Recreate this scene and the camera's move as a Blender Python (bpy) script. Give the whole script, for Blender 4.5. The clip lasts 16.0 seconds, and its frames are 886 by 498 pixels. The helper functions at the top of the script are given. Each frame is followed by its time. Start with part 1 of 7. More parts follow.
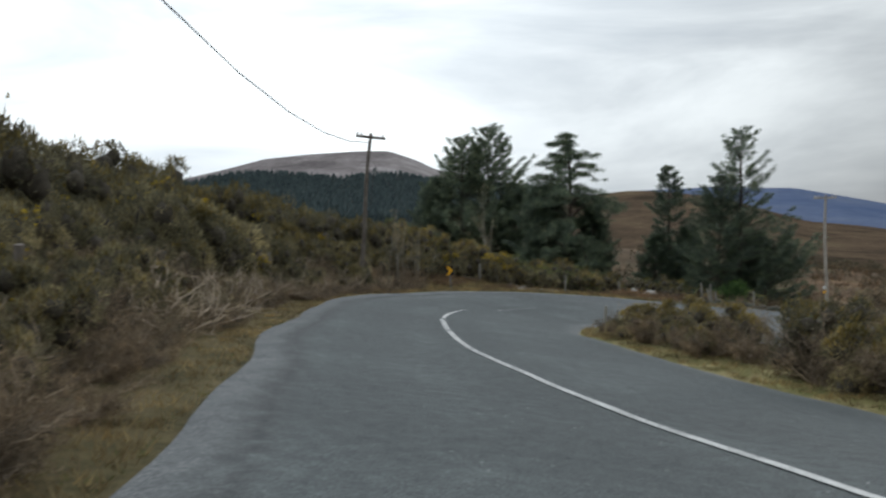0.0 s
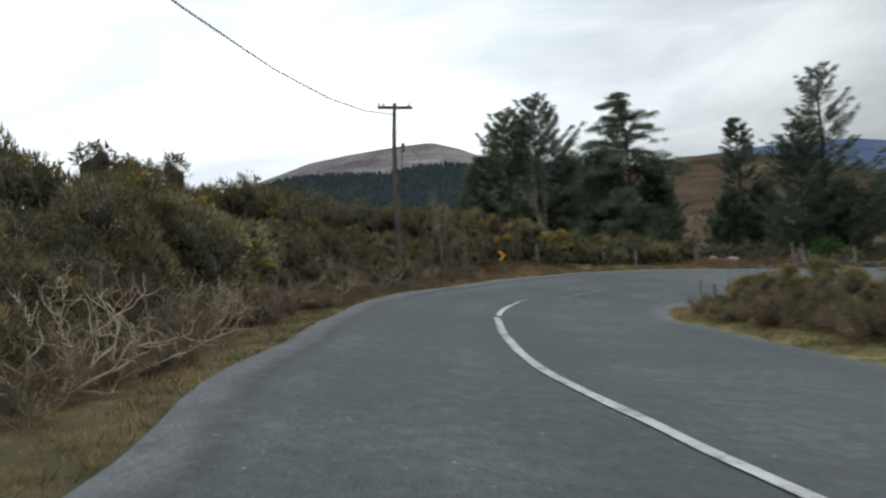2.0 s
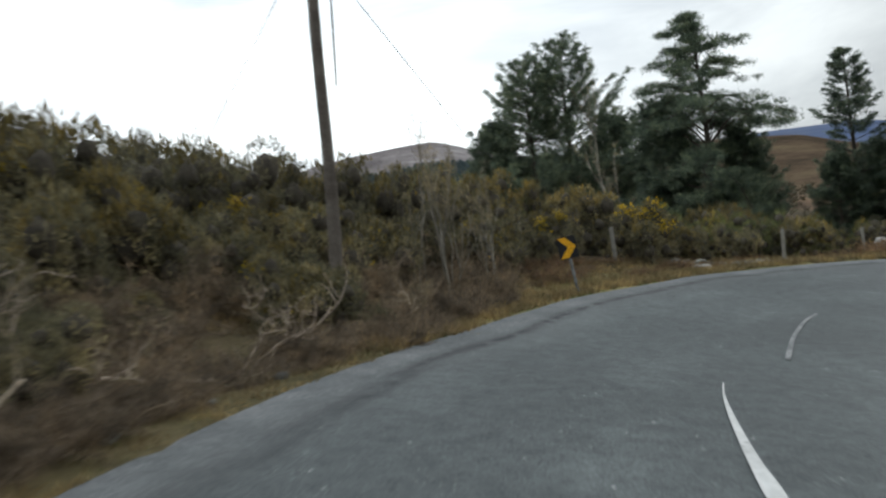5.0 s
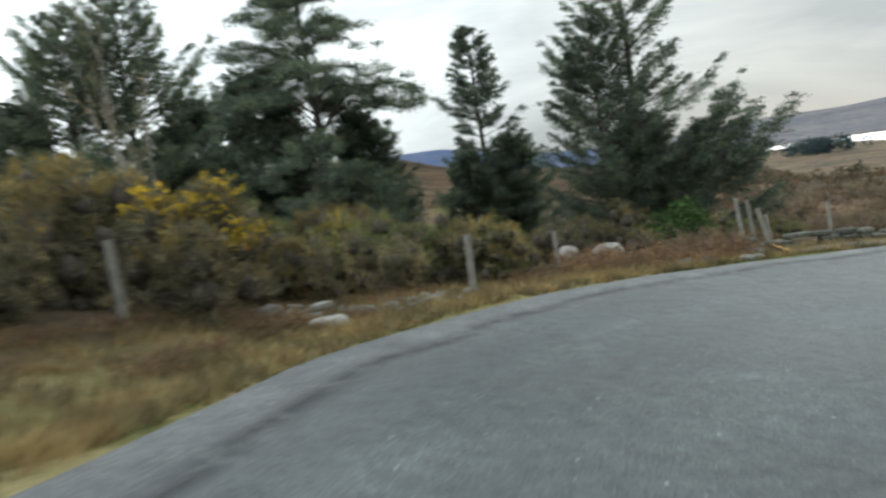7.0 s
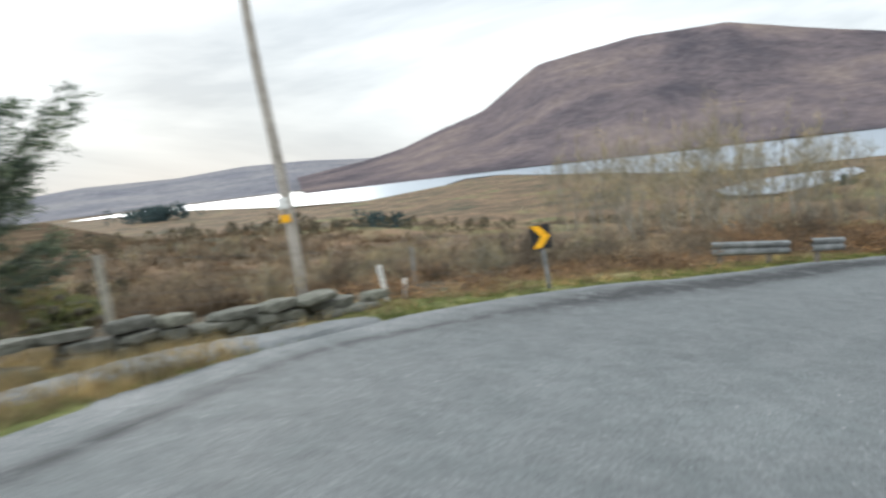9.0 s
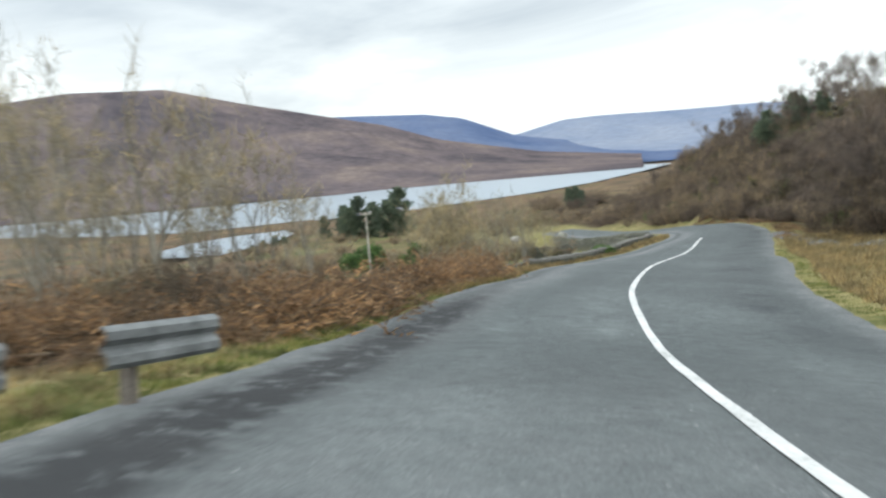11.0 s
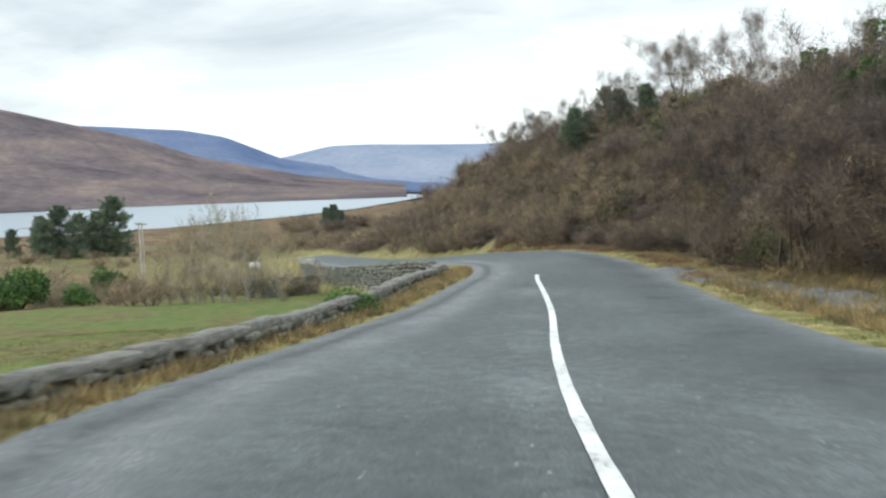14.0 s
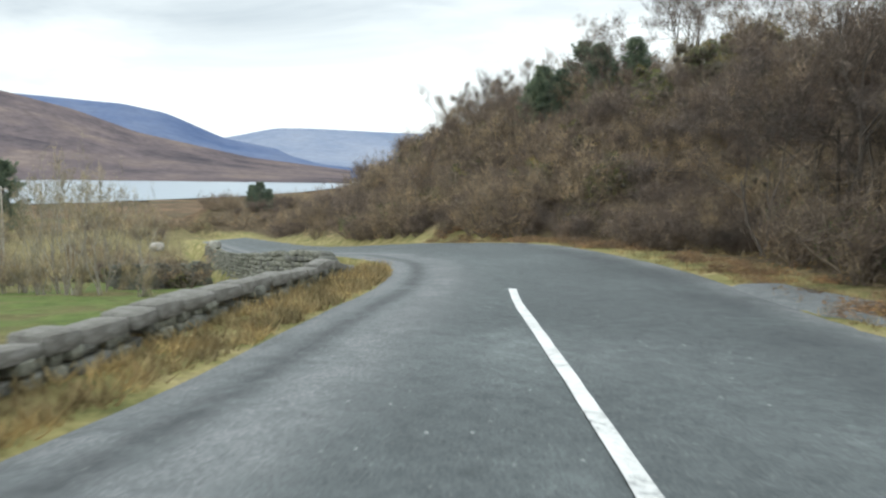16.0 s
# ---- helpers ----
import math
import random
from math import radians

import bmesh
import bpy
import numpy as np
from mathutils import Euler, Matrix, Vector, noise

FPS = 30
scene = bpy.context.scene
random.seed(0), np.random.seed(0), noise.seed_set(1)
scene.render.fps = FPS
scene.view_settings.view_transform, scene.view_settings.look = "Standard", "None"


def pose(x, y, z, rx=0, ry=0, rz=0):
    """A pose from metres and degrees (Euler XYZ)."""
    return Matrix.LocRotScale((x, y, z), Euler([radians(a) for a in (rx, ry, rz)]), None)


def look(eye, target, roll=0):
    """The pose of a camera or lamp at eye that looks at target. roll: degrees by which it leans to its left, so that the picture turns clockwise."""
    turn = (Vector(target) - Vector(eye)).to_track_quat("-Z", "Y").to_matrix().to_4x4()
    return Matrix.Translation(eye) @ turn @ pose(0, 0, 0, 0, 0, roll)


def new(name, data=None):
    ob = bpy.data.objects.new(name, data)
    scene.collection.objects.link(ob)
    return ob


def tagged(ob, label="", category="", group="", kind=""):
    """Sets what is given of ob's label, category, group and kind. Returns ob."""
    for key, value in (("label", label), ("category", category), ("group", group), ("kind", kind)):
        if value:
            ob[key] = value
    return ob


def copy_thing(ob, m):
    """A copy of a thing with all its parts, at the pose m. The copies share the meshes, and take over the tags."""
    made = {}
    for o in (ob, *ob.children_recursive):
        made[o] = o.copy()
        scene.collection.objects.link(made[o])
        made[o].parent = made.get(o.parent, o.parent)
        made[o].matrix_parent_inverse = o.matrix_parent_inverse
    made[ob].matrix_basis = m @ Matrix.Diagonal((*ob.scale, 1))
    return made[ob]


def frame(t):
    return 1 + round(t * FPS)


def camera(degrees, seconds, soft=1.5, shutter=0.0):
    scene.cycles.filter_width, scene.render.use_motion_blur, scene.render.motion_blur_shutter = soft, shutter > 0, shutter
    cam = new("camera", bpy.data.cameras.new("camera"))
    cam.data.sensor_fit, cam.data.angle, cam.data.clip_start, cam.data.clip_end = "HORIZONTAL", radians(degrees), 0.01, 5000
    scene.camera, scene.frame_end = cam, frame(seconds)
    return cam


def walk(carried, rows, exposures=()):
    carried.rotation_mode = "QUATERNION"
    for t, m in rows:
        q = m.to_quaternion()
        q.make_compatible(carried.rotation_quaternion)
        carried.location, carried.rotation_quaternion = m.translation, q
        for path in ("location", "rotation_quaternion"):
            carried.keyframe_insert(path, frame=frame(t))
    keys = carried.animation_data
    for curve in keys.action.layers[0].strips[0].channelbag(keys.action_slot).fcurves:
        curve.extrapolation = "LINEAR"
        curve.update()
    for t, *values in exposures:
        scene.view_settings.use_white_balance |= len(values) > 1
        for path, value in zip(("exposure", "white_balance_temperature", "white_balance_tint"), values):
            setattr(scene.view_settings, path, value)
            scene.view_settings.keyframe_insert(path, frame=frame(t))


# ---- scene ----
cam = camera(58.9, 16.0, soft=2.3, shutter=0.4)
PATH = [
    (0.0, pose(0.517, -5.319, 1.325, 87.80, -0.66, -1.15)),
    (0.5, pose(0.691, -4.785, 1.285, 88.88, 0.02, -5.10)),
    (1.0, pose(0.830, -3.794, 1.232, 88.08, 1.69, -6.00)),
    (1.5, pose(0.842, -2.326, 1.121, 87.16, 3.65, -3.28)),
    (2.0, pose(0.734, -0.328, 0.943, 87.12, 4.90, 2.47)),
    (2.5, pose(0.463, 2.274, 0.781, 87.09, 5.62, 5.96)),
    (3.0, pose(0.207, 5.032, 0.607, 87.05, 6.22, 7.09)),
    (3.2, pose(0.130, 6.150, 0.517, 87.08, 6.66, 7.36)),
    (5.5, pose(-0.019, 19.672, -0.294, 86.89, 7.78, -2.09)),
    (6.0, pose(0.648, 22.947, -0.544, 86.47, 8.05, -9.57)),
    (6.5, pose(1.739, 25.967, -0.794, 85.95, 8.23, -17.31)),
    (7.0, pose(3.182, 28.831, -1.045, 85.14, 8.20, -25.20)),
    (7.5, pose(5.204, 31.609, -1.364, 85.16, 7.92, -34.77)),
    (8.0, pose(7.640, 33.850, -1.708, 84.65, 7.70, -45.81)),
    (8.5, pose(10.574, 35.525, -2.025, 84.68, 7.36, -58.75)),
    (9.0, pose(13.725, 36.417, -2.397, 83.85, 6.68, -70.95)),
    (9.5, pose(17.030, 36.722, -2.764, 83.78, 6.11, -83.31)),
    (10.0, pose(21.062, 36.340, -3.229, 83.98, 6.33, -94.59)),
    (10.2, pose(22.565, 36.006, -3.423, 83.94, 5.95, -98.60)),
    (12.5, pose(38.693, 28.049, -5.628, 85.69, 3.99, -120.98)),
    (13.0, pose(42.701, 25.682, -5.862, 85.65, 2.83, -124.19)),
    (13.5, pose(45.714, 23.458, -6.191, 85.60, 2.29, -125.97)),
    (14.0, pose(48.558, 21.222, -6.508, 85.34, 1.97, -126.98)),
    (14.5, pose(51.110, 19.121, -6.815, 85.06, 1.52, -127.85)),
    (15.0, pose(53.713, 16.955, -7.106, 84.85, 0.56, -129.47)),
    (15.5, pose(56.111, 14.799, -7.414, 84.68, -0.90, -131.01)),
    (16.0, pose(58.090, 12.881, -7.671, 84.60, -0.89, -130.88)),
]
EXPOSURES = [(0, -0.1), (3.2, -0.1), (5.3, 0.1), (6.5, 0.34), (7.5, 0.72), (8.5, 0.92), (9.5, 1.0), (10.5, 0.98), (16, 1.02)]
GRADE = [(6100, 5), (6100, 5), (6150, 4), (6150, 2), (6150, 1), (6150, 4), (6200, 5), (6200, 3), (6200, 2)]
walk(cam, PATH, [(t, v, k, tint) for (t, v), (k, tint) in zip(EXPOSURES, GRADE)])


# ---------------------------------------------------------------- world and light
SUN_ELEV, SUN_ROT = 14.0, 50.0
world = bpy.data.worlds.new("sky_world")
scene.world = world
world.use_nodes = True
wn, wl = world.node_tree.nodes, world.node_tree.links
wn.clear()
w_out = wn.new("ShaderNodeOutputWorld")
w_bg = wn.new("ShaderNodeBackground")
w_sky = wn.new("ShaderNodeTexSky")
w_sky.sky_type, w_sky.sun_disc = "NISHITA", False
w_sky.sun_elevation, w_sky.sun_rotation = radians(SUN_ELEV), radians(SUN_ROT)
w_gain = wn.new("ShaderNodeMixRGB")
w_gain.blend_type, w_gain.inputs[0].default_value = "MULTIPLY", 1.0
w_gain.inputs[2].default_value = (0.06, 0.06, 0.06, 1)
w_tc = wn.new("ShaderNodeTexCoord")
w_map = wn.new("ShaderNodeMapping")
w_map.inputs["Scale"].default_value = (1.0, 1.0, 4.2)
w_n1 = wn.new("ShaderNodeTexNoise")
w_n1.inputs["Scale"].default_value, w_n1.inputs["Detail"].default_value, w_n1.inputs["Roughness"].default_value = 1.7, 7.0, 0.55
w_n1.inputs["Distortion"].default_value = 0.5
w_ramp = wn.new("ShaderNodeValToRGB")
w_ramp.color_ramp.elements[0].position, w_ramp.color_ramp.elements[0].color = 0.34, (0.60, 0.63, 0.68, 1)
w_ramp.color_ramp.elements[1].position, w_ramp.color_ramp.elements[1].color = 0.67, (1.25, 1.25, 1.25, 1)
e = w_ramp.color_ramp.elements.new(0.52)
e.color = (0.90, 0.91, 0.93, 1)
w_dot = wn.new("ShaderNodeVectorMath")
w_dot.operation, w_dot.inputs[1].default_value = "DOT_PRODUCT", (-0.85, 0.5, 0.0)
w_side = wn.new("ShaderNodeMapRange")
w_side.inputs["From Min"].default_value, w_side.inputs["From Max"].default_value = -0.05, 0.6
w_side.inputs["To Min"].default_value, w_side.inputs["To Max"].default_value = 0.62, 1.36
w_tone = wn.new("ShaderNodeMixRGB")
w_tone.blend_type, w_tone.inputs[0].default_value = "MULTIPLY", 1.0
w_mix = wn.new("ShaderNodeMixRGB")
w_mix.inputs[0].default_value = 0.97
wl.new(w_tc.outputs["Generated"], w_map.inputs["Vector"])
wl.new(w_map.outputs["Vector"], w_n1.inputs["Vector"])
wl.new(w_n1.outputs["Fac"], w_ramp.inputs["Fac"])
wl.new(w_sky.outputs["Color"], w_gain.inputs[1])
wl.new(w_gain.outputs["Color"], w_mix.inputs[1])
wl.new(w_tc.outputs["Generated"], w_dot.inputs[0])
wl.new(w_dot.outputs["Value"], w_side.inputs["Value"])
wl.new(w_ramp.outputs["Color"], w_tone.inputs[1])
wl.new(w_side.outputs["Result"], w_tone.inputs[2])
w_sep = wn.new("ShaderNodeSeparateXYZ")
w_up = wn.new("ShaderNodeMapRange")
w_up.inputs["From Min"].default_value, w_up.inputs["From Max"].default_value = 0.0, 1.0
w_up.inputs["To Min"].default_value, w_up.inputs["To Max"].default_value = 0.66, 1.44
w_over = wn.new("ShaderNodeMixRGB")
w_over.blend_type, w_over.inputs[0].default_value = "MULTIPLY", 1.0
wl.new(w_tc.outputs["Generated"], w_sep.inputs["Vector"])
wl.new(w_sep.outputs["Z"], w_up.inputs["Value"])
wl.new(w_tone.outputs["Color"], w_over.inputs[1])
wl.new(w_up.outputs["Result"], w_over.inputs[2])
wl.new(w_over.outputs["Color"], w_mix.inputs[2])
wl.new(w_mix.outputs["Color"], w_bg.inputs["Color"])
w_bg.inputs["Strength"].default_value = 1.2
wl.new(w_bg.outputs["Background"], w_out.inputs["Surface"])

sun_data = bpy.data.lights.new("sun", "SUN")
sun_data.energy, sun_data.angle, sun_data.color = 0.8, radians(30), (1.0, 0.95, 0.88)
sun = new("sun", sun_data)
sun.matrix_world = look((100 * math.sin(radians(SUN_ROT)), 100 * math.cos(radians(SUN_ROT)), 100 * math.tan(radians(SUN_ELEV))), (0, 0, 0))


# ---------------------------------------------------------------- materials
def mat_new(name):
    m = bpy.data.materials.new(name)
    m.use_nodes = True
    return m, m.node_tree.nodes, m.node_tree.links, m.node_tree.nodes["Principled BSDF"]


def noise_node(n, l, scale, detail=4.0, rough=0.55, coord="Object", stretch=None):
    tc = n.new("ShaderNodeTexCoord")
    t = n.new("ShaderNodeTexNoise")
    t.inputs["Scale"].default_value, t.inputs["Detail"].default_value, t.inputs["Roughness"].default_value = scale, detail, rough
    if stretch:
        mp = n.new("ShaderNodeMapping")
        mp.inputs["Scale"].default_value = stretch
        l.new(tc.outputs[coord], mp.inputs["Vector"])
        l.new(mp.outputs["Vector"], t.inputs["Vector"])
    else:
        l.new(tc.outputs[coord], t.inputs["Vector"])
    return t.outputs["Fac"]


def ramp_node(n, l, fac, stops):
    r = n.new("ShaderNodeValToRGB")
    while len(r.color_ramp.elements) < len(stops):
        r.color_ramp.elements.new(0.5)
    for el, (p, c) in zip(r.color_ramp.elements, stops):
        el.position, el.color = p, (*c, 1)
    l.new(fac, r.inputs["Fac"])
    return r.outputs["Color"]


def mix_node(n, l, fac, a, b, mode="MIX"):
    m = n.new("ShaderNodeMixRGB")
    m.blend_type = mode
    for socket, v in zip(m.inputs, (fac, a, b)):
        if isinstance(v, (int, float)):
            socket.default_value = v
        elif isinstance(v, tuple):
            socket.default_value = (*v, 1)
        else:
            l.new(v, socket)
    return m.outputs["Color"]


def bump_node(n, l, height, strength, dist, bsdf):
    b = n.new("ShaderNodeBump")
    b.inputs["Strength"].default_value, b.inputs["Distance"].default_value = strength, dist
    l.new(height, b.inputs["Height"])
    l.new(b.outputs["Normal"], bsdf.inputs["Normal"])


def surface(name, c0, c1, scale, fine=None, rough=0.85, bump=0.3, dist=0.02, metal=0.0, c2=None, vary=0.0):
    """A two-scale procedural surface: patches from c0 to c1, fine grain, relief, and a little change from piece to piece."""
    m, n, l, b = mat_new(name)
    big = noise_node(n, l, scale, 5, 0.6)
    stops = [(0.32, c0), (0.68, c1)] if c2 is None else [(0.28, c0), (0.5, c1), (0.72, c2)]
    col = ramp_node(n, l, big, stops)
    small = noise_node(n, l, fine or scale * 9, 3, 0.6)
    grain = ramp_node(n, l, small, [(0.3, (0.62, 0.62, 0.62)), (0.7, (1.2, 1.2, 1.2))])
    col = mix_node(n, l, 0.75, col, grain, "MULTIPLY")
    if vary:
        info = n.new("ShaderNodeObjectInfo")
        tone = ramp_node(n, l, info.outputs["Random"], [(0.0, (1 - vary,) * 3), (1.0, (1 + vary, 1 + vary, 1 + vary * 0.6))])
        col = mix_node(n, l, 1.0, col, tone, "MULTIPLY")
    l.new(col, b.inputs["Base Color"])
    b.inputs["Roughness"].default_value, b.inputs["Metallic"].default_value = rough, metal
    b.inputs["Specular IOR Level"].default_value = 0.3
    bump_node(n, l, small, bump, dist, b)
    return m


def leafy(name, c0, c1, c2, vary=0.25, rough=0.7, trans=0.4):
    """Foliage and grass: each sprig its own tone, by island."""
    m, n, l, b = mat_new(name)
    geo = n.new("ShaderNodeNewGeometry")
    col = ramp_node(n, l, geo.outputs["Random Per Island"], [(0.0, c0), (0.55, c1), (1.0, c2)])
    info = n.new("ShaderNodeObjectInfo")
    tone = ramp_node(n, l, info.outputs["Random"], [(0.0, (1 - vary, 1 - vary, 1 - vary)), (1.0, (1 + vary, 1 + vary * 0.8, 1 + vary * 0.4))])
    col = mix_node(n, l, 1.0, col, tone, "MULTIPLY")
    clump = ramp_node(n, l, noise_node(n, l, 1.5, 2, 0.5), [(0.36, (0.56, 0.59, 0.60)), (0.5, (0.97, 0.97, 0.97)), (0.64, (1.55, 1.45, 1.25))])
    col = mix_node(n, l, 0.85, col, clump, "MULTIPLY")
    l.new(col, b.inputs["Base Color"])
    b.inputs["Roughness"].default_value = rough
    b.inputs["Specular IOR Level"].default_value = 0.2
    if trans:
        thin = n.new("ShaderNodeBsdfTranslucent")
        l.new(col, thin.inputs["Color"])
        both = n.new("ShaderNodeMixShader")
        both.inputs["Fac"].default_value = trans
        l.new(b.outputs["BSDF"], both.inputs[1])
        l.new(thin.outputs["BSDF"], both.inputs[2])
        l.new(both.outputs["Shader"], n["Material Output"].inputs["Surface"])
    return m


def asphalt_material():
    m, n, l, b = mat_new("worn_asphalt")
    patch = noise_node(n, l, 0.35, 6, 0.65)
    col = ramp_node(n, l, patch, [(0.3, (0.0485, 0.0555, 0.0575)), (0.5, (0.0795, 0.089, 0.0905)), (0.7, (0.128, 0.141, 0.1415))])
    mottle = noise_node(n, l, 5.0, 5, 0.7)
    col = mix_node(n, l, 0.8, col, ramp_node(n, l, mottle, [(0.3, (0.62, 0.63, 0.64)), (0.7, (1.35, 1.35, 1.34))]), "MULTIPLY")
    grain = noise_node(n, l, 48, 3, 0.75)
    col = mix_node(n, l, 0.9, col, ramp_node(n, l, grain, [(0.32, (0.40, 0.40, 0.41)), (0.68, (1.6, 1.6, 1.6))]), "MULTIPLY")
    tc = n.new("ShaderNodeTexCoord")
    for scale, size, tone, amount, seed in ((5.5, 0.10, 0.42, 0.95, 1.4), (17.0, 0.17, 0.30, 0.7, 2.3)):
        vor = n.new("ShaderNodeTexVoronoi")
        vor.inputs["Scale"].default_value = scale
        l.new(tc.outputs["Object"], vor.inputs["Vector"])
        chips = ramp_node(n, l, vor.outputs["Distance"], [(size * 0.6, (1, 1, 1)), (size, (0, 0, 0))])
        rare = ramp_node(n, l, noise_node(n, l, seed, 3, 0.6), [(0.46, (0, 0, 0)), (0.6, (amount, amount, amount))])
        col = mix_node(n, l, mix_node(n, l, 1.0, chips, rare, "MULTIPLY"), col, (tone, tone, tone * 0.97))
    worn = n.new("ShaderNodeVertexColor")
    worn.layer_name = "wear"
    sep = n.new("ShaderNodeSeparateColor")
    l.new(worn.outputs["Color"], sep.inputs["Color"])

    def times(a, c):
        k = n.new("ShaderNodeMath")
        k.operation = "MULTIPLY"
        l.new(a, k.inputs[0])
        l.new(c, k.inputs[1])
        return k.outputs[0]

    gravel = ramp_node(n, l, noise_node(n, l, 30, 4, 0.8), [(0.3, (0.06, 0.064, 0.068)), (0.5, (0.15, 0.155, 0.158)), (0.7, (0.30, 0.305, 0.305))])
    col = mix_node(n, l, times(sep.outputs["Red"], ramp_node(n, l, noise_node(n, l, 2.6, 6, 0.7), [(0.28, (0.2, 0.2, 0.2)), (0.6, (1, 1, 1))])), col, gravel)
    col = mix_node(n, l, times(sep.outputs["Green"], ramp_node(n, l, noise_node(n, l, 0.7, 4, 0.6), [(0.35, (0, 0, 0)), (0.7, (1, 1, 1))])), col, (0.034, 0.037, 0.041))
    col = mix_node(n, l, times(sep.outputs["Blue"], ramp_node(n, l, noise_node(n, l, 3.2, 6, 0.75), [(0.36, (0, 0, 0)), (0.52, (1, 1, 1))])), col, (0.026, 0.027, 0.029))
    l.new(col, b.inputs["Base Color"])
    rgh = ramp_node(n, l, patch, [(0.3, (0.66, 0.66, 0.66)), (0.7, (0.88, 0.88, 0.88))])
    l.new(rgh, b.inputs["Roughness"])
    b.inputs["Specular IOR Level"].default_value = 0.25
    bump_node(n, l, grain, 0.7, 0.015, b)
    return m


def ground_material():
    m, n, l, b = mat_new("rough_ground")
    att = n.new("ShaderNodeVertexColor")
    att.layer_name = "cover"
    sep = n.new("ShaderNodeSeparateColor")
    l.new(att.outputs["Color"], sep.inputs["Color"])
    big = noise_node(n, l, 0.16, 6, 0.62)
    mid = noise_node(n, l, 1.3, 5, 0.65)
    fine = noise_node(n, l, 11, 5, 0.7)
    soil = ramp_node(n, l, mid, [(0.3, (0.036, 0.027, 0.018)), (0.55, (0.085, 0.063, 0.039)), (0.75, (0.14, 0.108, 0.062))])
    grass = ramp_node(n, l, mid, [(0.28, (0.078, 0.090, 0.034)), (0.5, (0.19, 0.17, 0.072)), (0.72, (0.34, 0.28, 0.15))])
    moor_far = noise_node(n, l, 0.03, 7, 0.7)
    moor = ramp_node(n, l, moor_far, [(0.34, (0.044, 0.046, 0.027)), (0.44, (0.082, 0.064, 0.042)), (0.54, (0.140, 0.092, 0.060)), (0.64, (0.100, 0.104, 0.048))])
    moor = mix_node(n, l, 0.8, moor, ramp_node(n, l, big, [(0.32, (0.35, 0.37, 0.36)), (0.68, (1.6, 1.5, 1.4))]), "MULTIPLY")
    field = ramp_node(n, l, mid, [(0.3, (0.064, 0.088, 0.027)), (0.6, (0.102, 0.130, 0.039)), (0.8, (0.155, 0.145, 0.062))])
    rough = ramp_node(n, l, mid, [(0.3, (0.070, 0.060, 0.028)), (0.7, (0.16, 0.125, 0.066))])
    field = mix_node(n, l, ramp_node(n, l, big, [(0.44, (0, 0, 0)), (0.56, (0.8, 0.8, 0.8))]), field, rough)
    col = mix_node(n, l, sep.outputs["Red"], soil, grass)
    col = mix_node(n, l, sep.outputs["Green"], col, moor)
    col = mix_node(n, l, sep.outputs["Blue"], col, field)
    col = mix_node(n, l, 0.7, col, ramp_node(n, l, fine, [(0.3, (0.5, 0.5, 0.5)), (0.7, (1.4, 1.4, 1.35))]), "MULTIPLY")
    l.new(col, b.inputs["Base Color"])
    b.inputs["Roughness"].default_value = 0.95
    b.inputs["Specular IOR Level"].default_value = 0.1
    bump_node(n, l, fine, 0.7, 0.06, b)
    return m


def mountain_material(name, low, mid, high, scale=0.004, detail=0.7):
    m, n, l, b = mat_new(name)
    big = noise_node(n, l, scale, 8, 0.66)
    col = ramp_node(n, l, big, [(0.34, low), (0.5, mid), (0.66, high)])
    fine = noise_node(n, l, scale * 14, 6, 0.7, stretch=(1, 1, 0.35))
    col = mix_node(n, l, detail, col, ramp_node(n, l, fine, [(0.32, (0.6, 0.6, 0.62)), (0.68, (1.35, 1.35, 1.35))]), "MULTIPLY")
    l.new(col, b.inputs["Base Color"])
    b.inputs["Roughness"].default_value = 1.0
    b.inputs["Specular IOR Level"].default_value = 0.0
    bump_node(n, l, fine, 0.85 * detail, 6.0, b)
    return m


def water_material():
    m, n, l, b = mat_new("lake_water")
    # Base colour lifted to carry some of the bright sky that ripples reflect.
    b.inputs["Base Color"].default_value = (0.22, 0.26, 0.30, 1)
    b.inputs["Roughness"].default_value = 0.3
    b.inputs["IOR"].default_value = 1.33
    bump_node(n, l, noise_node(n, l, 0.5, 5, 0.6, stretch=(1, 2.5, 1)), 0.1, 0.2, b)
    return m


def paint_line_material(name="worn_road_paint", worn=0.0):
    m, n, l, b = mat_new(name)
    wear = noise_node(n, l, 17, 5, 0.75)
    mid = noise_node(n, l, 1.6, 4, 0.6)
    both = mix_node(n, l, 0.42, wear, mid)
    col = ramp_node(n, l, both, [(0.36 + worn, (0.085, 0.09, 0.095)), (0.43 + worn, (0.42, 0.42, 0.41)), (0.6 + worn, (0.60, 0.60, 0.59))])
    l.new(col, b.inputs["Base Color"])
    b.inputs["Roughness"].default_value = 0.6
    bump_node(n, l, wear, 0.3, 0.004, b)
    return m


M_ROAD, M_GROUND, M_WATER, M_LINE = asphalt_material(), ground_material(), water_material(), paint_line_material()
M_LINE_SPECKLED = paint_line_material("speckled_road_paint", 0.05)
M_LINE_FAINT = paint_line_material("scrubbed_road_paint", 0.15)
# Heather brown, greyed for distance haze within the base colour.
M_MT_NEAR = mountain_material("hazed_heather_mountain", (0.062, 0.056, 0.063), (0.112, 0.092, 0.095), (0.170, 0.135, 0.120), 0.0035, 0.6)
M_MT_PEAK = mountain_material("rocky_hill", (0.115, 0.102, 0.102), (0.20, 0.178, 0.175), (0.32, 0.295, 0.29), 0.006)
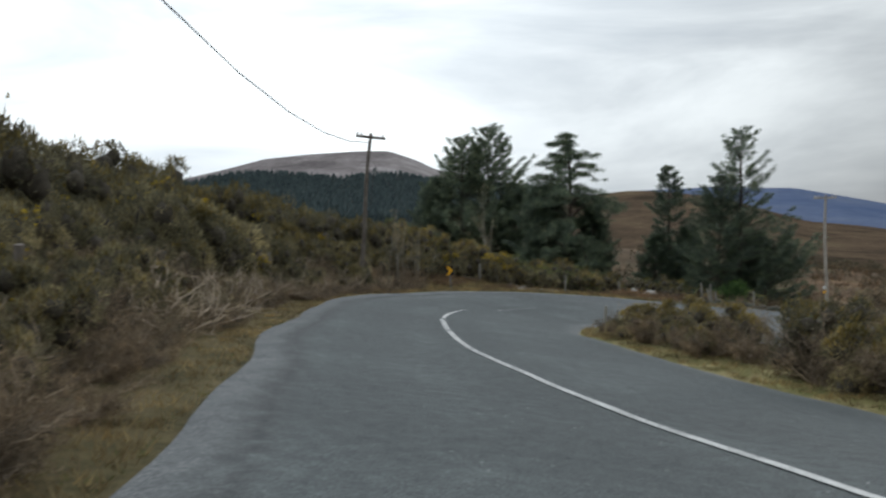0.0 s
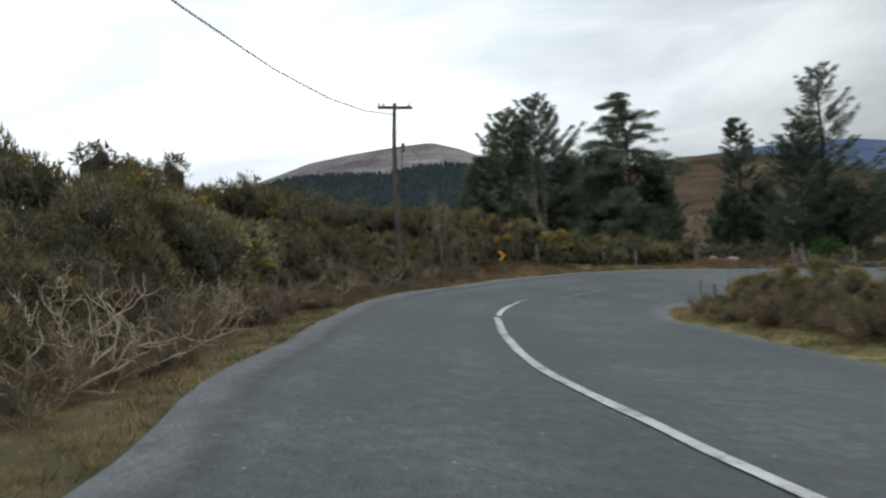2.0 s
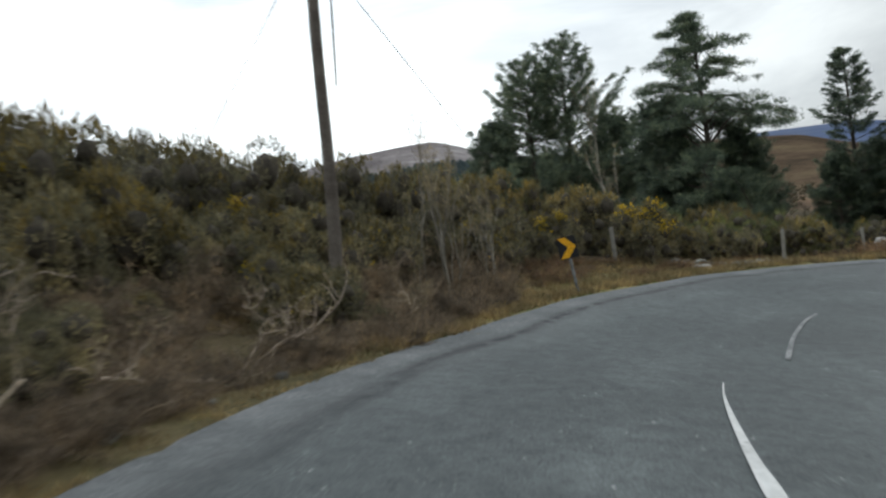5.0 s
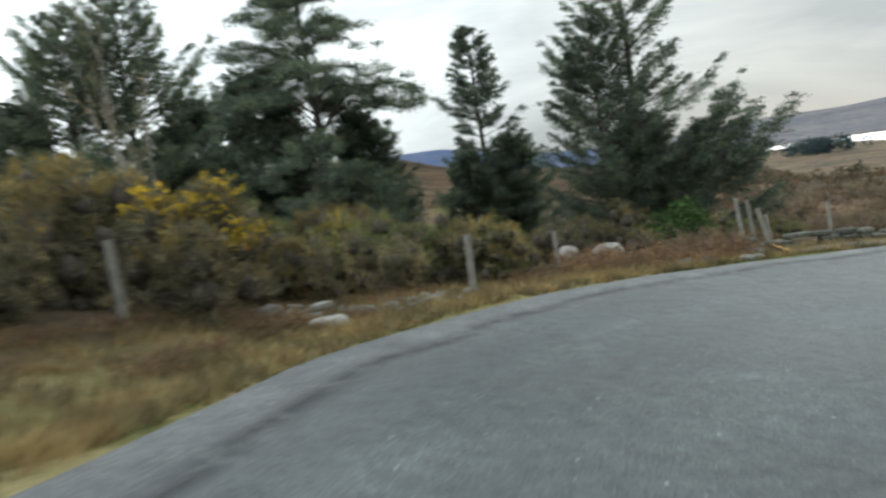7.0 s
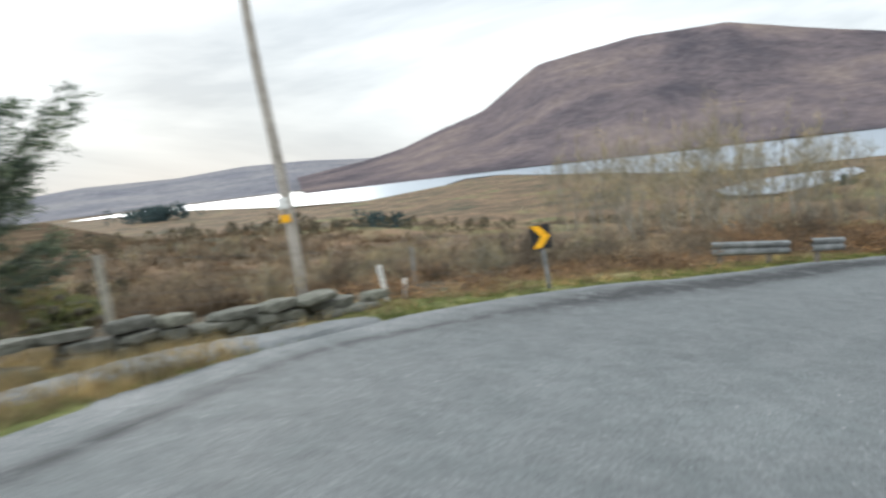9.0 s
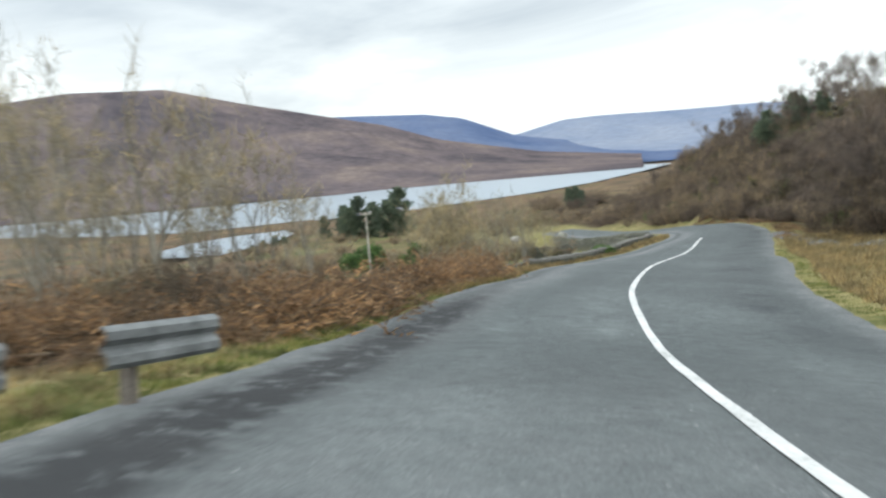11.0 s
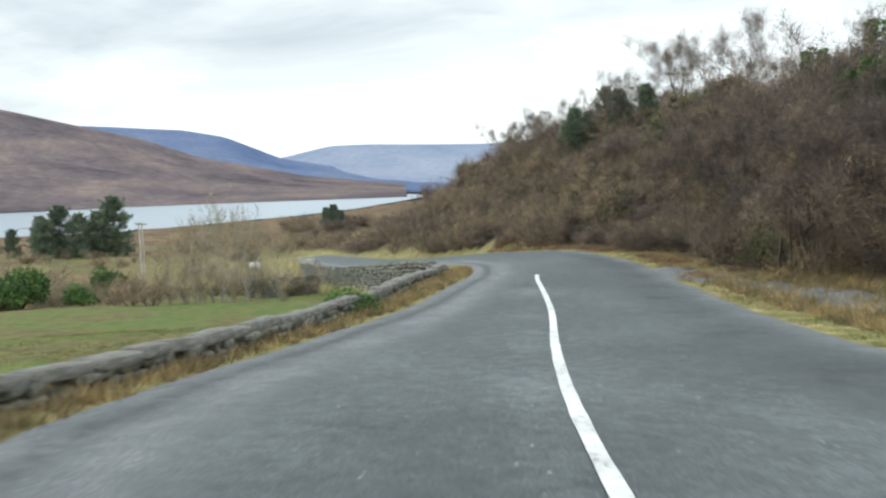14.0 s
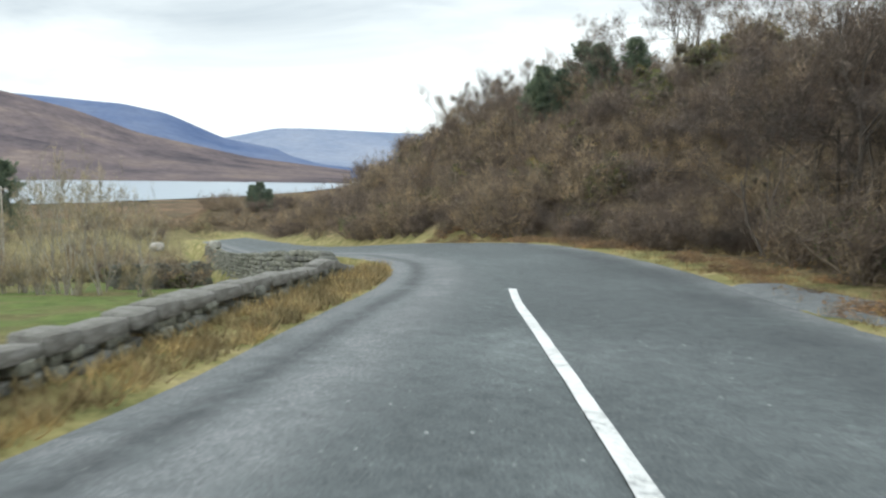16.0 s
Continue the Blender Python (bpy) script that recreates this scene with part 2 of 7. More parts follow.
# Far ridges: air haze is put into the base colours as blue and grey.
M_MT_BLUE = mountain_material("haze_blue_mountain", (0.070, 0.096, 0.170), (0.096, 0.122, 0.196), (0.124, 0.146, 0.210), 0.002, 0.3)
M_MT_PALE = mountain_material("haze_pale_mountain", (0.135, 0.165, 0.235), (0.175, 0.20, 0.26), (0.21, 0.23, 0.28), 0.002, 0.3)
M_MT_LOW = mountain_material("haze_grey_ridge", (0.125, 0.125, 0.145), (0.17, 0.165, 0.175), (0.215, 0.205, 0.205), 0.003)
M_MOOR = mountain_material("brown_moor", (0.055, 0.046, 0.032), (0.112, 0.080, 0.056), (0.170, 0.132, 0.082), 0.03)


# ---------------------------------------------------------------- mesh helpers
def mesh_data(name, verts, faces, mats, mat_index=None, smooth=False):
    me = bpy.data.meshes.new(name)
    me.from_pydata([tuple(v) for v in verts], [], faces)
    for m in mats if isinstance(mats, (list, tuple)) else [mats]:
        me.materials.append(m)
    if mat_index is not None:
        me.polygons.foreach_set("material_index", np.asarray(mat_index, dtype=np.int32))
    if smooth:
        me.polygons.foreach_set("use_smooth", np.ones(len(me.polygons), dtype=bool))
    me.update()
    return me


def tri_mesh(name, verts, tris, mat, smooth=False):
    """A mesh straight from arrays: verts (n, 3), tris (m, 3)."""
    verts, tris = np.asarray(verts, np.float32), np.asarray(tris, np.int32)
    me = bpy.data.meshes.new(name)
    me.vertices.add(len(verts))
    me.vertices.foreach_set("co", verts.ravel())
    me.loops.add(tris.size)
    me.loops.foreach_set("vertex_index", tris.ravel())
    me.polygons.add(len(tris))
    me.polygons.foreach_set("loop_start", np.arange(0, tris.size, tris.shape[1], dtype=np.int32))
    if smooth:
        me.polygons.foreach_set("use_smooth", np.ones(len(tris), dtype=bool))
    me.materials.append(mat)
    me.update(calc_edges=True)
    return me


def put(name, me, parent=None, label="", category="", group="", kind="", m=None):
    ob = new(name, me)
    if parent is not None:
        ob.parent = parent
    if m is not None:
        ob.matrix_world = m
    return tagged(ob, label, category, group, kind)


def part(name, bm, material, parent, label=""):
    me = bpy.data.meshes.new(name)
    bm.to_mesh(me)
    bm.free()
    me.materials.append(material)
    ob = new(name, me)
    ob.parent = parent
    return tagged(ob, label)


def smoothstep(a, b, x):
    u = np.clip((x - a) / (b - a), 0, 1)
    return u * u * (3 - 2 * u)


def vnoise(x, y, scale, seed=0, octaves=4):
    """Smooth value noise over arrays, about -1 to 1."""
    out, amp, tot = np.zeros(np.shape(x)), 1.0, 0.0
    rng = np.random.RandomState(seed + 11)
    table = rng.uniform(-1, 1, (64, 64))
    for k in range(octaves):
        u, v = np.asarray(x) / scale * 2**k + 17.3 * k, np.asarray(y) / scale * 2**k + 9.1 * k
        i, j = np.floor(u).astype(int), np.floor(v).astype(int)
        fu, fv = u - i, v - j
        fu, fv = fu * fu * (3 - 2 * fu), fv * fv * (3 - 2 * fv)
        g = lambda a, b: table[a % 64, b % 64]
        out = out + amp * (g(i, j) * (1 - fu) * (1 - fv) + g(i + 1, j) * fu * (1 - fv) + g(i, j + 1) * (1 - fu) * fv + g(i + 1, j + 1) * fu * fv)
        tot, amp = tot + amp, amp * 0.5
    return out / tot


# ---------------------------------------------------------------- the road's line
ROAD_STEP = 6.0
ROAD = np.array([
    (-1.08, -21.32, 0.62), (-0.49, -15.35, 0.41), (0.11, -9.38, 0.20), (0.85, -3.44, -0.06), (0.43, 2.54, -0.51), (0.10, 8.53, -0.88),
    (-0.04, 14.53, -1.24), (0.07, 20.52, -1.62), (1.86, 26.24, -2.09), (4.97, 31.34, -2.60), (9.62, 35.07, -3.19), (15.37, 36.65, -3.85),
    (21.30, 36.24, -4.53), (26.81, 33.85, -5.29), (32.22, 31.26, -6.05), (37.59, 28.59, -6.76), (42.80, 25.62, -7.14), (47.58, 22.00, -7.67),
    (52.23, 18.20, -8.21), (56.72, 14.23, -8.76), (61.05, 10.07, -9.17), (65.40, 5.94, -9.41), (69.81, 1.88, -9.61), (75.10, -0.95, -9.85),
    (80.69, -3.13, -10.40), (86.28, -5.31, -11.00), (91.87, -7.49, -11.60), (97.46, -9.67, -12.20), (103.05, -11.84, -12.75), (108.65, -14.02, -13.25), (114.24, -16.20, -13.70), (119.84, -18.38, -14.10),
    (125.43, -20.56, -14.50), (131.02, -22.74, -14.90), (136.6, -24.9, -15.3), (142.2, -27.1, -15.7), (147.8, -29.3, -16.1), (153.4, -31.4, -16.5)])
BANK = np.array([(0, 1.0), (16, 0.6), (21, -4.6), (26, -6.2), (35, -7.2), (47, -8.2), (55, -8.0), (64, -6.7), (72, -6.3), (88, -6.0), (95, -3.2), (104, -1.9), (112, 0), (126, 0), (138, 2.5), (150, 4.5), (216, 4.5)])
LEFT_W = np.array([(0, 1.9), (21, 1.9), (26, 2.0), (29, 2.3), (48, 2.35), (52, 2.8), (56, 3.05), (60, 3.5), (64, 3.65), (68, 3.7), (72, 3.95), (77, 3.6), (84, 3.65), (92, 3.3), (98, 2.9), (102, 2.9), (105, 3.1), (109, 3.5), (113, 3.4), (117, 2.8), (120, 2.5), (124, 2.1), (128, 1.75), (134, 1.6), (140, 2.1), (175, 2.2)])
RIGHT_W = np.array([(0, 7.6), (27, 7.2), (31, 6.5), (36, 6.0), (40, 5.8), (44, 5.5), (50, 4.8), (72, 4.5), (90, 4.5), (102, 4.9), (108, 5.3), (114, 4.9), (120, 4.7), (126, 4.5), (132, 4.2), (142, 4.2), (175, 3.5)])
ROAD_LEN = ROAD_STEP * (len(ROAD) - 1)


def road_at(s):
    """Places and tangents of the road's reference line at arc lengths s (Catmull-Rom)."""
    s = np.clip(np.asarray(s, float), 0, ROAD_LEN - 1e-6)
    i = np.floor(s / ROAD_STEP).astype(int)
    u = (s / ROAD_STEP - i)[..., None]
    p = lambda k: ROAD[np.clip(i + k, 0, len(ROAD) - 1)]
    a, b, c, d = p(-1), p(0), p(1), p(2)
    place = 0.5 * (2 * b + (c - a) * u + (2 * a - 5 * b + 4 * c - d) * u**2 + (3 * b - a - 3 * c + d) * u**3)
    way = 0.5 * ((c - a) + 2 * (2 * a - 5 * b + 4 * c - d) * u + 3 * (3 * b - a - 3 * c + d) * u**2)
    return place, way / np.linalg.norm(way[..., :2], axis=-1, keepdims=True)


def road_point(s, lat):
    """A place on the road's surface: arc length s, metres to the right of the reference line."""
    s, lat = np.broadcast_arrays(np.asarray(s, float), np.asarray(lat, float))
    place, way = road_at(s)
    slope = np.tan(np.radians(np.interp(s, BANK[:, 0], BANK[:, 1])))
    out = np.stack([place[..., 0] + way[..., 1] * lat, place[..., 1] - way[..., 0] * lat, place[..., 2] + slope * lat], -1)
    return out


S_ALL = np.arange(0, ROAD_LEN, 0.5)
P_ALL, W_ALL = road_at(S_ALL)
WL_ALL, WR_ALL = np.interp(S_ALL, LEFT_W[:, 0], LEFT_W[:, 1]), np.interp(S_ALL, RIGHT_W[:, 0], RIGHT_W[:, 1])


def nearest_road(x, y):
    """For arrays x, y: arc length and signed distance (right positive) from the road's line."""
    x, y = np.ravel(x).astype(float), np.ravel(y).astype(float)
    s, lat = np.empty(len(x)), np.empty(len(x))
    for k in range(0, len(x), 20000):
        dx, dy = x[k:k + 20000, None] - P_ALL[None, :, 0], y[k:k + 20000, None] - P_ALL[None, :, 1]
        mid = (WR_ALL - WL_ALL) / 2
        cx, cy = dx - W_ALL[None, :, 1] * mid, dy + W_ALL[None, :, 0] * mid
        i = np.argmin(cx * cx + cy * cy, 1)
        r = np.arange(len(i))
        along = dx[r, i] * W_ALL[i, 0] + dy[r, i] * W_ALL[i, 1]
        s[k:k + 20000] = np.clip(S_ALL[i] + np.clip(along, -0.5, 0.5), 0, ROAD_LEN)
        across = dx[r, i] * W_ALL[i, 1] - dy[r, i] * W_ALL[i, 0]
        lat[k:k + 20000] = np.where(across < 0, -1, 1) * np.hypot(across, np.maximum(np.abs(along) - 1.5, 0))
    return s, lat


EDGE_S = np.arange(0, ROAD_LEN, 3.0)
EDGE_P = np.concatenate([road_point(EDGE_S, -np.interp(EDGE_S, LEFT_W[:, 0], LEFT_W[:, 1])), road_point(EDGE_S, np.interp(EDGE_S, RIGHT_W[:, 0], RIGHT_W[:, 1]))])


def far_level(x, y):
    """The lie of the land away from the road."""
    z = -2.6 - 22.6 * smoothstep(14, 302, x + 0.15 * y) - 3 * smoothstep(60, 200, -y)
    z = z + 11.5 * np.exp(-((x - 88) ** 2 + (y + 58) ** 2) / (2 * 26.0**2))
    z = z - 4.6 * np.exp(-((x - 132) ** 2 + (y - 10) ** 2) / (2 * 34.0**2)) - 2.2 * np.exp(-(((x - 340) / 62) ** 2 + ((y - 8) / 36) ** 2) ** 2)
    z = z + 2.2 * smoothstep(-6, -60, x)
    z = z + vnoise(x, y, 60, 3, 2) * 1.5 * smoothstep(30, 120, np.hypot(x - 28, y - 20))
    return z


def field_level(x, y):
    """The sunken field inside the last bend: a slope falling to the east."""
    return np.maximum(-4.675 - 0.0941 * x + 0.0443 * y, -16.8)


def ground_z(x, y):
    """Height of the ground sheet for arrays x, y (under the road a little below its surface)."""
    shape = np.shape(x)
    x, y = np.ravel(np.asarray(x, float)), np.ravel(np.asarray(y, float))
    s, lat = nearest_road(x, y)
    wl, wr = np.interp(s, LEFT_W[:, 0], LEFT_W[:, 1]), np.interp(s, RIGHT_W[:, 0], RIGHT_W[:, 1])
    edge = np.clip(lat, -wl, wr)
    zr = road_point(s, edge)[:, 2]
    e = np.abs(lat - edge)
    left = lat < 0
    # height carried away from the road's edges
    z_id = np.empty(len(x))
    for k in range(0, len(x), 20000):
        d2 = (x[k:k + 20000, None] - EDGE_P[None, :, 0]) ** 2 + (y[k:k + 20000, None] - EDGE_P[None, :, 1]) ** 2
        w = 1 / (d2 + 0.5) ** 1.6
        z_id[k:k + 20000] = (w @ EDGE_P[:, 2]) / w.sum(1)
    rise = np.zeros(len(x))
    up_left = 1 - smoothstep(54, 64, s)
    rise += left * up_left * np.minimum(0.27 * np.maximum(e - 1.0, 0), 4.0 - 2.2 * smoothstep(40, 51, s))
    low_left = smoothstep(60, 72, s)
    rise -= left * low_left * (0.085 * np.clip(e - 5, 0, 60))
    wall_left = smoothstep(90, 97, s)
    rise -= left * wall_left * 0.7 * smoothstep(1.0, 2.4, e)
    right_bank = (1 - left) * smoothstep(84, 92, s) * (1 - 0.6 * smoothstep(100, 108, s)) * (1 - smoothstep(115, 119, s) * (1 - smoothstep(6.0, 9.0, e)))
    rise += right_bank * np.minimum(0.24 * np.maximum(e - 1.2, 0), 2.6)
    hill = (1 - left) * smoothstep(124, 134, s) * (1 - smoothstep(188, 216, s))
    cut = smoothstep(136, 148, s)
    rise += hill * np.minimum((0.22 + 0.35 * cut) * np.maximum(e - 4 + 3.2 * cut, 0), 7.5)
    near = z_id + rise
    f = far_level(x, y)
    t = smoothstep(16, 75, e)
    z = near * (1 - t) + f * t
    sunk = left * smoothstep(106, 114, s) * (1 - smoothstep(55, 95, e))
    past_wall = smoothstep(130, 137, s)
    sunk = sunk * (smoothstep(1.2, 6.0, e) * (1 - past_wall) + smoothstep(0.55, 1.05, e) * past_wall)
    z = z * (1 - sunk) + field_level(x, y) * sunk
    b = np.where(past_wall * left > 0.5, smoothstep(0.0, 0.9, e), smoothstep(0.0, 2.0, e))
    z = zr * (1 - b) + z * b
    past = np.maximum(np.abs(x - 43) - 65, 0) + np.maximum(np.abs(y - 19) - 55, 0)
    z = z + vnoise(x, y, 2.3, 5, 3) * 0.13 * smoothstep(0.3, 2.5, e) * (1 - smoothstep(0, 14, past))
    z = np.where(e <= 0.001, zr - 0.06, z - 0.03 * (1 - smoothstep(0, 0.5, e)))
    # dry land up to the lake shore, but for the inlet
    shore = np.interp(y, [-560, -330, -225, -110, -75, -30, 20, 70, 112, 182, 305], [900, 640, 545, 470, 458, 468, 472, 540, 640, 760, 1010])
    u, v = 0.92 * (x - 341) - 0.39 * (y - 9), 0.39 * (x - 341) + 0.92 * (y - 9)
    inlet = (u / 58) ** 2 + (v / 22) ** 2 < 1.1
    z = np.where((x > 150) & (x < shore) & (y < 305) & ~inlet, np.maximum(z, -23.95), z)
    z = np.where((x > 300) & (z < -24.1), np.minimum(z, -24.7), z)
    return z.reshape(shape)


def gz(x, y):
    return float(ground_z(np.array([x]), np.array([y]))[0])


def graded(lo, hi, step, far, grow):
    """Line positions: even between lo and hi, ever wider out to far."""
    core = list(np.arange(lo, hi + 1e-6, step))
    a, d = [lo], step
    while a[-1] > -far:
        d *= grow
        a.append(a[-1] - d)
    b, d = [core[-1]], step
    while b[-1] < far:
        d *= grow
        b.append(b[-1] + d)
    return np.array(a[:0:-1] + core + b[1:])


def build_ground():
    gx, gy = graded(-22, 108, 0.55, 4300, 1.075), graded(-36, 74, 0.55, 4300, 1.075)
    xx, yy = np.meshgrid(gx, gy, indexing="ij")
    zz = ground_z(xx, yy)
    n, m = xx.shape
    verts = np.stack([xx, yy, zz], -1).reshape(-1, 3)
    idx = np.arange(n * m).reshape(n, m)
    quads = np.stack([idx[:-1, :-1], idx[1:, :-1], idx[1:, 1:], idx[:-1, 1:]], -1).reshape(-1, 4)
    me = tri_mesh("ground", verts, quads, M_GROUND, True)
    s, lat = nearest_road(xx, yy)
    wl_, wr_ = np.interp(s, LEFT_W[:, 0], LEFT_W[:, 1]), np.interp(s, RIGHT_W[:, 0], RIGHT_W[:, 1])
    e = np.abs(lat - np.clip(lat, -wl_, wr_))
    left = lat < 0
    upper = 1 - smoothstep(44, 50, s)
    grass = np.clip((1 - 0.7 * upper * left) * (1 - smoothstep(1.0, 3.0, e)) + (~left) * smoothstep(84, 90, s) * (1 - smoothstep(104, 112, s)) * (1 - smoothstep(7, 12, e)) + left * smoothstep(96, 102, s) * 0.5, 0, 1)
    moor = np.maximum(smoothstep(16, 40, e), left * smoothstep(62, 70, s) * (1 - smoothstep(96, 104, s)) * smoothstep(3, 12, e))
    field = left * smoothstep(101, 105, s) * smoothstep(1.0, 1.8, e) * (1 - smoothstep(112, 126, xx.ravel())) * (1 - smoothstep(24, 32, yy.ravel()))
    x, y = xx.ravel(), yy.ravel()
    field = np.maximum(field, np.exp(-(((x - 112) / 26) ** 2 + ((y - 80) / 9) ** 2) ** 2) * 0.9)
    field = np.maximum(field, 0.55 * left * smoothstep(62, 66, s) * (1 - smoothstep(74, 80, s)) * (1 - smoothstep(1.0, 1.8, e)))
    cols = np.stack([grass, moor, field, np.ones_like(grass)], -1).astype(np.float32)
    att = me.color_attributes.new("cover", "FLOAT_COLOR", "POINT")
    att.data.foreach_set("color", cols.ravel())
    put("ground", me, label="rough heath and moor ground with dead grass", category="ground", kind="structure")


build_ground()


def build_road():
    s = np.arange(0, ROAD_LEN, 0.5)
    wl_, wr_ = np.interp(s, LEFT_W[:, 0], LEFT_W[:, 1]), np.interp(s, RIGHT_W[:, 0], RIGHT_W[:, 1])
    wl_ = wl_ + 0.16 * vnoise(s, s * 0, 3.0, 8, 4)
    wr_ = wr_ + 0.16 * vnoise(s, s * 0 + 50, 3.0, 9, 4)
    k = 64
    u = np.linspace(0, 1, k)
    lat = -wl_[:, None] + (wl_ + wr_)[:, None] * u[None, :]
    pts = road_point(np.repeat(s[:, None], k, 1), lat)
    pts[..., 2] += 0.012 * vnoise(pts[..., 0], pts[..., 1], 1.5, 12, 2)
    edge = np.minimum(u[None, :] * (wl_ + wr_)[:, None], (1 - u[None, :]) * (wl_ + wr_)[:, None])
    pts[..., 2] -= 0.03 * (1 - smoothstep(0, 0.3, edge))
    n = len(s)
    verts = pts.reshape(-1, 3)
    idx = np.arange(n * k).reshape(n, k)
    quads = np.stack([idx[:-1, :-1], idx[:-1, 1:], idx[1:, 1:], idx[1:, :-1]], -1).reshape(-1, 4)
    me = tri_mesh("road", verts, quads, M_ROAD, True)
    wear = 1 - smoothstep(0.1, 0.85, edge)
    left_edge = u[None, :] * (wl_ + wr_)[:, None]
    wear = np.maximum(wear, (1 - smoothstep(0.5, 1.6, left_edge)) * (smoothstep(40, 50, s) * (1 - smoothstep(112, 120, s)))[:, None] * 0.7)
    strip = (smoothstep(38, 46, s) * (1 - smoothstep(74, 82, s)))[:, None]
    seam = 0.62 + 0.2 * vnoise(s, s * 0 + 3, 2.2, 31, 3)[:, None]
    wear = np.maximum(wear, strip * (1 - smoothstep(seam - 0.15, seam, left_edge)))
    wear = np.maximum(wear, 0.95 * np.exp(-((left_edge - 1.05) / 0.5) ** 2) * smoothstep(84, 92, s)[:, None])
    # Sheen of wet streaks at the hairpin, painted in as pale patches.
    pale = (smoothstep(58, 63, s) * (1 - smoothstep(73, 78, s)))[:, None]
    wear = np.maximum(wear, pale * 0.8 * np.clip(0.1 + 1.6 * vnoise(pts[..., 0], pts[..., 1], 1.1, 71, 4), 0, 1) * (1 - smoothstep(1.6, 3.0, left_edge)))
    crack = strip * np.exp(-((left_edge - seam - 0.06) / 0.09) ** 2)
    crack = np.maximum(crack, 1.7 * np.exp(-((left_edge - 0.85) / 0.40) ** 2) * (smoothstep(70, 77, s) * (1 - smoothstep(92, 99, s)))[:, None])
    crack = np.maximum(crack, 0.6 * np.exp(-((left_edge - 0.55) / 0.15) ** 2) * (1 - strip))
    track = np.exp(-((lat + 1.3) / 0.35) ** 2) + np.exp(-((lat - 0.35) / 0.35) ** 2) + np.exp(-((lat - 2.6) / 0.5) ** 2)
    damp = 0.35 * np.clip(1 - track, 0, 1) + 0.6 * np.exp(-((lat - 3.3) / 0.9) ** 2) * smoothstep(84, 92, s)[:, None]
    bend = smoothstep(56, 64, s) * (1 - smoothstep(80, 90, s))
    wear = np.maximum(wear, 0.55 * bend[:, None])
    damp = damp * (1 - 0.6 * bend[:, None])
    cols = np.stack([wear, damp, crack, 0 * wear + 1], -1).astype(np.float32)
    att = me.color_attributes.new("wear", "FLOAT_COLOR", "POINT")
    att.data.foreach_set("color", cols.reshape(-1, 4).ravel())
    put("road", me, label="worn grey asphalt road with gravelly edges", category="road", kind="structure")


build_road()


def road_line(name, rows, width, label, mat=None, even=7, taper=0.0):
    """A painted line from rows of (arc length, metres to the right)."""
    rows = np.array(rows)
    s = np.arange(rows[0, 0], rows[-1, 0], 0.25)
    c = np.interp(s, rows[:, 0], rows[:, 1])
    ker = np.ones(2 * even + 1) / (2 * even + 1)
    c = np.convolve(np.pad(c, even, "edge"), ker, "valid")
    half = width / 2 * (1 + 0.10 * vnoise(s, s * 0, 0.6, 21, 3))
    if taper:
        half = half * np.clip((s[-1] - s) / taper, 0.12, 1)
    a, b = road_point(s, c - half), road_point(s, c + half * (1 + 0.1 * vnoise(s, s * 0 + 9, 0.5, 22, 2)))
    rise = 0.012 * np.maximum(vnoise(a[:, 0], a[:, 1], 1.5, 12, 2), vnoise(b[:, 0], b[:, 1], 1.5, 12, 2)) + 0.012
    a[:, 2] += rise
    b[:, 2] += rise
    verts = np.concatenate([a, b])
    n = len(s)
    quads = np.stack([np.arange(n - 1), np.arange(n - 1) + n, np.arange(1, n) + n, np.arange(1, n)], -1)
    put(name, tri_mesh(name, verts, quads, mat or M_LINE), label=label, category="road marking", kind="structure")


road_line("centre_line_1", [(4, 4.2), (16, 3.35), (20, 2.95), (22, 2.68), (24, 2.32), (25.5, 2.08), (27.4, 1.74), (30.2, 1.27), (32, 1.13), (35, 1.03), (38.2, 1.05)], 0.14, "long worn white centre line on the asphalt", M_LINE_SPECKLED, 3)
road_line("centre_line_2", [(38.7, 1.12), (41, 1.25), (43.5, 1.20), (46.2, 1.0)], 0.12, "short white line tapering into the bend", None, 3, 4.0)
road_line("centre_line_4", [(48.0, 1.58), (49.2, 1.45), (50.4, 1.40), (52.2, 1.25), (53.6, 1.0)], 0.06, "faint scrubbed remnant of white line", M_LINE_FAINT)
road_line("centre_line_3", [(78.2, 0.86), (79, 0.81), (83, 0.76), (89.4, 0.88), (95.8, 1.03), (98.5, 0.93), (101.2, 0.81), (105, 0.72), (108.6, 0.68), (111.8, 0.74), (115, 0.83), (118.1, 0.86), (121, 0.80), (125.3, 0.62), (128.6, 0.48)], 0.13, "white centre line after the bend", None, 14)


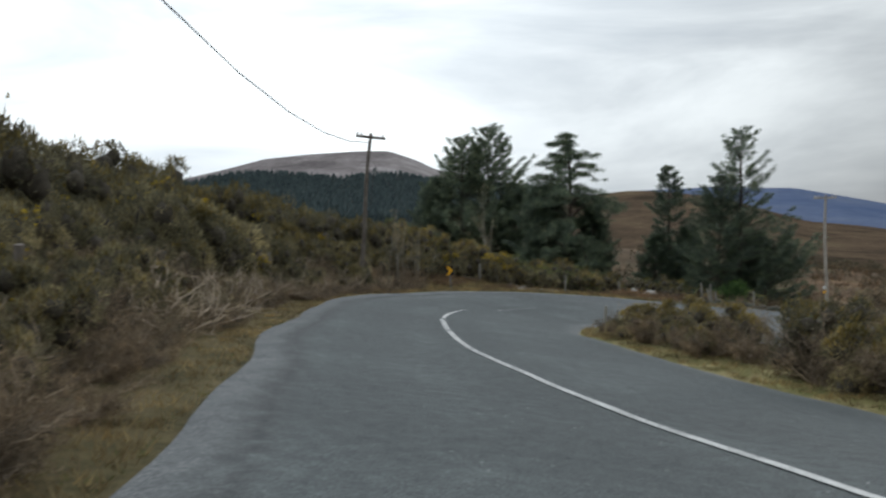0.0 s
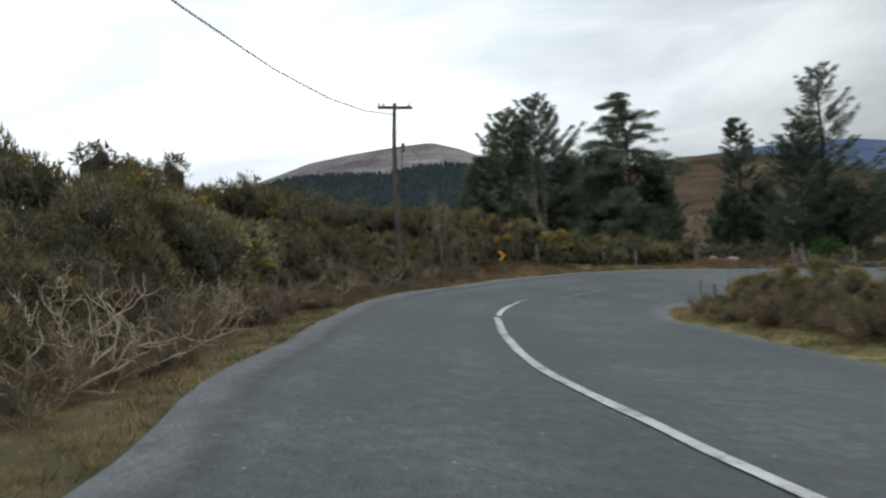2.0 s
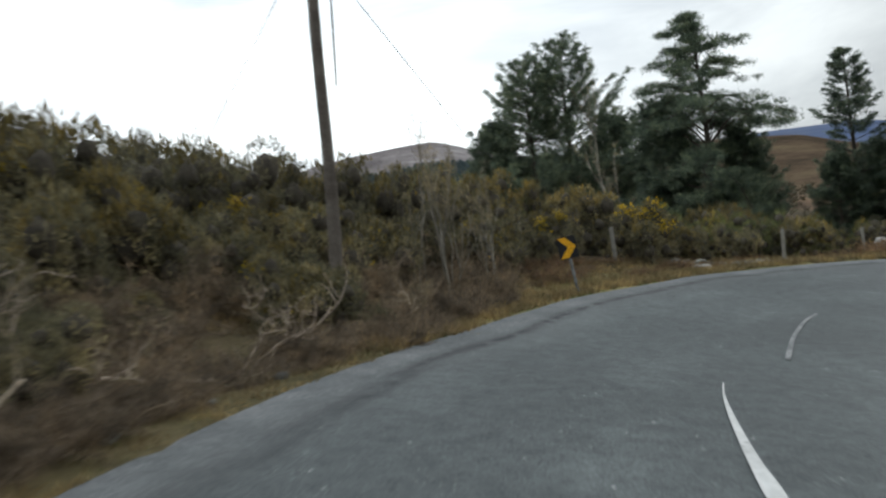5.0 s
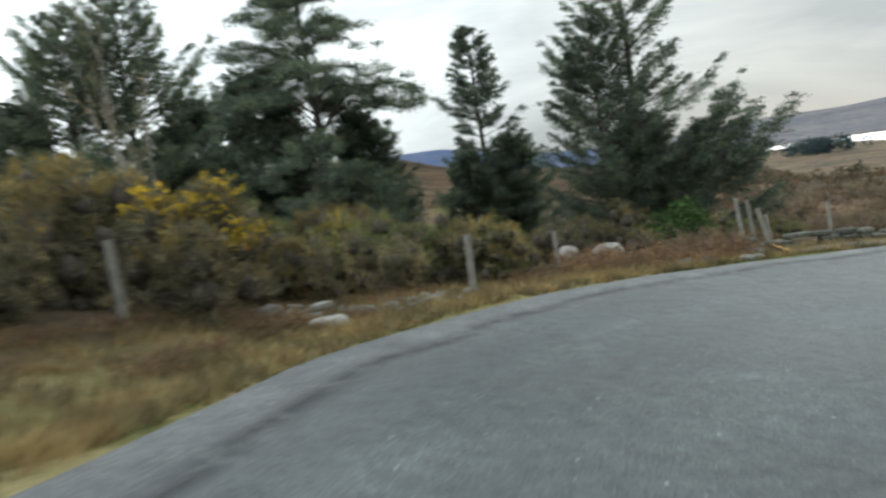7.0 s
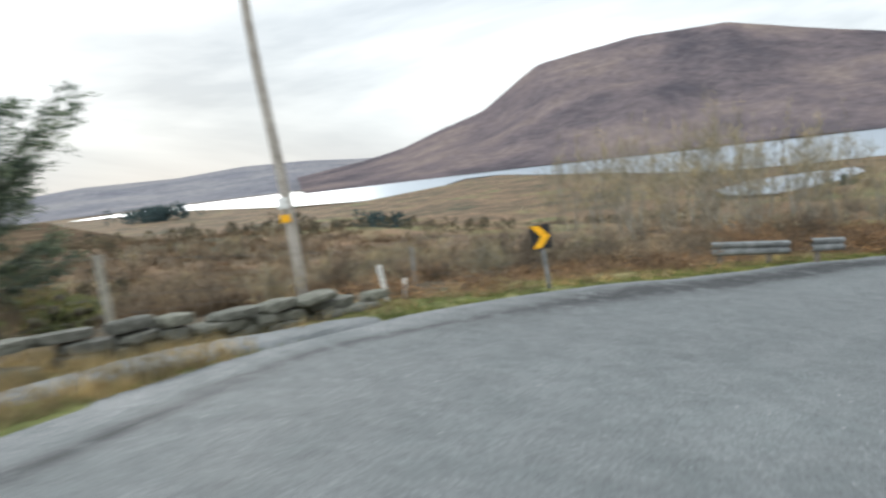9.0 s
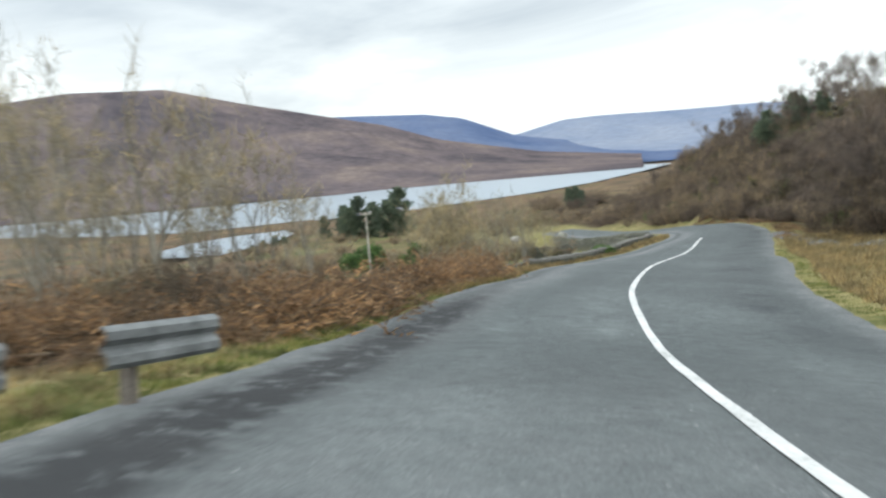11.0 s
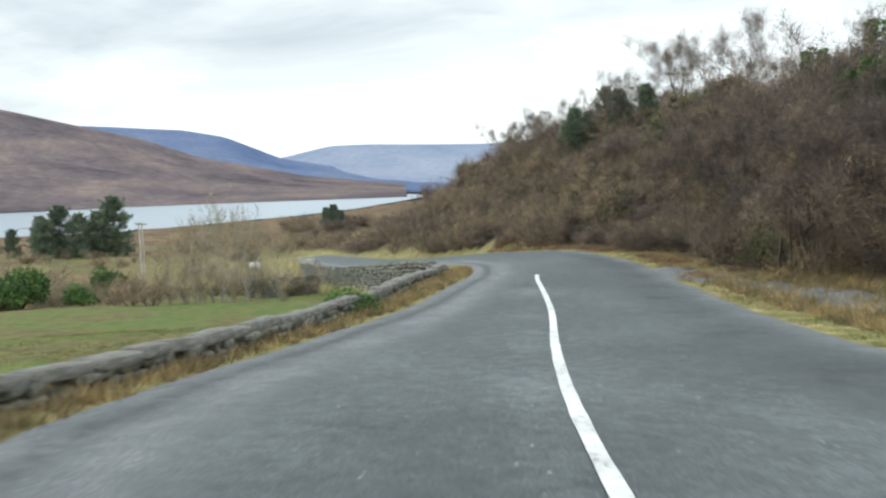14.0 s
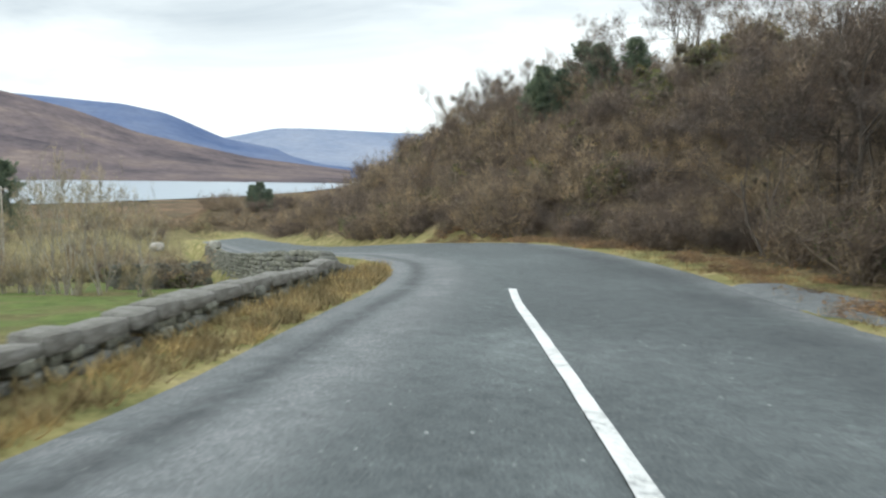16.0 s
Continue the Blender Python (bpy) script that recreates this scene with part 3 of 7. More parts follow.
def build_lay_by():
    """A gravelled pull-off leaving the road on the right, below the wood."""
    s = np.arange(105.0, 129.6, 0.4)
    c = np.interp(s, [105, 113, 119, 124, 127, 130], [13.5, 8.8, 6.9, 6.1, 5.3, 4.2])
    w = np.interp(s, [113, 120, 125, 130], [0.7, 0.75, 0.85, 0.9])
    k = 9
    lat = c[:, None] + w[:, None] * np.linspace(-1, 1, k) + 0.12 * vnoise(s, s * 0 + 4, 1.5, 51, 3)[:, None]
    pts = road_point(np.repeat(s[:, None], k, 1), lat)
    on_road = lat < np.interp(s, RIGHT_W[:, 0], RIGHT_W[:, 1])[:, None] - 0.1
    pts[..., 2] = np.where(on_road, pts[..., 2] - 0.05, ground_z(pts[..., 0], pts[..., 1]) + 0.05)
    pts[:, [0, -1], 2] -= 0.09
    n = len(s)
    idx = np.arange(n * k).reshape(n, k)
    quads = np.stack([idx[:-1, :-1], idx[:-1, 1:], idx[1:, 1:], idx[1:, :-1]], -1).reshape(-1, 4)
    me = tri_mesh("lay_by", pts.reshape(-1, 3), quads, M_ROAD, True)
    cols = np.tile(np.array([0.75, 0.2, 0.0, 1.0], np.float32), n * k)
    me.color_attributes.new("wear", "FLOAT_COLOR", "POINT").data.foreach_set("color", cols)
    put("lay_by", me, label="gravelled pull-off beside the road below the wood", category="lay-by", kind="structure")


build_lay_by()


def build_field_entrance():
    """A strip of gravel turning off towards the field corner, a wedge of grass between it and the road."""
    s = np.arange(66.2, 71.8, 0.2)
    c = np.interp(s, [66.2, 67.7, 69, 70.3, 71.8], [-5.35, -4.68, -4.42, -4.22, -3.9])
    w = np.interp(s, [66.2, 67.7, 70.3, 71.8], [0.42, 0.36, 0.40, 0.2])
    k = 9
    lat = c[:, None] + w[:, None] * np.linspace(-1, 1, k) + 0.06 * vnoise(s, s * 0 + 4, 0.9, 52, 3)[:, None]
    pts = road_point(np.repeat(s[:, None], k, 1), lat)
    on_road = lat > -np.interp(s, LEFT_W[:, 0], LEFT_W[:, 1])[:, None] + 0.05
    pts[..., 2] = np.where(on_road, pts[..., 2] - 0.05, ground_z(pts[..., 0], pts[..., 1]) + 0.045)
    pts[:, [0, -1], 2] -= 0.07
    n = len(s)
    idx = np.arange(n * k).reshape(n, k)
    quads = np.stack([idx[:-1, :-1], idx[:-1, 1:], idx[1:, 1:], idx[1:, :-1]], -1).reshape(-1, 4)
    me = tri_mesh("field_entrance", pts.reshape(-1, 3), quads, M_ROAD, True)
    me.color_attributes.new("wear", "FLOAT_COLOR", "POINT").data.foreach_set("color", np.tile(np.array([0.9, 0.0, 0.0, 1.0], np.float32), n * k))
    put("field_entrance", me, label="pale gravel strip turning off to the field corner", category="lay-by", kind="structure")


build_field_entrance()


# ---------------------------------------------------------------- lake and mountains
def build_lake(name, shore, label):
    me = bpy.data.meshes.new(name)
    bm = bmesh.new()
    bm.faces.new([bm.verts.new((x, y, -24.2)) for x, y in shore])
    bmesh.ops.subdivide_edges(bm, edges=bm.edges[:], cuts=6, smooth=0.6)
    bm.to_mesh(me)
    bm.free()
    me.materials.append(M_WATER)
    put(name, me, label=label, category="lake", kind="structure")


build_lake("lake", [(1040, 1060), (909, 711), (650, 410), (598, 309), (690, 285), (1000, 350), (1010, 305), (760, 182), (640, 112), (540, 70), (472, 20), (468, -30), (458, -75), (470, -110), (545, -225), (640, -330), (900, -560),
                    (1300, -900), (1700, -1050), (1500, -500), (1260, -250), (1230, 100), (1330, 420), (1500, 900), (1300, 1150)], "long pale lake under an overcast sky")
build_lake("lake_inlet", [(288, 18), (300, 34), (330, 38), (372, 24), (388, 2), (395, -20), (360, -18), (318, -3)], "small inlet of pale water near the lake shore")
HUB = np.array((28.0, 25.0, -3.0))


def mountain(name, crest, dist, foot, base, mat, label, seed, rough=0.03, back=0.5):
    """A ridge: crest rows are (bearing to the left of north, elevation) seen from the hub, at a distance; its slope falls to the foot."""
    crest = np.array(sorted(crest))
    az = np.arange(crest[0, 0], crest[-1, 0] + 0.01, 0.2)
    el = np.interp(az, crest[:, 0], crest[:, 1])
    ker = np.ones(5) / 5
    el = np.convolve(np.pad(el, 2, "edge"), ker, "valid")
    rows = 40
    v = np.concatenate([np.linspace(0, 1, rows), 1 + np.linspace(0, 1, 8)[1:] * back])
    a = np.radians(az)[:, None] + 0 * v[None, :]
    r = foot + (dist - foot) * v[None, :] + 0 * a
    top = HUB[2] + dist * np.tan(np.radians(el))[:, None]
    rise = np.where(v <= 1, v**1.25, 1 - (v - 1) / back * 0.5)[None, :]
    x, y = HUB[0] - np.sin(a) * r, HUB[1] + np.cos(a) * r
    h = base + (top - base) * rise
    h = h + (top - base) * rough * vnoise(x, y, dist * 0.08, seed, 6) * (0.25 + 1.6 * np.clip(np.sin(np.clip(v, 0, 1) * math.pi), 0, 1))[None, :]
    n, m = x.shape
    idx = np.arange(n * m).reshape(n, m)
    quads = np.stack([idx[:-1, :-1], idx[:-1, 1:], idx[1:, 1:], idx[1:, :-1]], -1).reshape(-1, 4)
    put(name, tri_mesh(name, np.stack([x, y, h], -1).reshape(-1, 3), quads, mat, True), label=label, category="mountain", kind="structure")


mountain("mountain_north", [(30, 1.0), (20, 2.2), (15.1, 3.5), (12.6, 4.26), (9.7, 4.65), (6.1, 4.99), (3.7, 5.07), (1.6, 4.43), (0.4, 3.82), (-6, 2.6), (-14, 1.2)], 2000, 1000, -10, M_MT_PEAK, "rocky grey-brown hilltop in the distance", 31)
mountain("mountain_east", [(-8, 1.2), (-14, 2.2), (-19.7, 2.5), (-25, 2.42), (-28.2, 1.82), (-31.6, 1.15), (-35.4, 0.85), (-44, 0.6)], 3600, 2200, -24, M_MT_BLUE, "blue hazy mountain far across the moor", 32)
mountain("mountain_south_east", [(-38, 0.6), (-46, 1.25), (-52, 1.2), (-56.5, 1.5), (-61, 1.42), (-65, 1.1), (-72, 0.9)], 3300, 1900, -24, M_MT_LOW, "low ridge, pale with haze, beyond the lake", 33)
mountain("mountain_south", [(-60, 0.3), (-65, 0.95), (-67.8, 1.5), (-70.6, 2.5), (-73.9, 3.5), (-77, 5.6), (-78.2, 6.3), (-82.6, 6.9), (-84.8, 7.2), (-91, 7.25), (-95.1, 6.2), (-99.5, 5.2), (-106, 3.7), (-109.8, 2.4), (-117, 0.9), (-124, 0.1)], 2300, 1330, -24, M_MT_NEAR, "heather-brown mountain greyed by haze, with a steep shoulder across the lake", 34, 0.05)
mountain("mountain_south_west", [(-92, 3.0), (-97, 4.2), (-102.4, 4.6), (-108.8, 4.3), (-111.6, 3.8), (-115.4, 2.2), (-122, 1.0), (-130, 0.4)], 3500, 2300, -24, M_MT_BLUE, "distant mountain, blue with haze, under low cloud", 35)
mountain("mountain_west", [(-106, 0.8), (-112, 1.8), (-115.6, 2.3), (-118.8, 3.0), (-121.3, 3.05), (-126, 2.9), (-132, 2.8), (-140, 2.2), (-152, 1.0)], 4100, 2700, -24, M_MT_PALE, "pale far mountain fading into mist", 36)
mountain("moor_hill", [(2, 0.6), (-6, 2.2), (-12, 2.9), (-15, 2.8), (-18.9, 2.4), (-21, 1.7), (-24.6, 0.7), (-28, 0.45), (-35.4, -0.45), (-42, -1.0)], 420, 130, -9, M_MOOR, "brown heather moor hill behind the trees", 37, 0.06)


# ---------------------------------------------------------------- materials of the things
M_GORSE = leafy("gorse_foliage", (0.107, 0.101, 0.070), (0.195, 0.182, 0.120), (0.358, 0.325, 0.195), 0.35)
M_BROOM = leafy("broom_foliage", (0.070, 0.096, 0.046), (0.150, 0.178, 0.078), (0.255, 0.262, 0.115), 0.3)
M_GORSE_DRY = leafy("gorse_tips", (0.14, 0.112, 0.042), (0.21, 0.165, 0.058), (0.29, 0.225, 0.075), 0.3)
M_FLOWER = leafy("yellow_flowers", (0.36, 0.25, 0.02), (0.52, 0.37, 0.03), (0.66, 0.48, 0.06), 0.1)
M_STEM = surface("woody_stems", (0.08, 0.062, 0.046), (0.17, 0.135, 0.105), 3.0, 40, 0.9, vary=0.2)
M_DEAD = surface("dead_grey_wood", (0.16, 0.118, 0.086), (0.34, 0.265, 0.195), 2.5, 30, 0.9, vary=0.3)
M_BLEACHED = surface("bleached_branches", (0.25, 0.20, 0.155), (0.54, 0.44, 0.35), 2.5, 30, 0.9, vary=0.2)
M_TWIG = leafy("brown_twigs", (0.106, 0.081, 0.060), (0.193, 0.151, 0.110), (0.312, 0.253, 0.184), 0.3)
M_TWIG_DARK = leafy("dark_twigs", (0.066, 0.053, 0.047), (0.118, 0.096, 0.086), (0.20, 0.168, 0.152), 0.3)
M_TWIG_PALE = leafy("pale_twigs", (0.16, 0.136, 0.088), (0.25, 0.215, 0.143), (0.36, 0.32, 0.222), 0.2)
M_BRACKEN = leafy("dead_bracken", (0.112, 0.070, 0.042), (0.212, 0.134, 0.080), (0.335, 0.228, 0.138), 0.3)
M_BRAMBLE = leafy("winter_bramble", (0.090, 0.070, 0.054), (0.165, 0.132, 0.100), (0.265, 0.218, 0.160), 0.3)
M_NEEDLE = leafy("spruce_needles", (0.073, 0.104, 0.083), (0.132, 0.172, 0.127), (0.212, 0.254, 0.177), 0.2)
M_IVY = leafy("ivy_leaves", (0.034, 0.068, 0.024), (0.068, 0.125, 0.042), (0.12, 0.19, 0.062), 0.2)
M_CORE = surface("dark_inner_fill", (0.050, 0.043, 0.033), (0.095, 0.082, 0.062), 5.0, 40, 0.95, 0.6, 0.03)
M_BARK = surface("conifer_bark", (0.045, 0.036, 0.03), (0.10, 0.085, 0.07), 4, 40, 0.95)
M_BARK_PALE = surface("pale_bark", (0.15, 0.135, 0.11), (0.30, 0.275, 0.235), 3, 34, 0.9, vary=0.15)
M_GRASS_DRY = leafy("dry_grass", (0.135, 0.098, 0.050), (0.25, 0.192, 0.098), (0.39, 0.312, 0.17), 0.1)
M_GRASS_GREEN = leafy("green_grass", (0.068, 0.092, 0.026), (0.13, 0.155, 0.045), (0.22, 0.21, 0.078), 0.1)
M_STONE = surface("lichened_stone", (0.055, 0.056, 0.046), (0.115, 0.114, 0.10), 2.2, 22, 0.92, 0.6, 0.03, c2=(0.20, 0.195, 0.18), vary=0.3)
M_RUBBLE = surface("grey_rubble", (0.09, 0.088, 0.08), (0.19, 0.186, 0.175), 3.0, 26, 0.92, 0.6, 0.03, c2=(0.29, 0.285, 0.27), vary=0.3)
M_STONE_PALE = surface("pale_boulder", (0.25, 0.238, 0.215), (0.44, 0.415, 0.38), 2.0, 18, 0.9, 0.5, 0.03)
M_POST = surface("weathered_wood", (0.16, 0.15, 0.135), (0.32, 0.305, 0.28), 5, 60, 0.9, 0.4, 0.01, vary=0.2)
M_POST_WHITE = surface("white_painted_wood", (0.55, 0.55, 0.53), (0.76, 0.76, 0.74), 4, 40, 0.7)
M_POLE = surface("pole_timber", (0.085, 0.07, 0.058), (0.19, 0.165, 0.14), 3, 40, 0.9)
M_POLE_PALE = surface("bleached_pole_timber", (0.24, 0.215, 0.185), (0.42, 0.385, 0.34), 2.2, 30, 0.9)
M_STEEL = surface("galvanised_steel", (0.11, 0.115, 0.115), (0.27, 0.28, 0.28), 3, 22, 0.65, 0.2, 0.005, 0.3)
M_WIRE = surface("dull_wire", (0.09, 0.085, 0.08), (0.17, 0.16, 0.15), 8, 60, 0.7, 0.1, 0.002, 0.3)
M_CABLE = surface("dark_cable", (0.03, 0.03, 0.032), (0.06, 0.06, 0.062), 5, 50, 0.7)
M_SIGN_BLACK = surface("black_sign_sheet", (0.012, 0.012, 0.013), (0.024, 0.024, 0.026), 3, 30, 0.75, 0.05)
M_SIGN_YELLOW = surface("amber_sign_sheet", (0.72, 0.34, 0.008), (0.80, 0.42, 0.015), 3, 30, 0.7, 0.05)
M_CERAMIC = surface("glazed_insulator", (0.45, 0.42, 0.38), (0.6, 0.57, 0.52), 8, 40, 0.35)


# ---------------------------------------------------------------- plant building
def unit(v):
    return v / np.maximum(np.linalg.norm(v, axis=-1, keepdims=True), 1e-9)


def blades(rng, base, way, length, width):
    """One pointed triangle for every base place."""
    side = unit(np.cross(way, rng.normal(size=way.shape))) * width[:, None] * 0.5
    verts = np.stack([base - side, base + side, base + way * length[:, None]], 1).reshape(-1, 3)
    return verts, np.arange(len(verts)).reshape(-1, 3)


def tubes(paths, sides=4):
    """Tapered tubes along paths: each a pair of places (k, 3) and radii (k)."""
    vs, fs, at = [], [], 0
    for pts, rad in paths:
        pts, rad = np.asarray(pts, float), np.asarray(rad, float)
        k = len(pts)
        t = unit(np.gradient(pts, axis=0))
        ref = np.where(np.abs(t[:, 2:3]) > 0.9, np.array([[1.0, 0, 0]]), np.array([[0, 0, 1.0]]))
        a = unit(np.cross(t, ref))
        b = np.cross(t, a)
        ang = np.arange(sides) / sides * 2 * math.pi
        ring = pts[:, None] + rad[:, None, None] * (np.cos(ang)[None, :, None] * a[:, None] + np.sin(ang)[None, :, None] * b[:, None])
        vs.append(ring.reshape(-1, 3))
        idx = np.arange(k * sides).reshape(k, sides) + at
        nxt = np.roll(idx, -1, 1)
        q = np.stack([idx[:-1], nxt[:-1], nxt[1:], idx[1:]], -1).reshape(-1, 4)
        fs += [q[:, [0, 1, 2]], q[:, [0, 2, 3]]]
        cap = idx[-1]
        fs.append(np.array([[cap[0], cap[j], cap[j + 1]] for j in range(1, sides - 1)]))
        at += k * sides
    return np.concatenate(vs), np.concatenate(fs)


def join(parts):
    vs, fs, at = [], [], 0
    for v, f in parts:
        vs.append(v)
        fs.append(f + at)
        at += len(v)
    return np.concatenate(vs), np.concatenate(fs)


def stem_path(rng, start, end, radius, bend=0.15, k=6):
    start, end = np.asarray(start, float), np.asarray(end, float)
    u = np.linspace(0, 1, k)[:, None]
    size = np.linalg.norm(end - start)
    wob = np.cumsum(rng.normal(size=(k, 3)), 0) * bend * size / k
    wob -= wob[0]
    return start + (end - start) * u + wob * np.sqrt(u), radius * (1 - 0.75 * u[:, 0])


def plant(name, pieces, label, category):
    """A thing made of an empty at its base and its part meshes."""
    root = tagged(new(name), label, category)
    for pname, (v, f), mat in pieces:
        put(pname, tri_mesh(pname, v, f, mat), root, kind="stuff" if pname in ("dry_growth", "blossom", "twig_haze", "frond_mass", "stalk_mass", "inner_growth") else "")
    return root


ICO = None


def clump_cores(rng, centres, radii):
    """Rough dark filler lumps, one for each clump of a bush, to darken its gaps."""
    global ICO
    if ICO is None:
        bm = bmesh.new()
        bmesh.ops.create_icosphere(bm, subdivisions=1, radius=1.0)
        bm.verts.ensure_lookup_table()
        ICO = np.array([v.co[:] for v in bm.verts]), np.array([[v.index for v in f.verts] for f in bm.faces])
        bm.free()
    v, f = ICO
    return join([(c + v * r * rng.uniform(0.72, 1.1, (len(v), 1)), f) for c, r in zip(centres, radii)])


def gorse_meshes(seed, flowers, dry, sprigs=1500, mat=None, fine=0.8):
    rng = np.random.RandomState(seed)
    n_lobe = rng.randint(22, 29)
    a, r = rng.uniform(0, 2 * math.pi, n_lobe), 0.78 * np.sqrt(rng.uniform(0, 1, n_lobe))
    lc = np.stack([np.cos(a) * r, np.sin(a) * r, rng.uniform(0.12, 1.0, n_lobe) * (1.12 - 0.55 * r) + 0.06 * rng.normal(size=n_lobe)], -1)
    lc[:, 2] = np.maximum(lc[:, 2], 0.1)
    lr = rng.uniform(0.13, 0.27, n_lobe)
    i = rng.choice(n_lobe, sprigs, p=lr**2 / (lr**2).sum())
    d = unit(rng.normal(size=(sprigs, 3)) + np.array([0, 0, 0.35]))
    c = lc[i] + d * (lr[i] * rng.uniform(0.80, 1.02, sprigs))[:, None]
    c[:, 2] = np.maximum(c[:, 2], 0.03)
    k = 6
    base = np.repeat(c, k, 0) + rng.normal(size=(sprigs * k, 3)) * 0.03
    way = unit(np.repeat(d, k, 0) * 0.9 + np.array([0, 0, 0.4]) + rng.normal(size=(sprigs * k, 3)) * 0.5)
    foliage = blades(rng, base, way, rng.uniform(0.05, 0.11, sprigs * k) * fine, rng.uniform(0.016, 0.030, sprigs * k) * fine)
    # Dark lumps added inside the clumps stand in for their shaded depth.
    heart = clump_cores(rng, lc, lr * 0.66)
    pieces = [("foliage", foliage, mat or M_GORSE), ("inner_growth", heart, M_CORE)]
    top = c[(c[:, 2] > 0.5) & (d[:, 2] > 0.35)]
    if dry:
        pick = top[rng.permutation(len(top))[:dry * 2]]
        b = np.repeat(pick, 5, 0) + rng.normal(size=(len(pick) * 5, 3)) * 0.04
        w = unit(np.array([0, 0, 1.0]) + rng.normal(size=b.shape) * 0.5)
        pieces.append(("dry_growth", blades(rng, b, w, rng.uniform(0.06, 0.13, len(b)), rng.uniform(0.02, 0.04, len(b))), M_GORSE_DRY))
    if flowers:
        spot = top[rng.randint(0, len(top), 4)]
        pick = spot[rng.randint(0, 4, flowers)] + rng.normal(size=(flowers, 3)) * np.array([0.11, 0.11, 0.07])
        b = np.repeat(pick, 3, 0) + rng.normal(size=(flowers * 3, 3)) * 0.012
        w = unit(rng.normal(size=b.shape) + np.array([0, 0, 0.5]))
        pieces.append(("blossom", blades(rng, b, w, rng.uniform(0.03, 0.05, len(b)), rng.uniform(0.03, 0.05, len(b))), M_FLOWER))
    stems = [stem_path(rng, rng.normal(size=3) * (0.12, 0.12, 0), lc[j] * (1, 1, 0.95), 0.022) for j in range(n_lobe)]
    pieces.append(("rootstock", tubes(stems, 3), M_STEM))
    return pieces


def twiggy_meshes(seed, stems, spread, mat_wood, mat_twig, twigs, lean=0.0, fan=0.75, thick=1.0):
    """A leafless shrub: arching stems with forks, and a haze of fine twigs."""
    rng = np.random.RandomState(seed)
    paths, ends = [], []
    for _ in range(stems):
        a = rng.uniform(0, 2 * math.pi)
        r = spread * rng.uniform(0.3, 1.0)
        start = np.array([math.cos(a), math.sin(a), 0]) * rng.uniform(0, 0.22)
        end = np.array([math.cos(a) * r + lean, math.sin(a) * r, rng.uniform(0.5, 1.15) * (1.25 - 0.5 * r / max(spread, 0.01))])
        p = stem_path(rng, start, end, rng.uniform(0.010, 0.030) * thick ** 0.5, 0.5, 7)
        paths.append(p)
        for _ in range(rng.randint(2, 4)):
            j = rng.randint(2, 6)
            fork = p[0][j] + unit(rng.normal(size=3) + np.array([math.cos(a), math.sin(a), 0.6])) * rng.uniform(0.18, 0.5)
            q = stem_path(rng, p[0][j], fork, p[1][j] * 0.75, 0.3, 4)
            paths.append(q)
            ends += list(q[0][1:])
        ends += list(p[0][3:])
    ends = np.array(ends)
    b = ends[rng.randint(0, len(ends), twigs)] + rng.normal(size=(twigs, 3)) * 0.06
    b[:, 2] = np.maximum(b[:, 2], 0.02)
    w = unit(rng.normal(size=(twigs, 3)) + np.array([0, 0, fan]))
    tw = blades(rng, b, w, rng.uniform(0.08, 0.30, twigs), rng.uniform(0.006, 0.016, twigs))
    return [("branchwork", tubes(paths, 3), mat_wood), ("twig_haze", tw, mat_twig)]


def gnarled_meshes(seed, stems=7, mat=None):
    """Burnt-off gorse: thick kinked branches, forking twice, nearly bare of twigs."""
    rng = np.random.RandomState(seed)
    paths, tips = [], []

    def limb(start, way, length, radius, level):
        k = 7
        pts, w = [start], way
        for _ in range(k - 1):
            w = unit(w + rng.normal(size=3) * 0.24 + np.array([0, 0, 0.08]))
            pts.append(pts[-1] + w * length / (k - 1))
        pts = np.array(pts)
        pts[:, 2] = np.maximum(pts[:, 2], 0.01)
        paths.append((pts, radius * np.linspace(1, 0.5, k)))
        if level == 0:
            tips.extend(pts[3:])
            return
        for _ in range(3):
            j = rng.randint(2, k)
            limb(pts[j], unit(w + rng.normal(size=3) * 0.85 + np.array([0, 0, 0.25])), length * rng.uniform(0.45, 0.75), radius * 0.58, level - 1)

    for _ in range(stems):
        a = rng.uniform(0, 2 * math.pi)
        limb(np.array([math.cos(a), math.sin(a), 0]) * rng.uniform(0.05, 0.3), unit(np.array([math.cos(a), math.sin(a), rng.uniform(0.6, 1.6)])), rng.uniform(0.5, 0.95), rng.uniform(0.014, 0.026), 2)
    tips = np.array(tips)
    b = tips[rng.randint(0, len(tips), 260)]
    w = unit(rng.normal(size=b.shape) + np.array([0, 0, 0.4]))
    return [("branchwork", tubes(paths, 4), mat or M_BLEACHED), ("twig_haze", blades(rng, b, w, rng.uniform(0.06, 0.22, len(b)), rng.uniform(0.006, 0.012, len(b))), M_TWIG_PALE)]


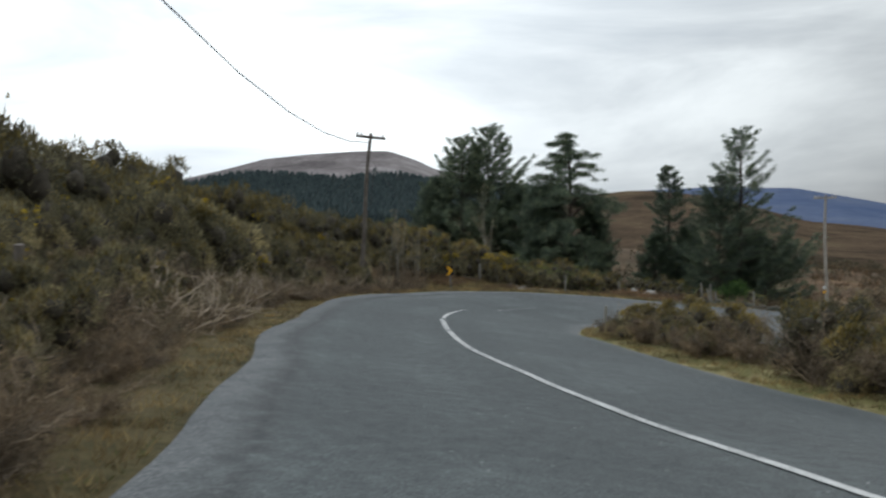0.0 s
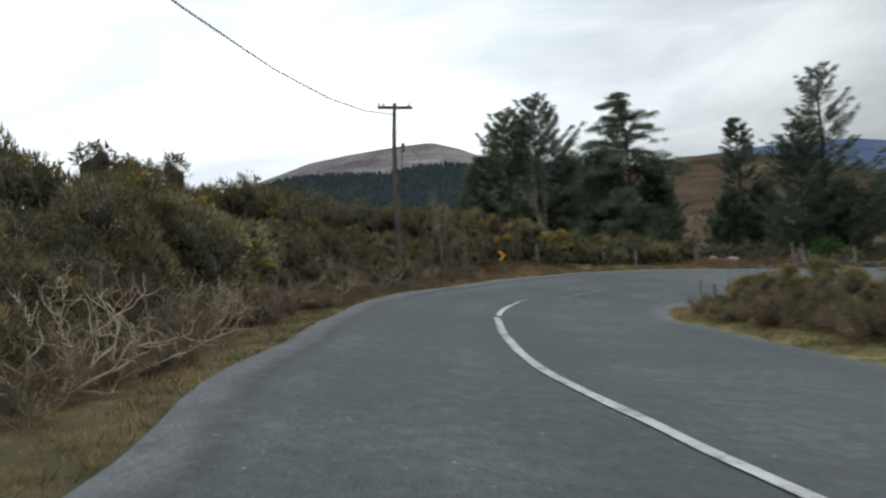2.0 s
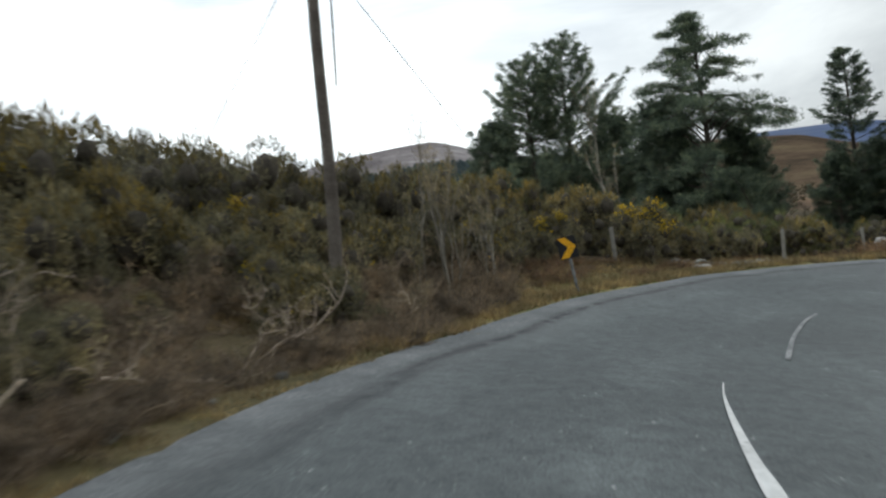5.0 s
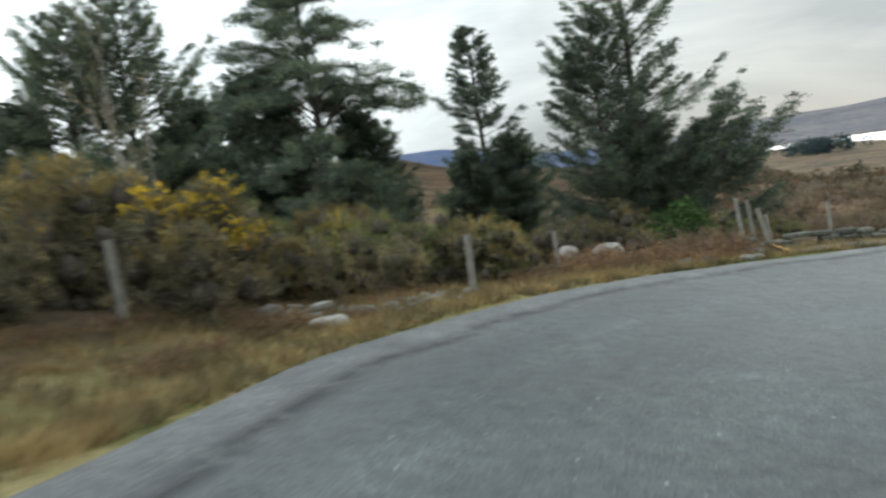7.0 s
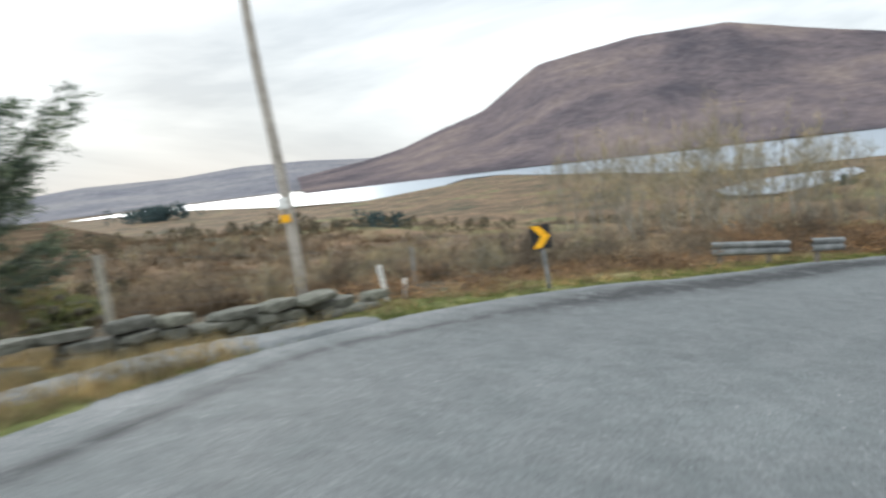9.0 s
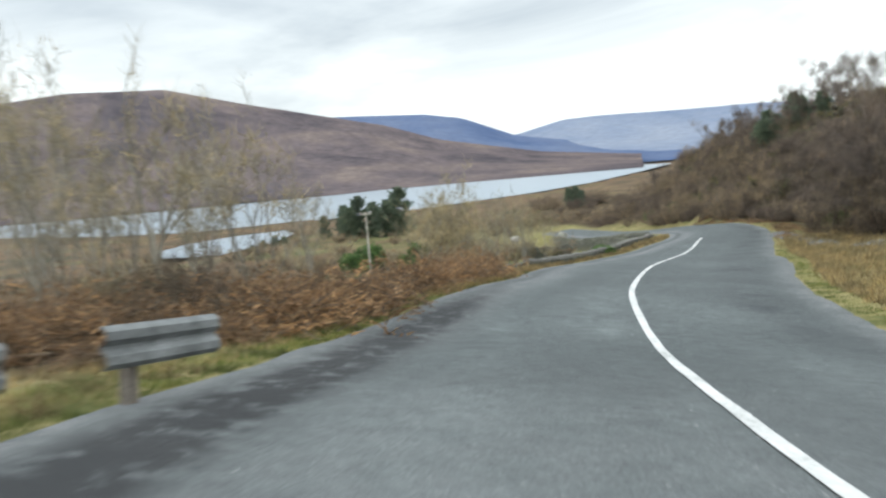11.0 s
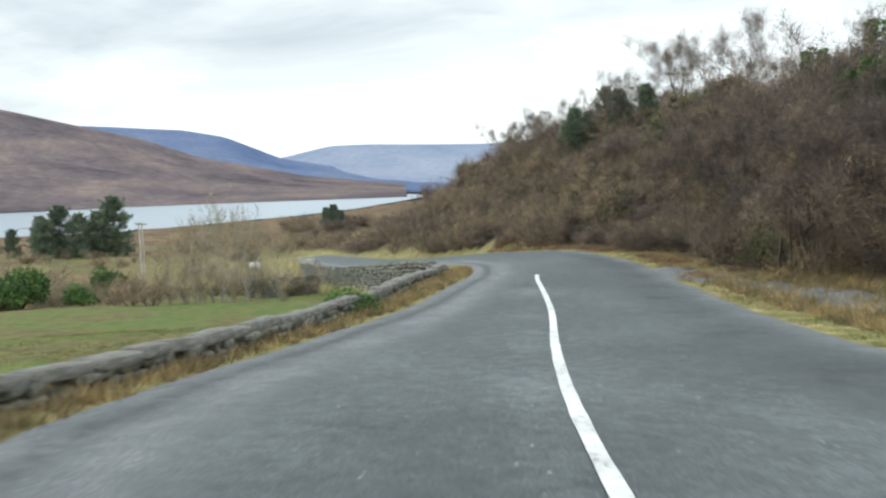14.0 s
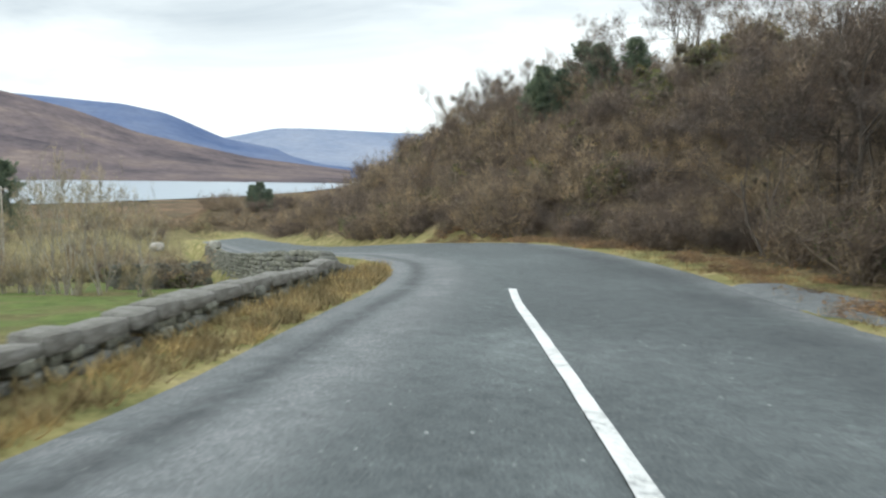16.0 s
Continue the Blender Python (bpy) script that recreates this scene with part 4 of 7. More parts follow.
def bracken_meshes(seed, fronds=190):
    rng = np.random.RandomState(seed)
    c = np.stack([rng.normal(0, 0.42, fronds), rng.normal(0, 0.42, fronds), np.abs(rng.normal(0.1, 0.14, fronds))], -1)
    d = unit(np.stack([rng.normal(size=fronds), rng.normal(size=fronds), rng.uniform(0.1, 1.2, fronds)], -1))
    ln = rng.uniform(0.25, 0.6, fronds)
    k = 9
    u = np.linspace(0.15, 1, k)
    base = (c[:, None] + d[:, None] * (ln[:, None] * u)[..., None] + np.array([0, 0, -0.25]) * (ln[:, None] * u**2)[..., None]).reshape(-1, 3)
    side = unit(np.cross(d, np.array([0, 0, 1.0])) + 1e-6)
    sgn = np.where(np.arange(k) % 2 == 0, 1, -1)
    way = unit((side[:, None] * sgn[None, :, None] + d[:, None] * 0.4 + rng.normal(size=(fronds, k, 3)) * 0.25).reshape(-1, 3))
    v, f = blades(rng, base, way, np.repeat(ln, k) * np.tile(0.36 * (1.15 - u), fronds), np.full(fronds * k, 0.022))
    stalks = blades(rng, c, d, ln, np.full(fronds, 0.012))
    return [("frond_mass", (v, f), M_BRACKEN), ("stalk_mass", stalks, M_STEM)]


def conifer_meshes(seed, h, spread, gaps=0.15, rise=0.25, wind=0.0, bare=0.1, dense=1.0, top=0.9):
    """A ragged spruce: limbs bearing side branchlets, each clothed in needle sprigs."""
    rng = np.random.RandomState(seed)
    trunk = stem_path(rng, (0, 0, -0.3), (wind * 0.4, 0, h), 0.018 * h, 0.03, 10)
    trunk = (trunk[0], 0.018 * h * (1 - 0.93 * np.linspace(0, 1, 10)))
    limbs, nb, nw, nl = [], [], [], []
    z = bare * h
    while z < h * 0.97:
        f = z / h
        reach = spread * (1 - f) ** top * (0.5 + 0.5 * min(1, f / 0.2)) + 0.22
        tier = rng.uniform(0.72, 1.22)
        for _ in range(int(rng.randint(4, 8) * dense + 0.5)):
            if rng.rand() < gaps:
                continue
            a = rng.uniform(0, 2 * math.pi)
            r = reach * tier * rng.uniform(0.6, 1.05) * (1 + 0.4 * wind * math.cos(a))
            start = np.array([np.interp(z, trunk[0][:, 2], trunk[0][:, 0]), np.interp(z, trunk[0][:, 2], trunk[0][:, 1]), z])
            k = 6
            u = np.linspace(0, 1, k)
            up = rise - 0.35 + 0.75 * f + rng.normal() * 0.14
            lift = up * r * u - 0.22 * r * u**2 * (1 - f) + 0.30 * r * u**3
            curve = rng.normal() * 0.14 * r * u**2
            p = start + np.stack([math.cos(a) * r * u - math.sin(a) * curve, math.sin(a) * r * u + math.cos(a) * curve, lift], -1)
            limbs.append((p, 0.006 * h * (1 - f * 0.6) * (1 - 0.8 * u) * 0.42 + 0.006))
            m = int(11 * r * (0.8 + 0.4 * dense)) + 6
            t = rng.uniform(0.22, 1.0, m) ** 0.75
            at = np.stack([np.interp(t, u, p[:, j]) for j in range(3)], -1)
            turn = a + rng.choice([-1, 1], m) * rng.uniform(0.25, 1.05, m)
            bw = unit(np.stack([np.cos(turn), np.sin(turn), rng.normal(0.02 + 0.3 * f, 0.28, m)], -1))
            bl = (0.20 + 0.42 * r * (1.08 - t) * rng.uniform(0.5, 1.1, m)).clip(0.16, 1.0)
            q = 17
            v = rng.uniform(0.05, 1.0, (m, q))
            base = at[:, None] + bw[:, None] * (bl[:, None] * v)[..., None] + rng.normal(size=(m, q, 3)) * np.array([0.07, 0.07, 0.03])
            base[..., 2] -= 0.10 * bl[:, None] * v**2
            way = unit(bw[:, None] * 0.9 + rng.normal(size=(m, q, 3)) * np.array([0.5, 0.5, 0.42]))
            nb.append(base.reshape(-1, 3))
            nw.append(way.reshape(-1, 3))
            nl.append((rng.uniform(0.09, 0.19, (m, q)) * (1.15 - 0.4 * v)).ravel())
        z += h * rng.uniform(0.016, 0.036)
    nb, nw, nl = np.concatenate(nb), np.concatenate(nw), np.concatenate(nl)
    needles = blades(rng, nb, nw, nl, nl * rng.uniform(0.16, 0.30, len(nl)))
    return [("trunk", tubes([trunk], 8), M_BARK), ("limb_work", tubes(limbs, 3), M_BARK), ("crown", needles, M_NEEDLE)]


def pine_meshes(seed, h, spread):
    """A pine: a forked trunk, long rising limbs, foliage in flat layered pads towards their ends."""
    rng = np.random.RandomState(seed)
    trunk = (np.array([(0.25 * math.sin(3.1 * u), 0.2 * math.sin(2.3 * u + 1), -0.3 + (h + 0.1) * u) for u in np.linspace(0, 1, 12)]), 0.019 * h * (1 - 0.9 * np.linspace(0, 1, 12)))
    limbs, pads = [], []
    z = 0.16 * h
    while z < 0.98 * h:
        f = z / h
        reach = spread * np.interp(f, [0.1, 0.3, 0.5, 0.62, 0.75, 0.88, 1.0], [0.8, 1.0, 0.95, 0.75, 0.62, 0.42, 0.1])
        for _ in range(rng.randint(2, 5)):
            a, r = rng.uniform(0, 2 * math.pi), reach * rng.uniform(0.55, 1.08)
            u = np.linspace(0, 1, 6)
            start = np.array([np.interp(z, trunk[0][:, 2], trunk[0][:, j]) for j in (0, 1)] + [z])
            up = rng.normal(0.22, 0.16)
            p = start + np.stack([math.cos(a) * r * u, math.sin(a) * r * u, up * r * u + 0.18 * r * np.sin(u * math.pi * 1.4)], -1) + rng.normal(size=(6, 3)) * 0.05 * r * u[:, None]
            limbs.append((p, 0.0052 * h * (1.15 - f) * (1 - 0.8 * u) + 0.008))
            for t in rng.uniform(0.30, 1.0, int(4 + 3.0 * r)):
                c = np.array([np.interp(t, u, p[:, j]) for j in range(3)]) + rng.normal(size=3) * (0.22, 0.22, 0.07) * (0.4 + 0.3 * r)
                pads.append((c, rng.uniform(0.28, 0.58) * (0.75 + 0.12 * r)))
        z += h * rng.uniform(0.026, 0.05)
    b, w, ln = [], [], []
    for c, size in pads:
        n = int(230 * size)
        d = unit(rng.normal(size=(n, 3)))
        b.append(c + d * np.array([1.0, 1.0, 0.42]) * size * rng.uniform(0.15, 1.0, (n, 1)))
        w.append(unit(d * 0.7 + np.array([0, 0, 0.55]) + rng.normal(size=(n, 3)) * 0.4))
        ln.append(rng.uniform(0.10, 0.20, n))
    b, w, ln = np.concatenate(b), np.concatenate(w), np.concatenate(ln)
    return [("trunk", tubes([trunk], 8), M_BARK), ("limb_work", tubes(limbs, 4), M_BARK), ("crown", blades(rng, b, w, ln, ln * rng.uniform(0.18, 0.32, len(ln))), M_NEEDLE)]


def bare_tree_meshes(seed, h, mat, twig_mat, stems=1, spread=0.5, levels=4, twigs=4200):
    """A leafless tree, forking by levels."""
    rng = np.random.RandomState(seed)
    paths, tips = [], []

    def grow(start, way, length, radius, level):
        end = start + way * length
        p = stem_path(rng, start, end, radius, 0.16, 5)
        paths.append((p[0], radius * (1 - 0.5 * np.linspace(0, 1, 5))))
        if level == 0:
            tips.extend(p[0][1:])
            return
        for _ in range(rng.randint(2, 4)):
            j = rng.randint(2, 5)
            w = unit(way + rng.normal(size=3) * spread + np.array([0, 0, 0.18]))
            grow(p[0][j], w, length * rng.uniform(0.55, 0.8), radius * 0.55, level - 1)

    for _ in range(stems):
        lean = unit(np.array([rng.normal() * 0.18 * (stems > 1) + rng.normal() * 0.05, rng.normal() * 0.18 * (stems > 1) + rng.normal() * 0.05, 1.0]))
        grow(np.array([rng.normal() * 0.12, rng.normal() * 0.12, -0.15]) * (1, 1, 1), lean, h * rng.uniform(0.40, 0.5), 0.013 * h / math.sqrt(stems), levels)
    tips = np.array(tips)
    b = tips[rng.randint(0, len(tips), twigs)] + rng.normal(size=(twigs, 3)) * (0.05 if mat is M_BARK_PALE else 0.17)
    w = unit(rng.normal(size=(twigs, 3)) * 0.7 + np.array([0, 0, 0.7]))
    tw = blades(rng, b, w, rng.uniform(0.15, 0.55, twigs), rng.uniform(0.010, 0.022, twigs))
    return [("trunk", tubes(paths[:1], 6), mat), ("branchwork", tubes(paths[1:], 3), mat), ("twig_haze", tw, twig_mat)]


# ---------------------------------------------------------------- planting
RNG = np.random.RandomState(77)


def spot(s, off):
    """Ground place at arc length s, off metres beyond the road's edge (negative: left, positive: right)."""
    edge = -np.interp(s, LEFT_W[:, 0], LEFT_W[:, 1]) if off < 0 else np.interp(s, RIGHT_W[:, 0], RIGHT_W[:, 1])
    p = road_point(s, edge + off)
    return float(p[0]), float(p[1])


def clear_of_road(x, y, gap):
    s, lat = nearest_road(np.array([x]), np.array([y]))
    wl_, wr_ = np.interp(s, LEFT_W[:, 0], LEFT_W[:, 1]), np.interp(s, RIGHT_W[:, 0], RIGHT_W[:, 1])
    return bool((lat < -wl_ - gap)[0] or (lat > wr_ + gap)[0])


def make_kinds(name, meshes, labels, category, group):
    """Model plants, to be copied; each model goes to its first place."""
    kinds = []
    for k, (pieces, label) in enumerate(zip(meshes, labels)):
        root = plant(name, pieces, label, category)
        tagged(root, group=group)
        kinds.append([root, False])
    return kinds


def set_plant(kinds, which, x, y, size, tall=1.0, turn=None, sink=0.04, z=None, tilt=0.05):
    kind = kinds[which % len(kinds)]
    turn = RNG.uniform(0, 360) if turn is None else turn
    m = Matrix.LocRotScale((x, y, (gz(x, y) if z is None else z) - sink), Euler((RNG.normal() * tilt, RNG.normal() * tilt, radians(turn))), (size, size, size * tall))
    if not kind[1]:
        kind[0].matrix_world = m
        kind[1] = True
        return kind[0]
    ob = copy_thing(kind[0], m)
    ob.scale = (size, size, size * tall)
    return ob


gorse = make_kinds("gorse_bush", [gorse_meshes(1, 0, 60), gorse_meshes(2, 50, 50), gorse_meshes(3, 0, 20), gorse_meshes(4, 260, 40), gorse_meshes(5, 0, 120), gorse_meshes(6, 0, 0)],
                   ["dark olive gorse bush on the heath bank", "dark gorse bush with a few yellow flowers", "dense dark green gorse bush", "gorse bush in bright yellow flower",
                    "straggly gorse bush with browned tips", "low dark gorse bush beside the road"], "bush", "gorse on the roadside")
dead = make_kinds("dead_shrub", [twiggy_meshes(11, 16, 0.8, M_DEAD, M_TWIG, 2200), twiggy_meshes(12, 20, 1.0, M_DEAD, M_TWIG, 2600, 0.2), twiggy_meshes(13, 10, 0.7, M_DEAD, M_TWIG_PALE, 900), twiggy_meshes(14, 18, 0.9, M_STEM, M_TWIG, 3000)],
                  ["dead grey-brown shrub with bare twisted branches", "sprawling dead brown gorse with pale branches", "bleached bare shrub skeleton on the verge", "dense brown dead gorse of thin twigs"], "shrub", "dead shrubs on the bank")
skeleton = make_kinds("bleached_shrub", [gnarled_meshes(15, 5), gnarled_meshes(16, 4)],
                      ["burnt-off gorse with thick bleached twisted branches", "bare pale gorse skeleton leaning over the bank"], "shrub", "bleached shrubs on the bank")
bramble = make_kinds("bramble", [twiggy_meshes(21, 26, 1.0, M_STEM, M_BRAMBLE, 2600, 0, 0.3), twiggy_meshes(22, 30, 1.1, M_STEM, M_TWIG, 2600, 0, 0.4), twiggy_meshes(23, 18, 0.6, M_BARK_PALE, M_TWIG_PALE, 1300, 0, 1.6)],
                     ["tangled brown winter bramble by the road", "dark leafless thicket of thin stems", "pale upright leafless willow shrub"], "shrub", "thickets on the verge")
bracken = make_kinds("bracken", [bracken_meshes(31), bracken_meshes(32), bracken_meshes(33)], ["collapsed rust-brown dead bracken", "dead orange-brown bracken heap", "flattened brown bracken on the verge"], "bracken", "dead bracken")
conifers = make_kinds("conifer", [conifer_meshes(41, 12.0, 5.0, 0.12, 0.42, 0, 0.06, 1.1, 0.76), conifer_meshes(42, 10.5, 2.7, 0.20, 0.25, 0.2), conifer_meshes(43, 13.0, 3.9, 0.34, 0.40, 0.5, 0.04, 0.85, 0.66), conifer_meshes(44, 7.0, 2.7, 0.05, 0.25, 0, 0.02, 1.3, 0.7), pine_meshes(46, 13.0, 4.5)],
                      ["tall dark spruce with ragged top", "slender wind-thinned spruce behind the fence", "tall sparse spruce with long windswept limbs", "dense dark young spruce tree", "broad dark pine with layered flat-topped foliage"], "tree", "spruces behind the fence")
windswept = make_kinds("windswept_conifer", [conifer_meshes(45, 4.2, 2.0, 0.42, 0.6, 2.0, 0.12, 0.8, 0.6)], ["low windswept conifer leaning over the fence"], "tree", "")
birches = make_kinds("bare_tree", [bare_tree_meshes(51, 6, M_BARK_PALE, M_TWIG_PALE, 1, 0.3, 3, 500), bare_tree_meshes(52, 5.5, M_BARK_PALE, M_TWIG_PALE, 4, 0.32, 3, 1100), bare_tree_meshes(53, 6.5, M_BARK, M_TWIG_DARK, 2, 0.5),
                                   bare_tree_meshes(54, 6, M_STEM, M_BRAMBLE, 3, 0.5, 3, 4800), bare_tree_meshes(55, 7.5, M_BARK, M_TWIG_DARK, 2, 0.42, 4, 8000), bare_tree_meshes(56, 5.0, M_BARK_PALE, M_TWIG_PALE, 3, 0.22, 2, 160), bare_tree_meshes(57, 4.4, M_BARK_PALE, M_TWIG_PALE, 8, 0.58, 3, 2800)],
                     ["thin pale leafless birch", "many-stemmed leafless willow with pale branches", "leafless grey-brown tree on the wooded slope", "dense brown leafless thicket tree", "spreading purple-grey leafless tree on the hillside", "thin pale leafless saplings in a loose clump", "pale leafless willow with many stems above dead bracken"], "tree", "leafless trees")


willow = make_kinds("willow", [gnarled_meshes(17, 6, M_BARK_PALE)], ["pale leafless willow with thick crooked stems"], "tree", "leafless trees")


def ivy_tree_meshes(seed, h):
    rng = np.random.RandomState(seed)
    base = bare_tree_meshes(seed, h, M_BARK, M_TWIG, 1, 0.45, 3, 500)
    n = 4200
    t = rng.uniform(0.05, 0.85, n)
    r = 0.75 * (1 - t * 0.6)
    a = rng.uniform(0, 2 * math.pi, n)
    b = np.stack([np.cos(a) * r * rng.uniform(0.4, 1.2, n), np.sin(a) * r * rng.uniform(0.4, 1.2, n), t * h], -1)
    w = unit(np.stack([np.cos(a), np.sin(a), rng.normal(size=n) * 0.6 - 0.2], -1))
    return base + [("ivy", blades(rng, b, w, rng.uniform(0.08, 0.2, n), rng.uniform(0.07, 0.14, n)), M_IVY)]


ivies = make_kinds("ivy_clad_tree", [ivy_tree_meshes(61, 6.5)], ["leafless tree clad in dark green ivy"], "tree", "ivy-clad trees")


def evergreen_meshes(seed):
    rng = np.random.RandomState(seed)
    n = 2600
    d = unit(rng.normal(size=(n, 3)))
    lobe = rng.normal(size=(7, 3)) * (0.45, 0.45, 0.25) + np.array([0, 0, 0.75])
    c = lobe[rng.randint(0, 7, n)] + d * rng.uniform(0.25, 0.5, n)[:, None]
    c[:, 2] = np.maximum(c[:, 2], 0.03)
    w = unit(d + rng.normal(size=(n, 3)) * 0.5)
    stems = [stem_path(rng, (0, 0, 0), l, 0.03) for l in lobe]
    return [("foliage", blades(rng, c, w, rng.uniform(0.08, 0.16, n), rng.uniform(0.05, 0.09, n)), M_IVY), ("rootstock", tubes(stems, 3), M_STEM)]


evergreens = make_kinds("evergreen_bush", [evergreen_meshes(71)], ["rounded bright green evergreen bush"], "bush", "evergreen bushes")

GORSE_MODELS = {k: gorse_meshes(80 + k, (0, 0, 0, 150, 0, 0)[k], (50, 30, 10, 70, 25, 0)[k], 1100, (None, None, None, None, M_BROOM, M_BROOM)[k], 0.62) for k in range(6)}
THICKET = []


def thicket_plant(x, y, size, tall, broom=0.0):
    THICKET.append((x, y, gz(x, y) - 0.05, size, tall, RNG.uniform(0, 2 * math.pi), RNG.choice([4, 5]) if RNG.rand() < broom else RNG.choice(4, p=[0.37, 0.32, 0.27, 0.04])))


def build_thicket(name, label):
    """Gorse in the back rows, past counting, as one mesh."""
    vs, fs, ms, at = [], [], [], 0
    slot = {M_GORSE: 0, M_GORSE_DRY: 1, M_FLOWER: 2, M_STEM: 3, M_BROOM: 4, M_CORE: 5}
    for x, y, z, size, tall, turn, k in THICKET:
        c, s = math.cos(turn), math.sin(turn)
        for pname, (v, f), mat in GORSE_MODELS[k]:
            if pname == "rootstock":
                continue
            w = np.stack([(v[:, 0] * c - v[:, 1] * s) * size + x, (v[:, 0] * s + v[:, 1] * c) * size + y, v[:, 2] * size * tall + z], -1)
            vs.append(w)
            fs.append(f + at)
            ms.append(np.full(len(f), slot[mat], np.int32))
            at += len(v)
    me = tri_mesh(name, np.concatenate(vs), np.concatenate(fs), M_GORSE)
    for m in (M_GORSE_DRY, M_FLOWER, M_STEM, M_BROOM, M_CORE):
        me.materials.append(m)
    me.polygons.foreach_set("material_index", np.concatenate(ms))
    put(name, me, label=label, category="bushes", kind="stuff")
    THICKET.clear()


SCRUB_MODELS = [twiggy_meshes(91, 12, 1.0, M_STEM, M_BRAMBLE, 1100, 0, 0.3), twiggy_meshes(92, 12, 1.1, M_STEM, M_TWIG, 1100, 0, 0.4), twiggy_meshes(93, 10, 0.6, M_BARK_PALE, M_TWIG_PALE, 900, 0, 1.6), twiggy_meshes(94, 14, 0.9, M_STEM, M_TWIG_DARK, 1700, 0, 0.6)]
SCRUB = []


def scrub_plant(x, y, size, tall, k):
    SCRUB.append((x, y, gz(x, y) - 0.05, size, tall, RNG.uniform(0, 2 * math.pi), k))


def build_scrub(name, label):
    """Leafless scrub past counting, as one mesh."""
    mats = [M_STEM, M_BRAMBLE, M_TWIG, M_BARK_PALE, M_TWIG_PALE, M_TWIG_DARK]
    vs, fs, ms, at = [], [], [], 0
    for x, y, z, size, tall, turn, k in SCRUB:
        c, s = math.cos(turn), math.sin(turn)
        for pname, (v, f), mat in SCRUB_MODELS[k]:
            vs.append(np.stack([(v[:, 0] * c - v[:, 1] * s) * size + x, (v[:, 0] * s + v[:, 1] * c) * size + y, v[:, 2] * size * tall + z], -1))
            fs.append(f + at)
            ms.append(np.full(len(f), mats.index(mat), np.int32))
            at += len(v)
    me = tri_mesh(name, np.concatenate(vs), np.concatenate(fs), mats[0])
    for m in mats[1:]:
        me.materials.append(m)
    me.polygons.foreach_set("material_index", np.concatenate(ms))
    put(name, me, label=label, category="scrub", kind="stuff")
    SCRUB.clear()


# the bank beside the upper road
def bank_plants():
    for s0, s1, e0, e1, count, scale in ((4, 24, 1.4, 2.6, 16, 0.55), (22, 50, 1.6, 3.2, 26, 0.66), (4, 54, 2.8, 6.0, 90, 1.15), (2, 56, 5.5, 10.0, 84, 1.5), (2, 60, 9.0, 17.0, 80, 1.8), (46, 62, 3.0, 6.0, 36, 1.1), (46, 68, 5.0, 13.0, 66, 1.4)):
        for _ in range(count):
            s, e = RNG.uniform(s0, s1), RNG.uniform(e0, e1)
            x, y = spot(s, -e)
            if not clear_of_road(x, y, 0.7):
                continue
            grown = float(np.interp(s, [12, 19, 26, 34, 42, 49, 55], [0.44, 0.52, 0.76, 1.12, 1.20, 0.80, 0.74])) if e > 2.7 else 1.0
            if e0 >= 5.0:
                thicket_plant(x, y, 1.14 * grown * scale * RNG.uniform(0.75, 1.3), RNG.uniform(1.05, 1.55))
                continue
            set_plant(gorse, RNG.choice([0, 1, 2, 4, 5, 3], p=[0.30, 0.16, 0.20, 0.08, 0.20, 0.06]), x, y, 1.08 * grown * scale * RNG.uniform(0.7, 1.3), RNG.uniform(1.0, 1.4))
    build_thicket("gorse_thicket", "dense dark gorse covering the heath bank")
    for _ in range(125):
        s, e = RNG.uniform(10, 53), RNG.uniform(0.7, 3.8)
        x, y = spot(s, -e)
        set_plant(dead, RNG.choice([0, 1, 3, 3, 2]), x, y, RNG.uniform(0.26, 0.42) + 0.18 * e, RNG.uniform(0.6, 0.95))
    for _ in range(70):
        s, e = RNG.uniform(39, 50.5), RNG.uniform(0.25, 1.6)
        x, y = spot(s, -e)
        set_plant(RNG.choice([0, 1]) and dead or bramble, RNG.choice([1, 3]) if e > 0.7 else 1, x, y, RNG.uniform(0.26, 0.40) + 0.12 * e, RNG.uniform(0.5, 0.9))
    for s, e, size in ((23.0, 2.0, 0.8), (26.6, 2.6, 0.8), (29.4, 1.7, 0.7), (31.4, 3.2, 0.95), (32.8, 1.6, 0.7), (34.4, 2.1, 1.2), (35.2, 2.9, 1.1), (36.0, 1.5, 0.75), (37.6, 3.3, 1.1), (38.6, 2.0, 0.9), (40.4, 2.9, 1.0), (41.6, 1.6, 0.8),
                       (43.4, 2.6, 1.0), (44.6, 1.7, 0.9), (46.2, 2.3, 0.9), (47.6, 1.6, 0.7), (49.2, 2.2, 0.6), (33.6, 4.2, 1.1), (36.6, 4.0, 1.1)):
        x, y = spot(s, -max(e - 0.55, 1.15))
        set_plant(skeleton, RNG.randint(0, 2), x, y, size * 1.1, RNG.uniform(0.85, 1.25), tilt=0.25)
    for _ in range(16):
        s, e = RNG.uniform(28, 41), RNG.uniform(1.2, 2.5)
        x, y = spot(s, -e)
        set_plant(skeleton, RNG.randint(0, 2), x, y, RNG.uniform(0.8, 1.15), RNG.uniform(0.9, 1.3), tilt=0.3)
    for _ in range(60):
        s, e = RNG.uniform(8, 54), RNG.uniform(0.6, 3.0)
        x, y = spot(s, -e)
        set_plant(bramble, RNG.randint(0, 2), x, y, RNG.uniform(0.22, 0.40) + 0.12 * e, RNG.uniform(0.5, 0.8))


bank_plants()


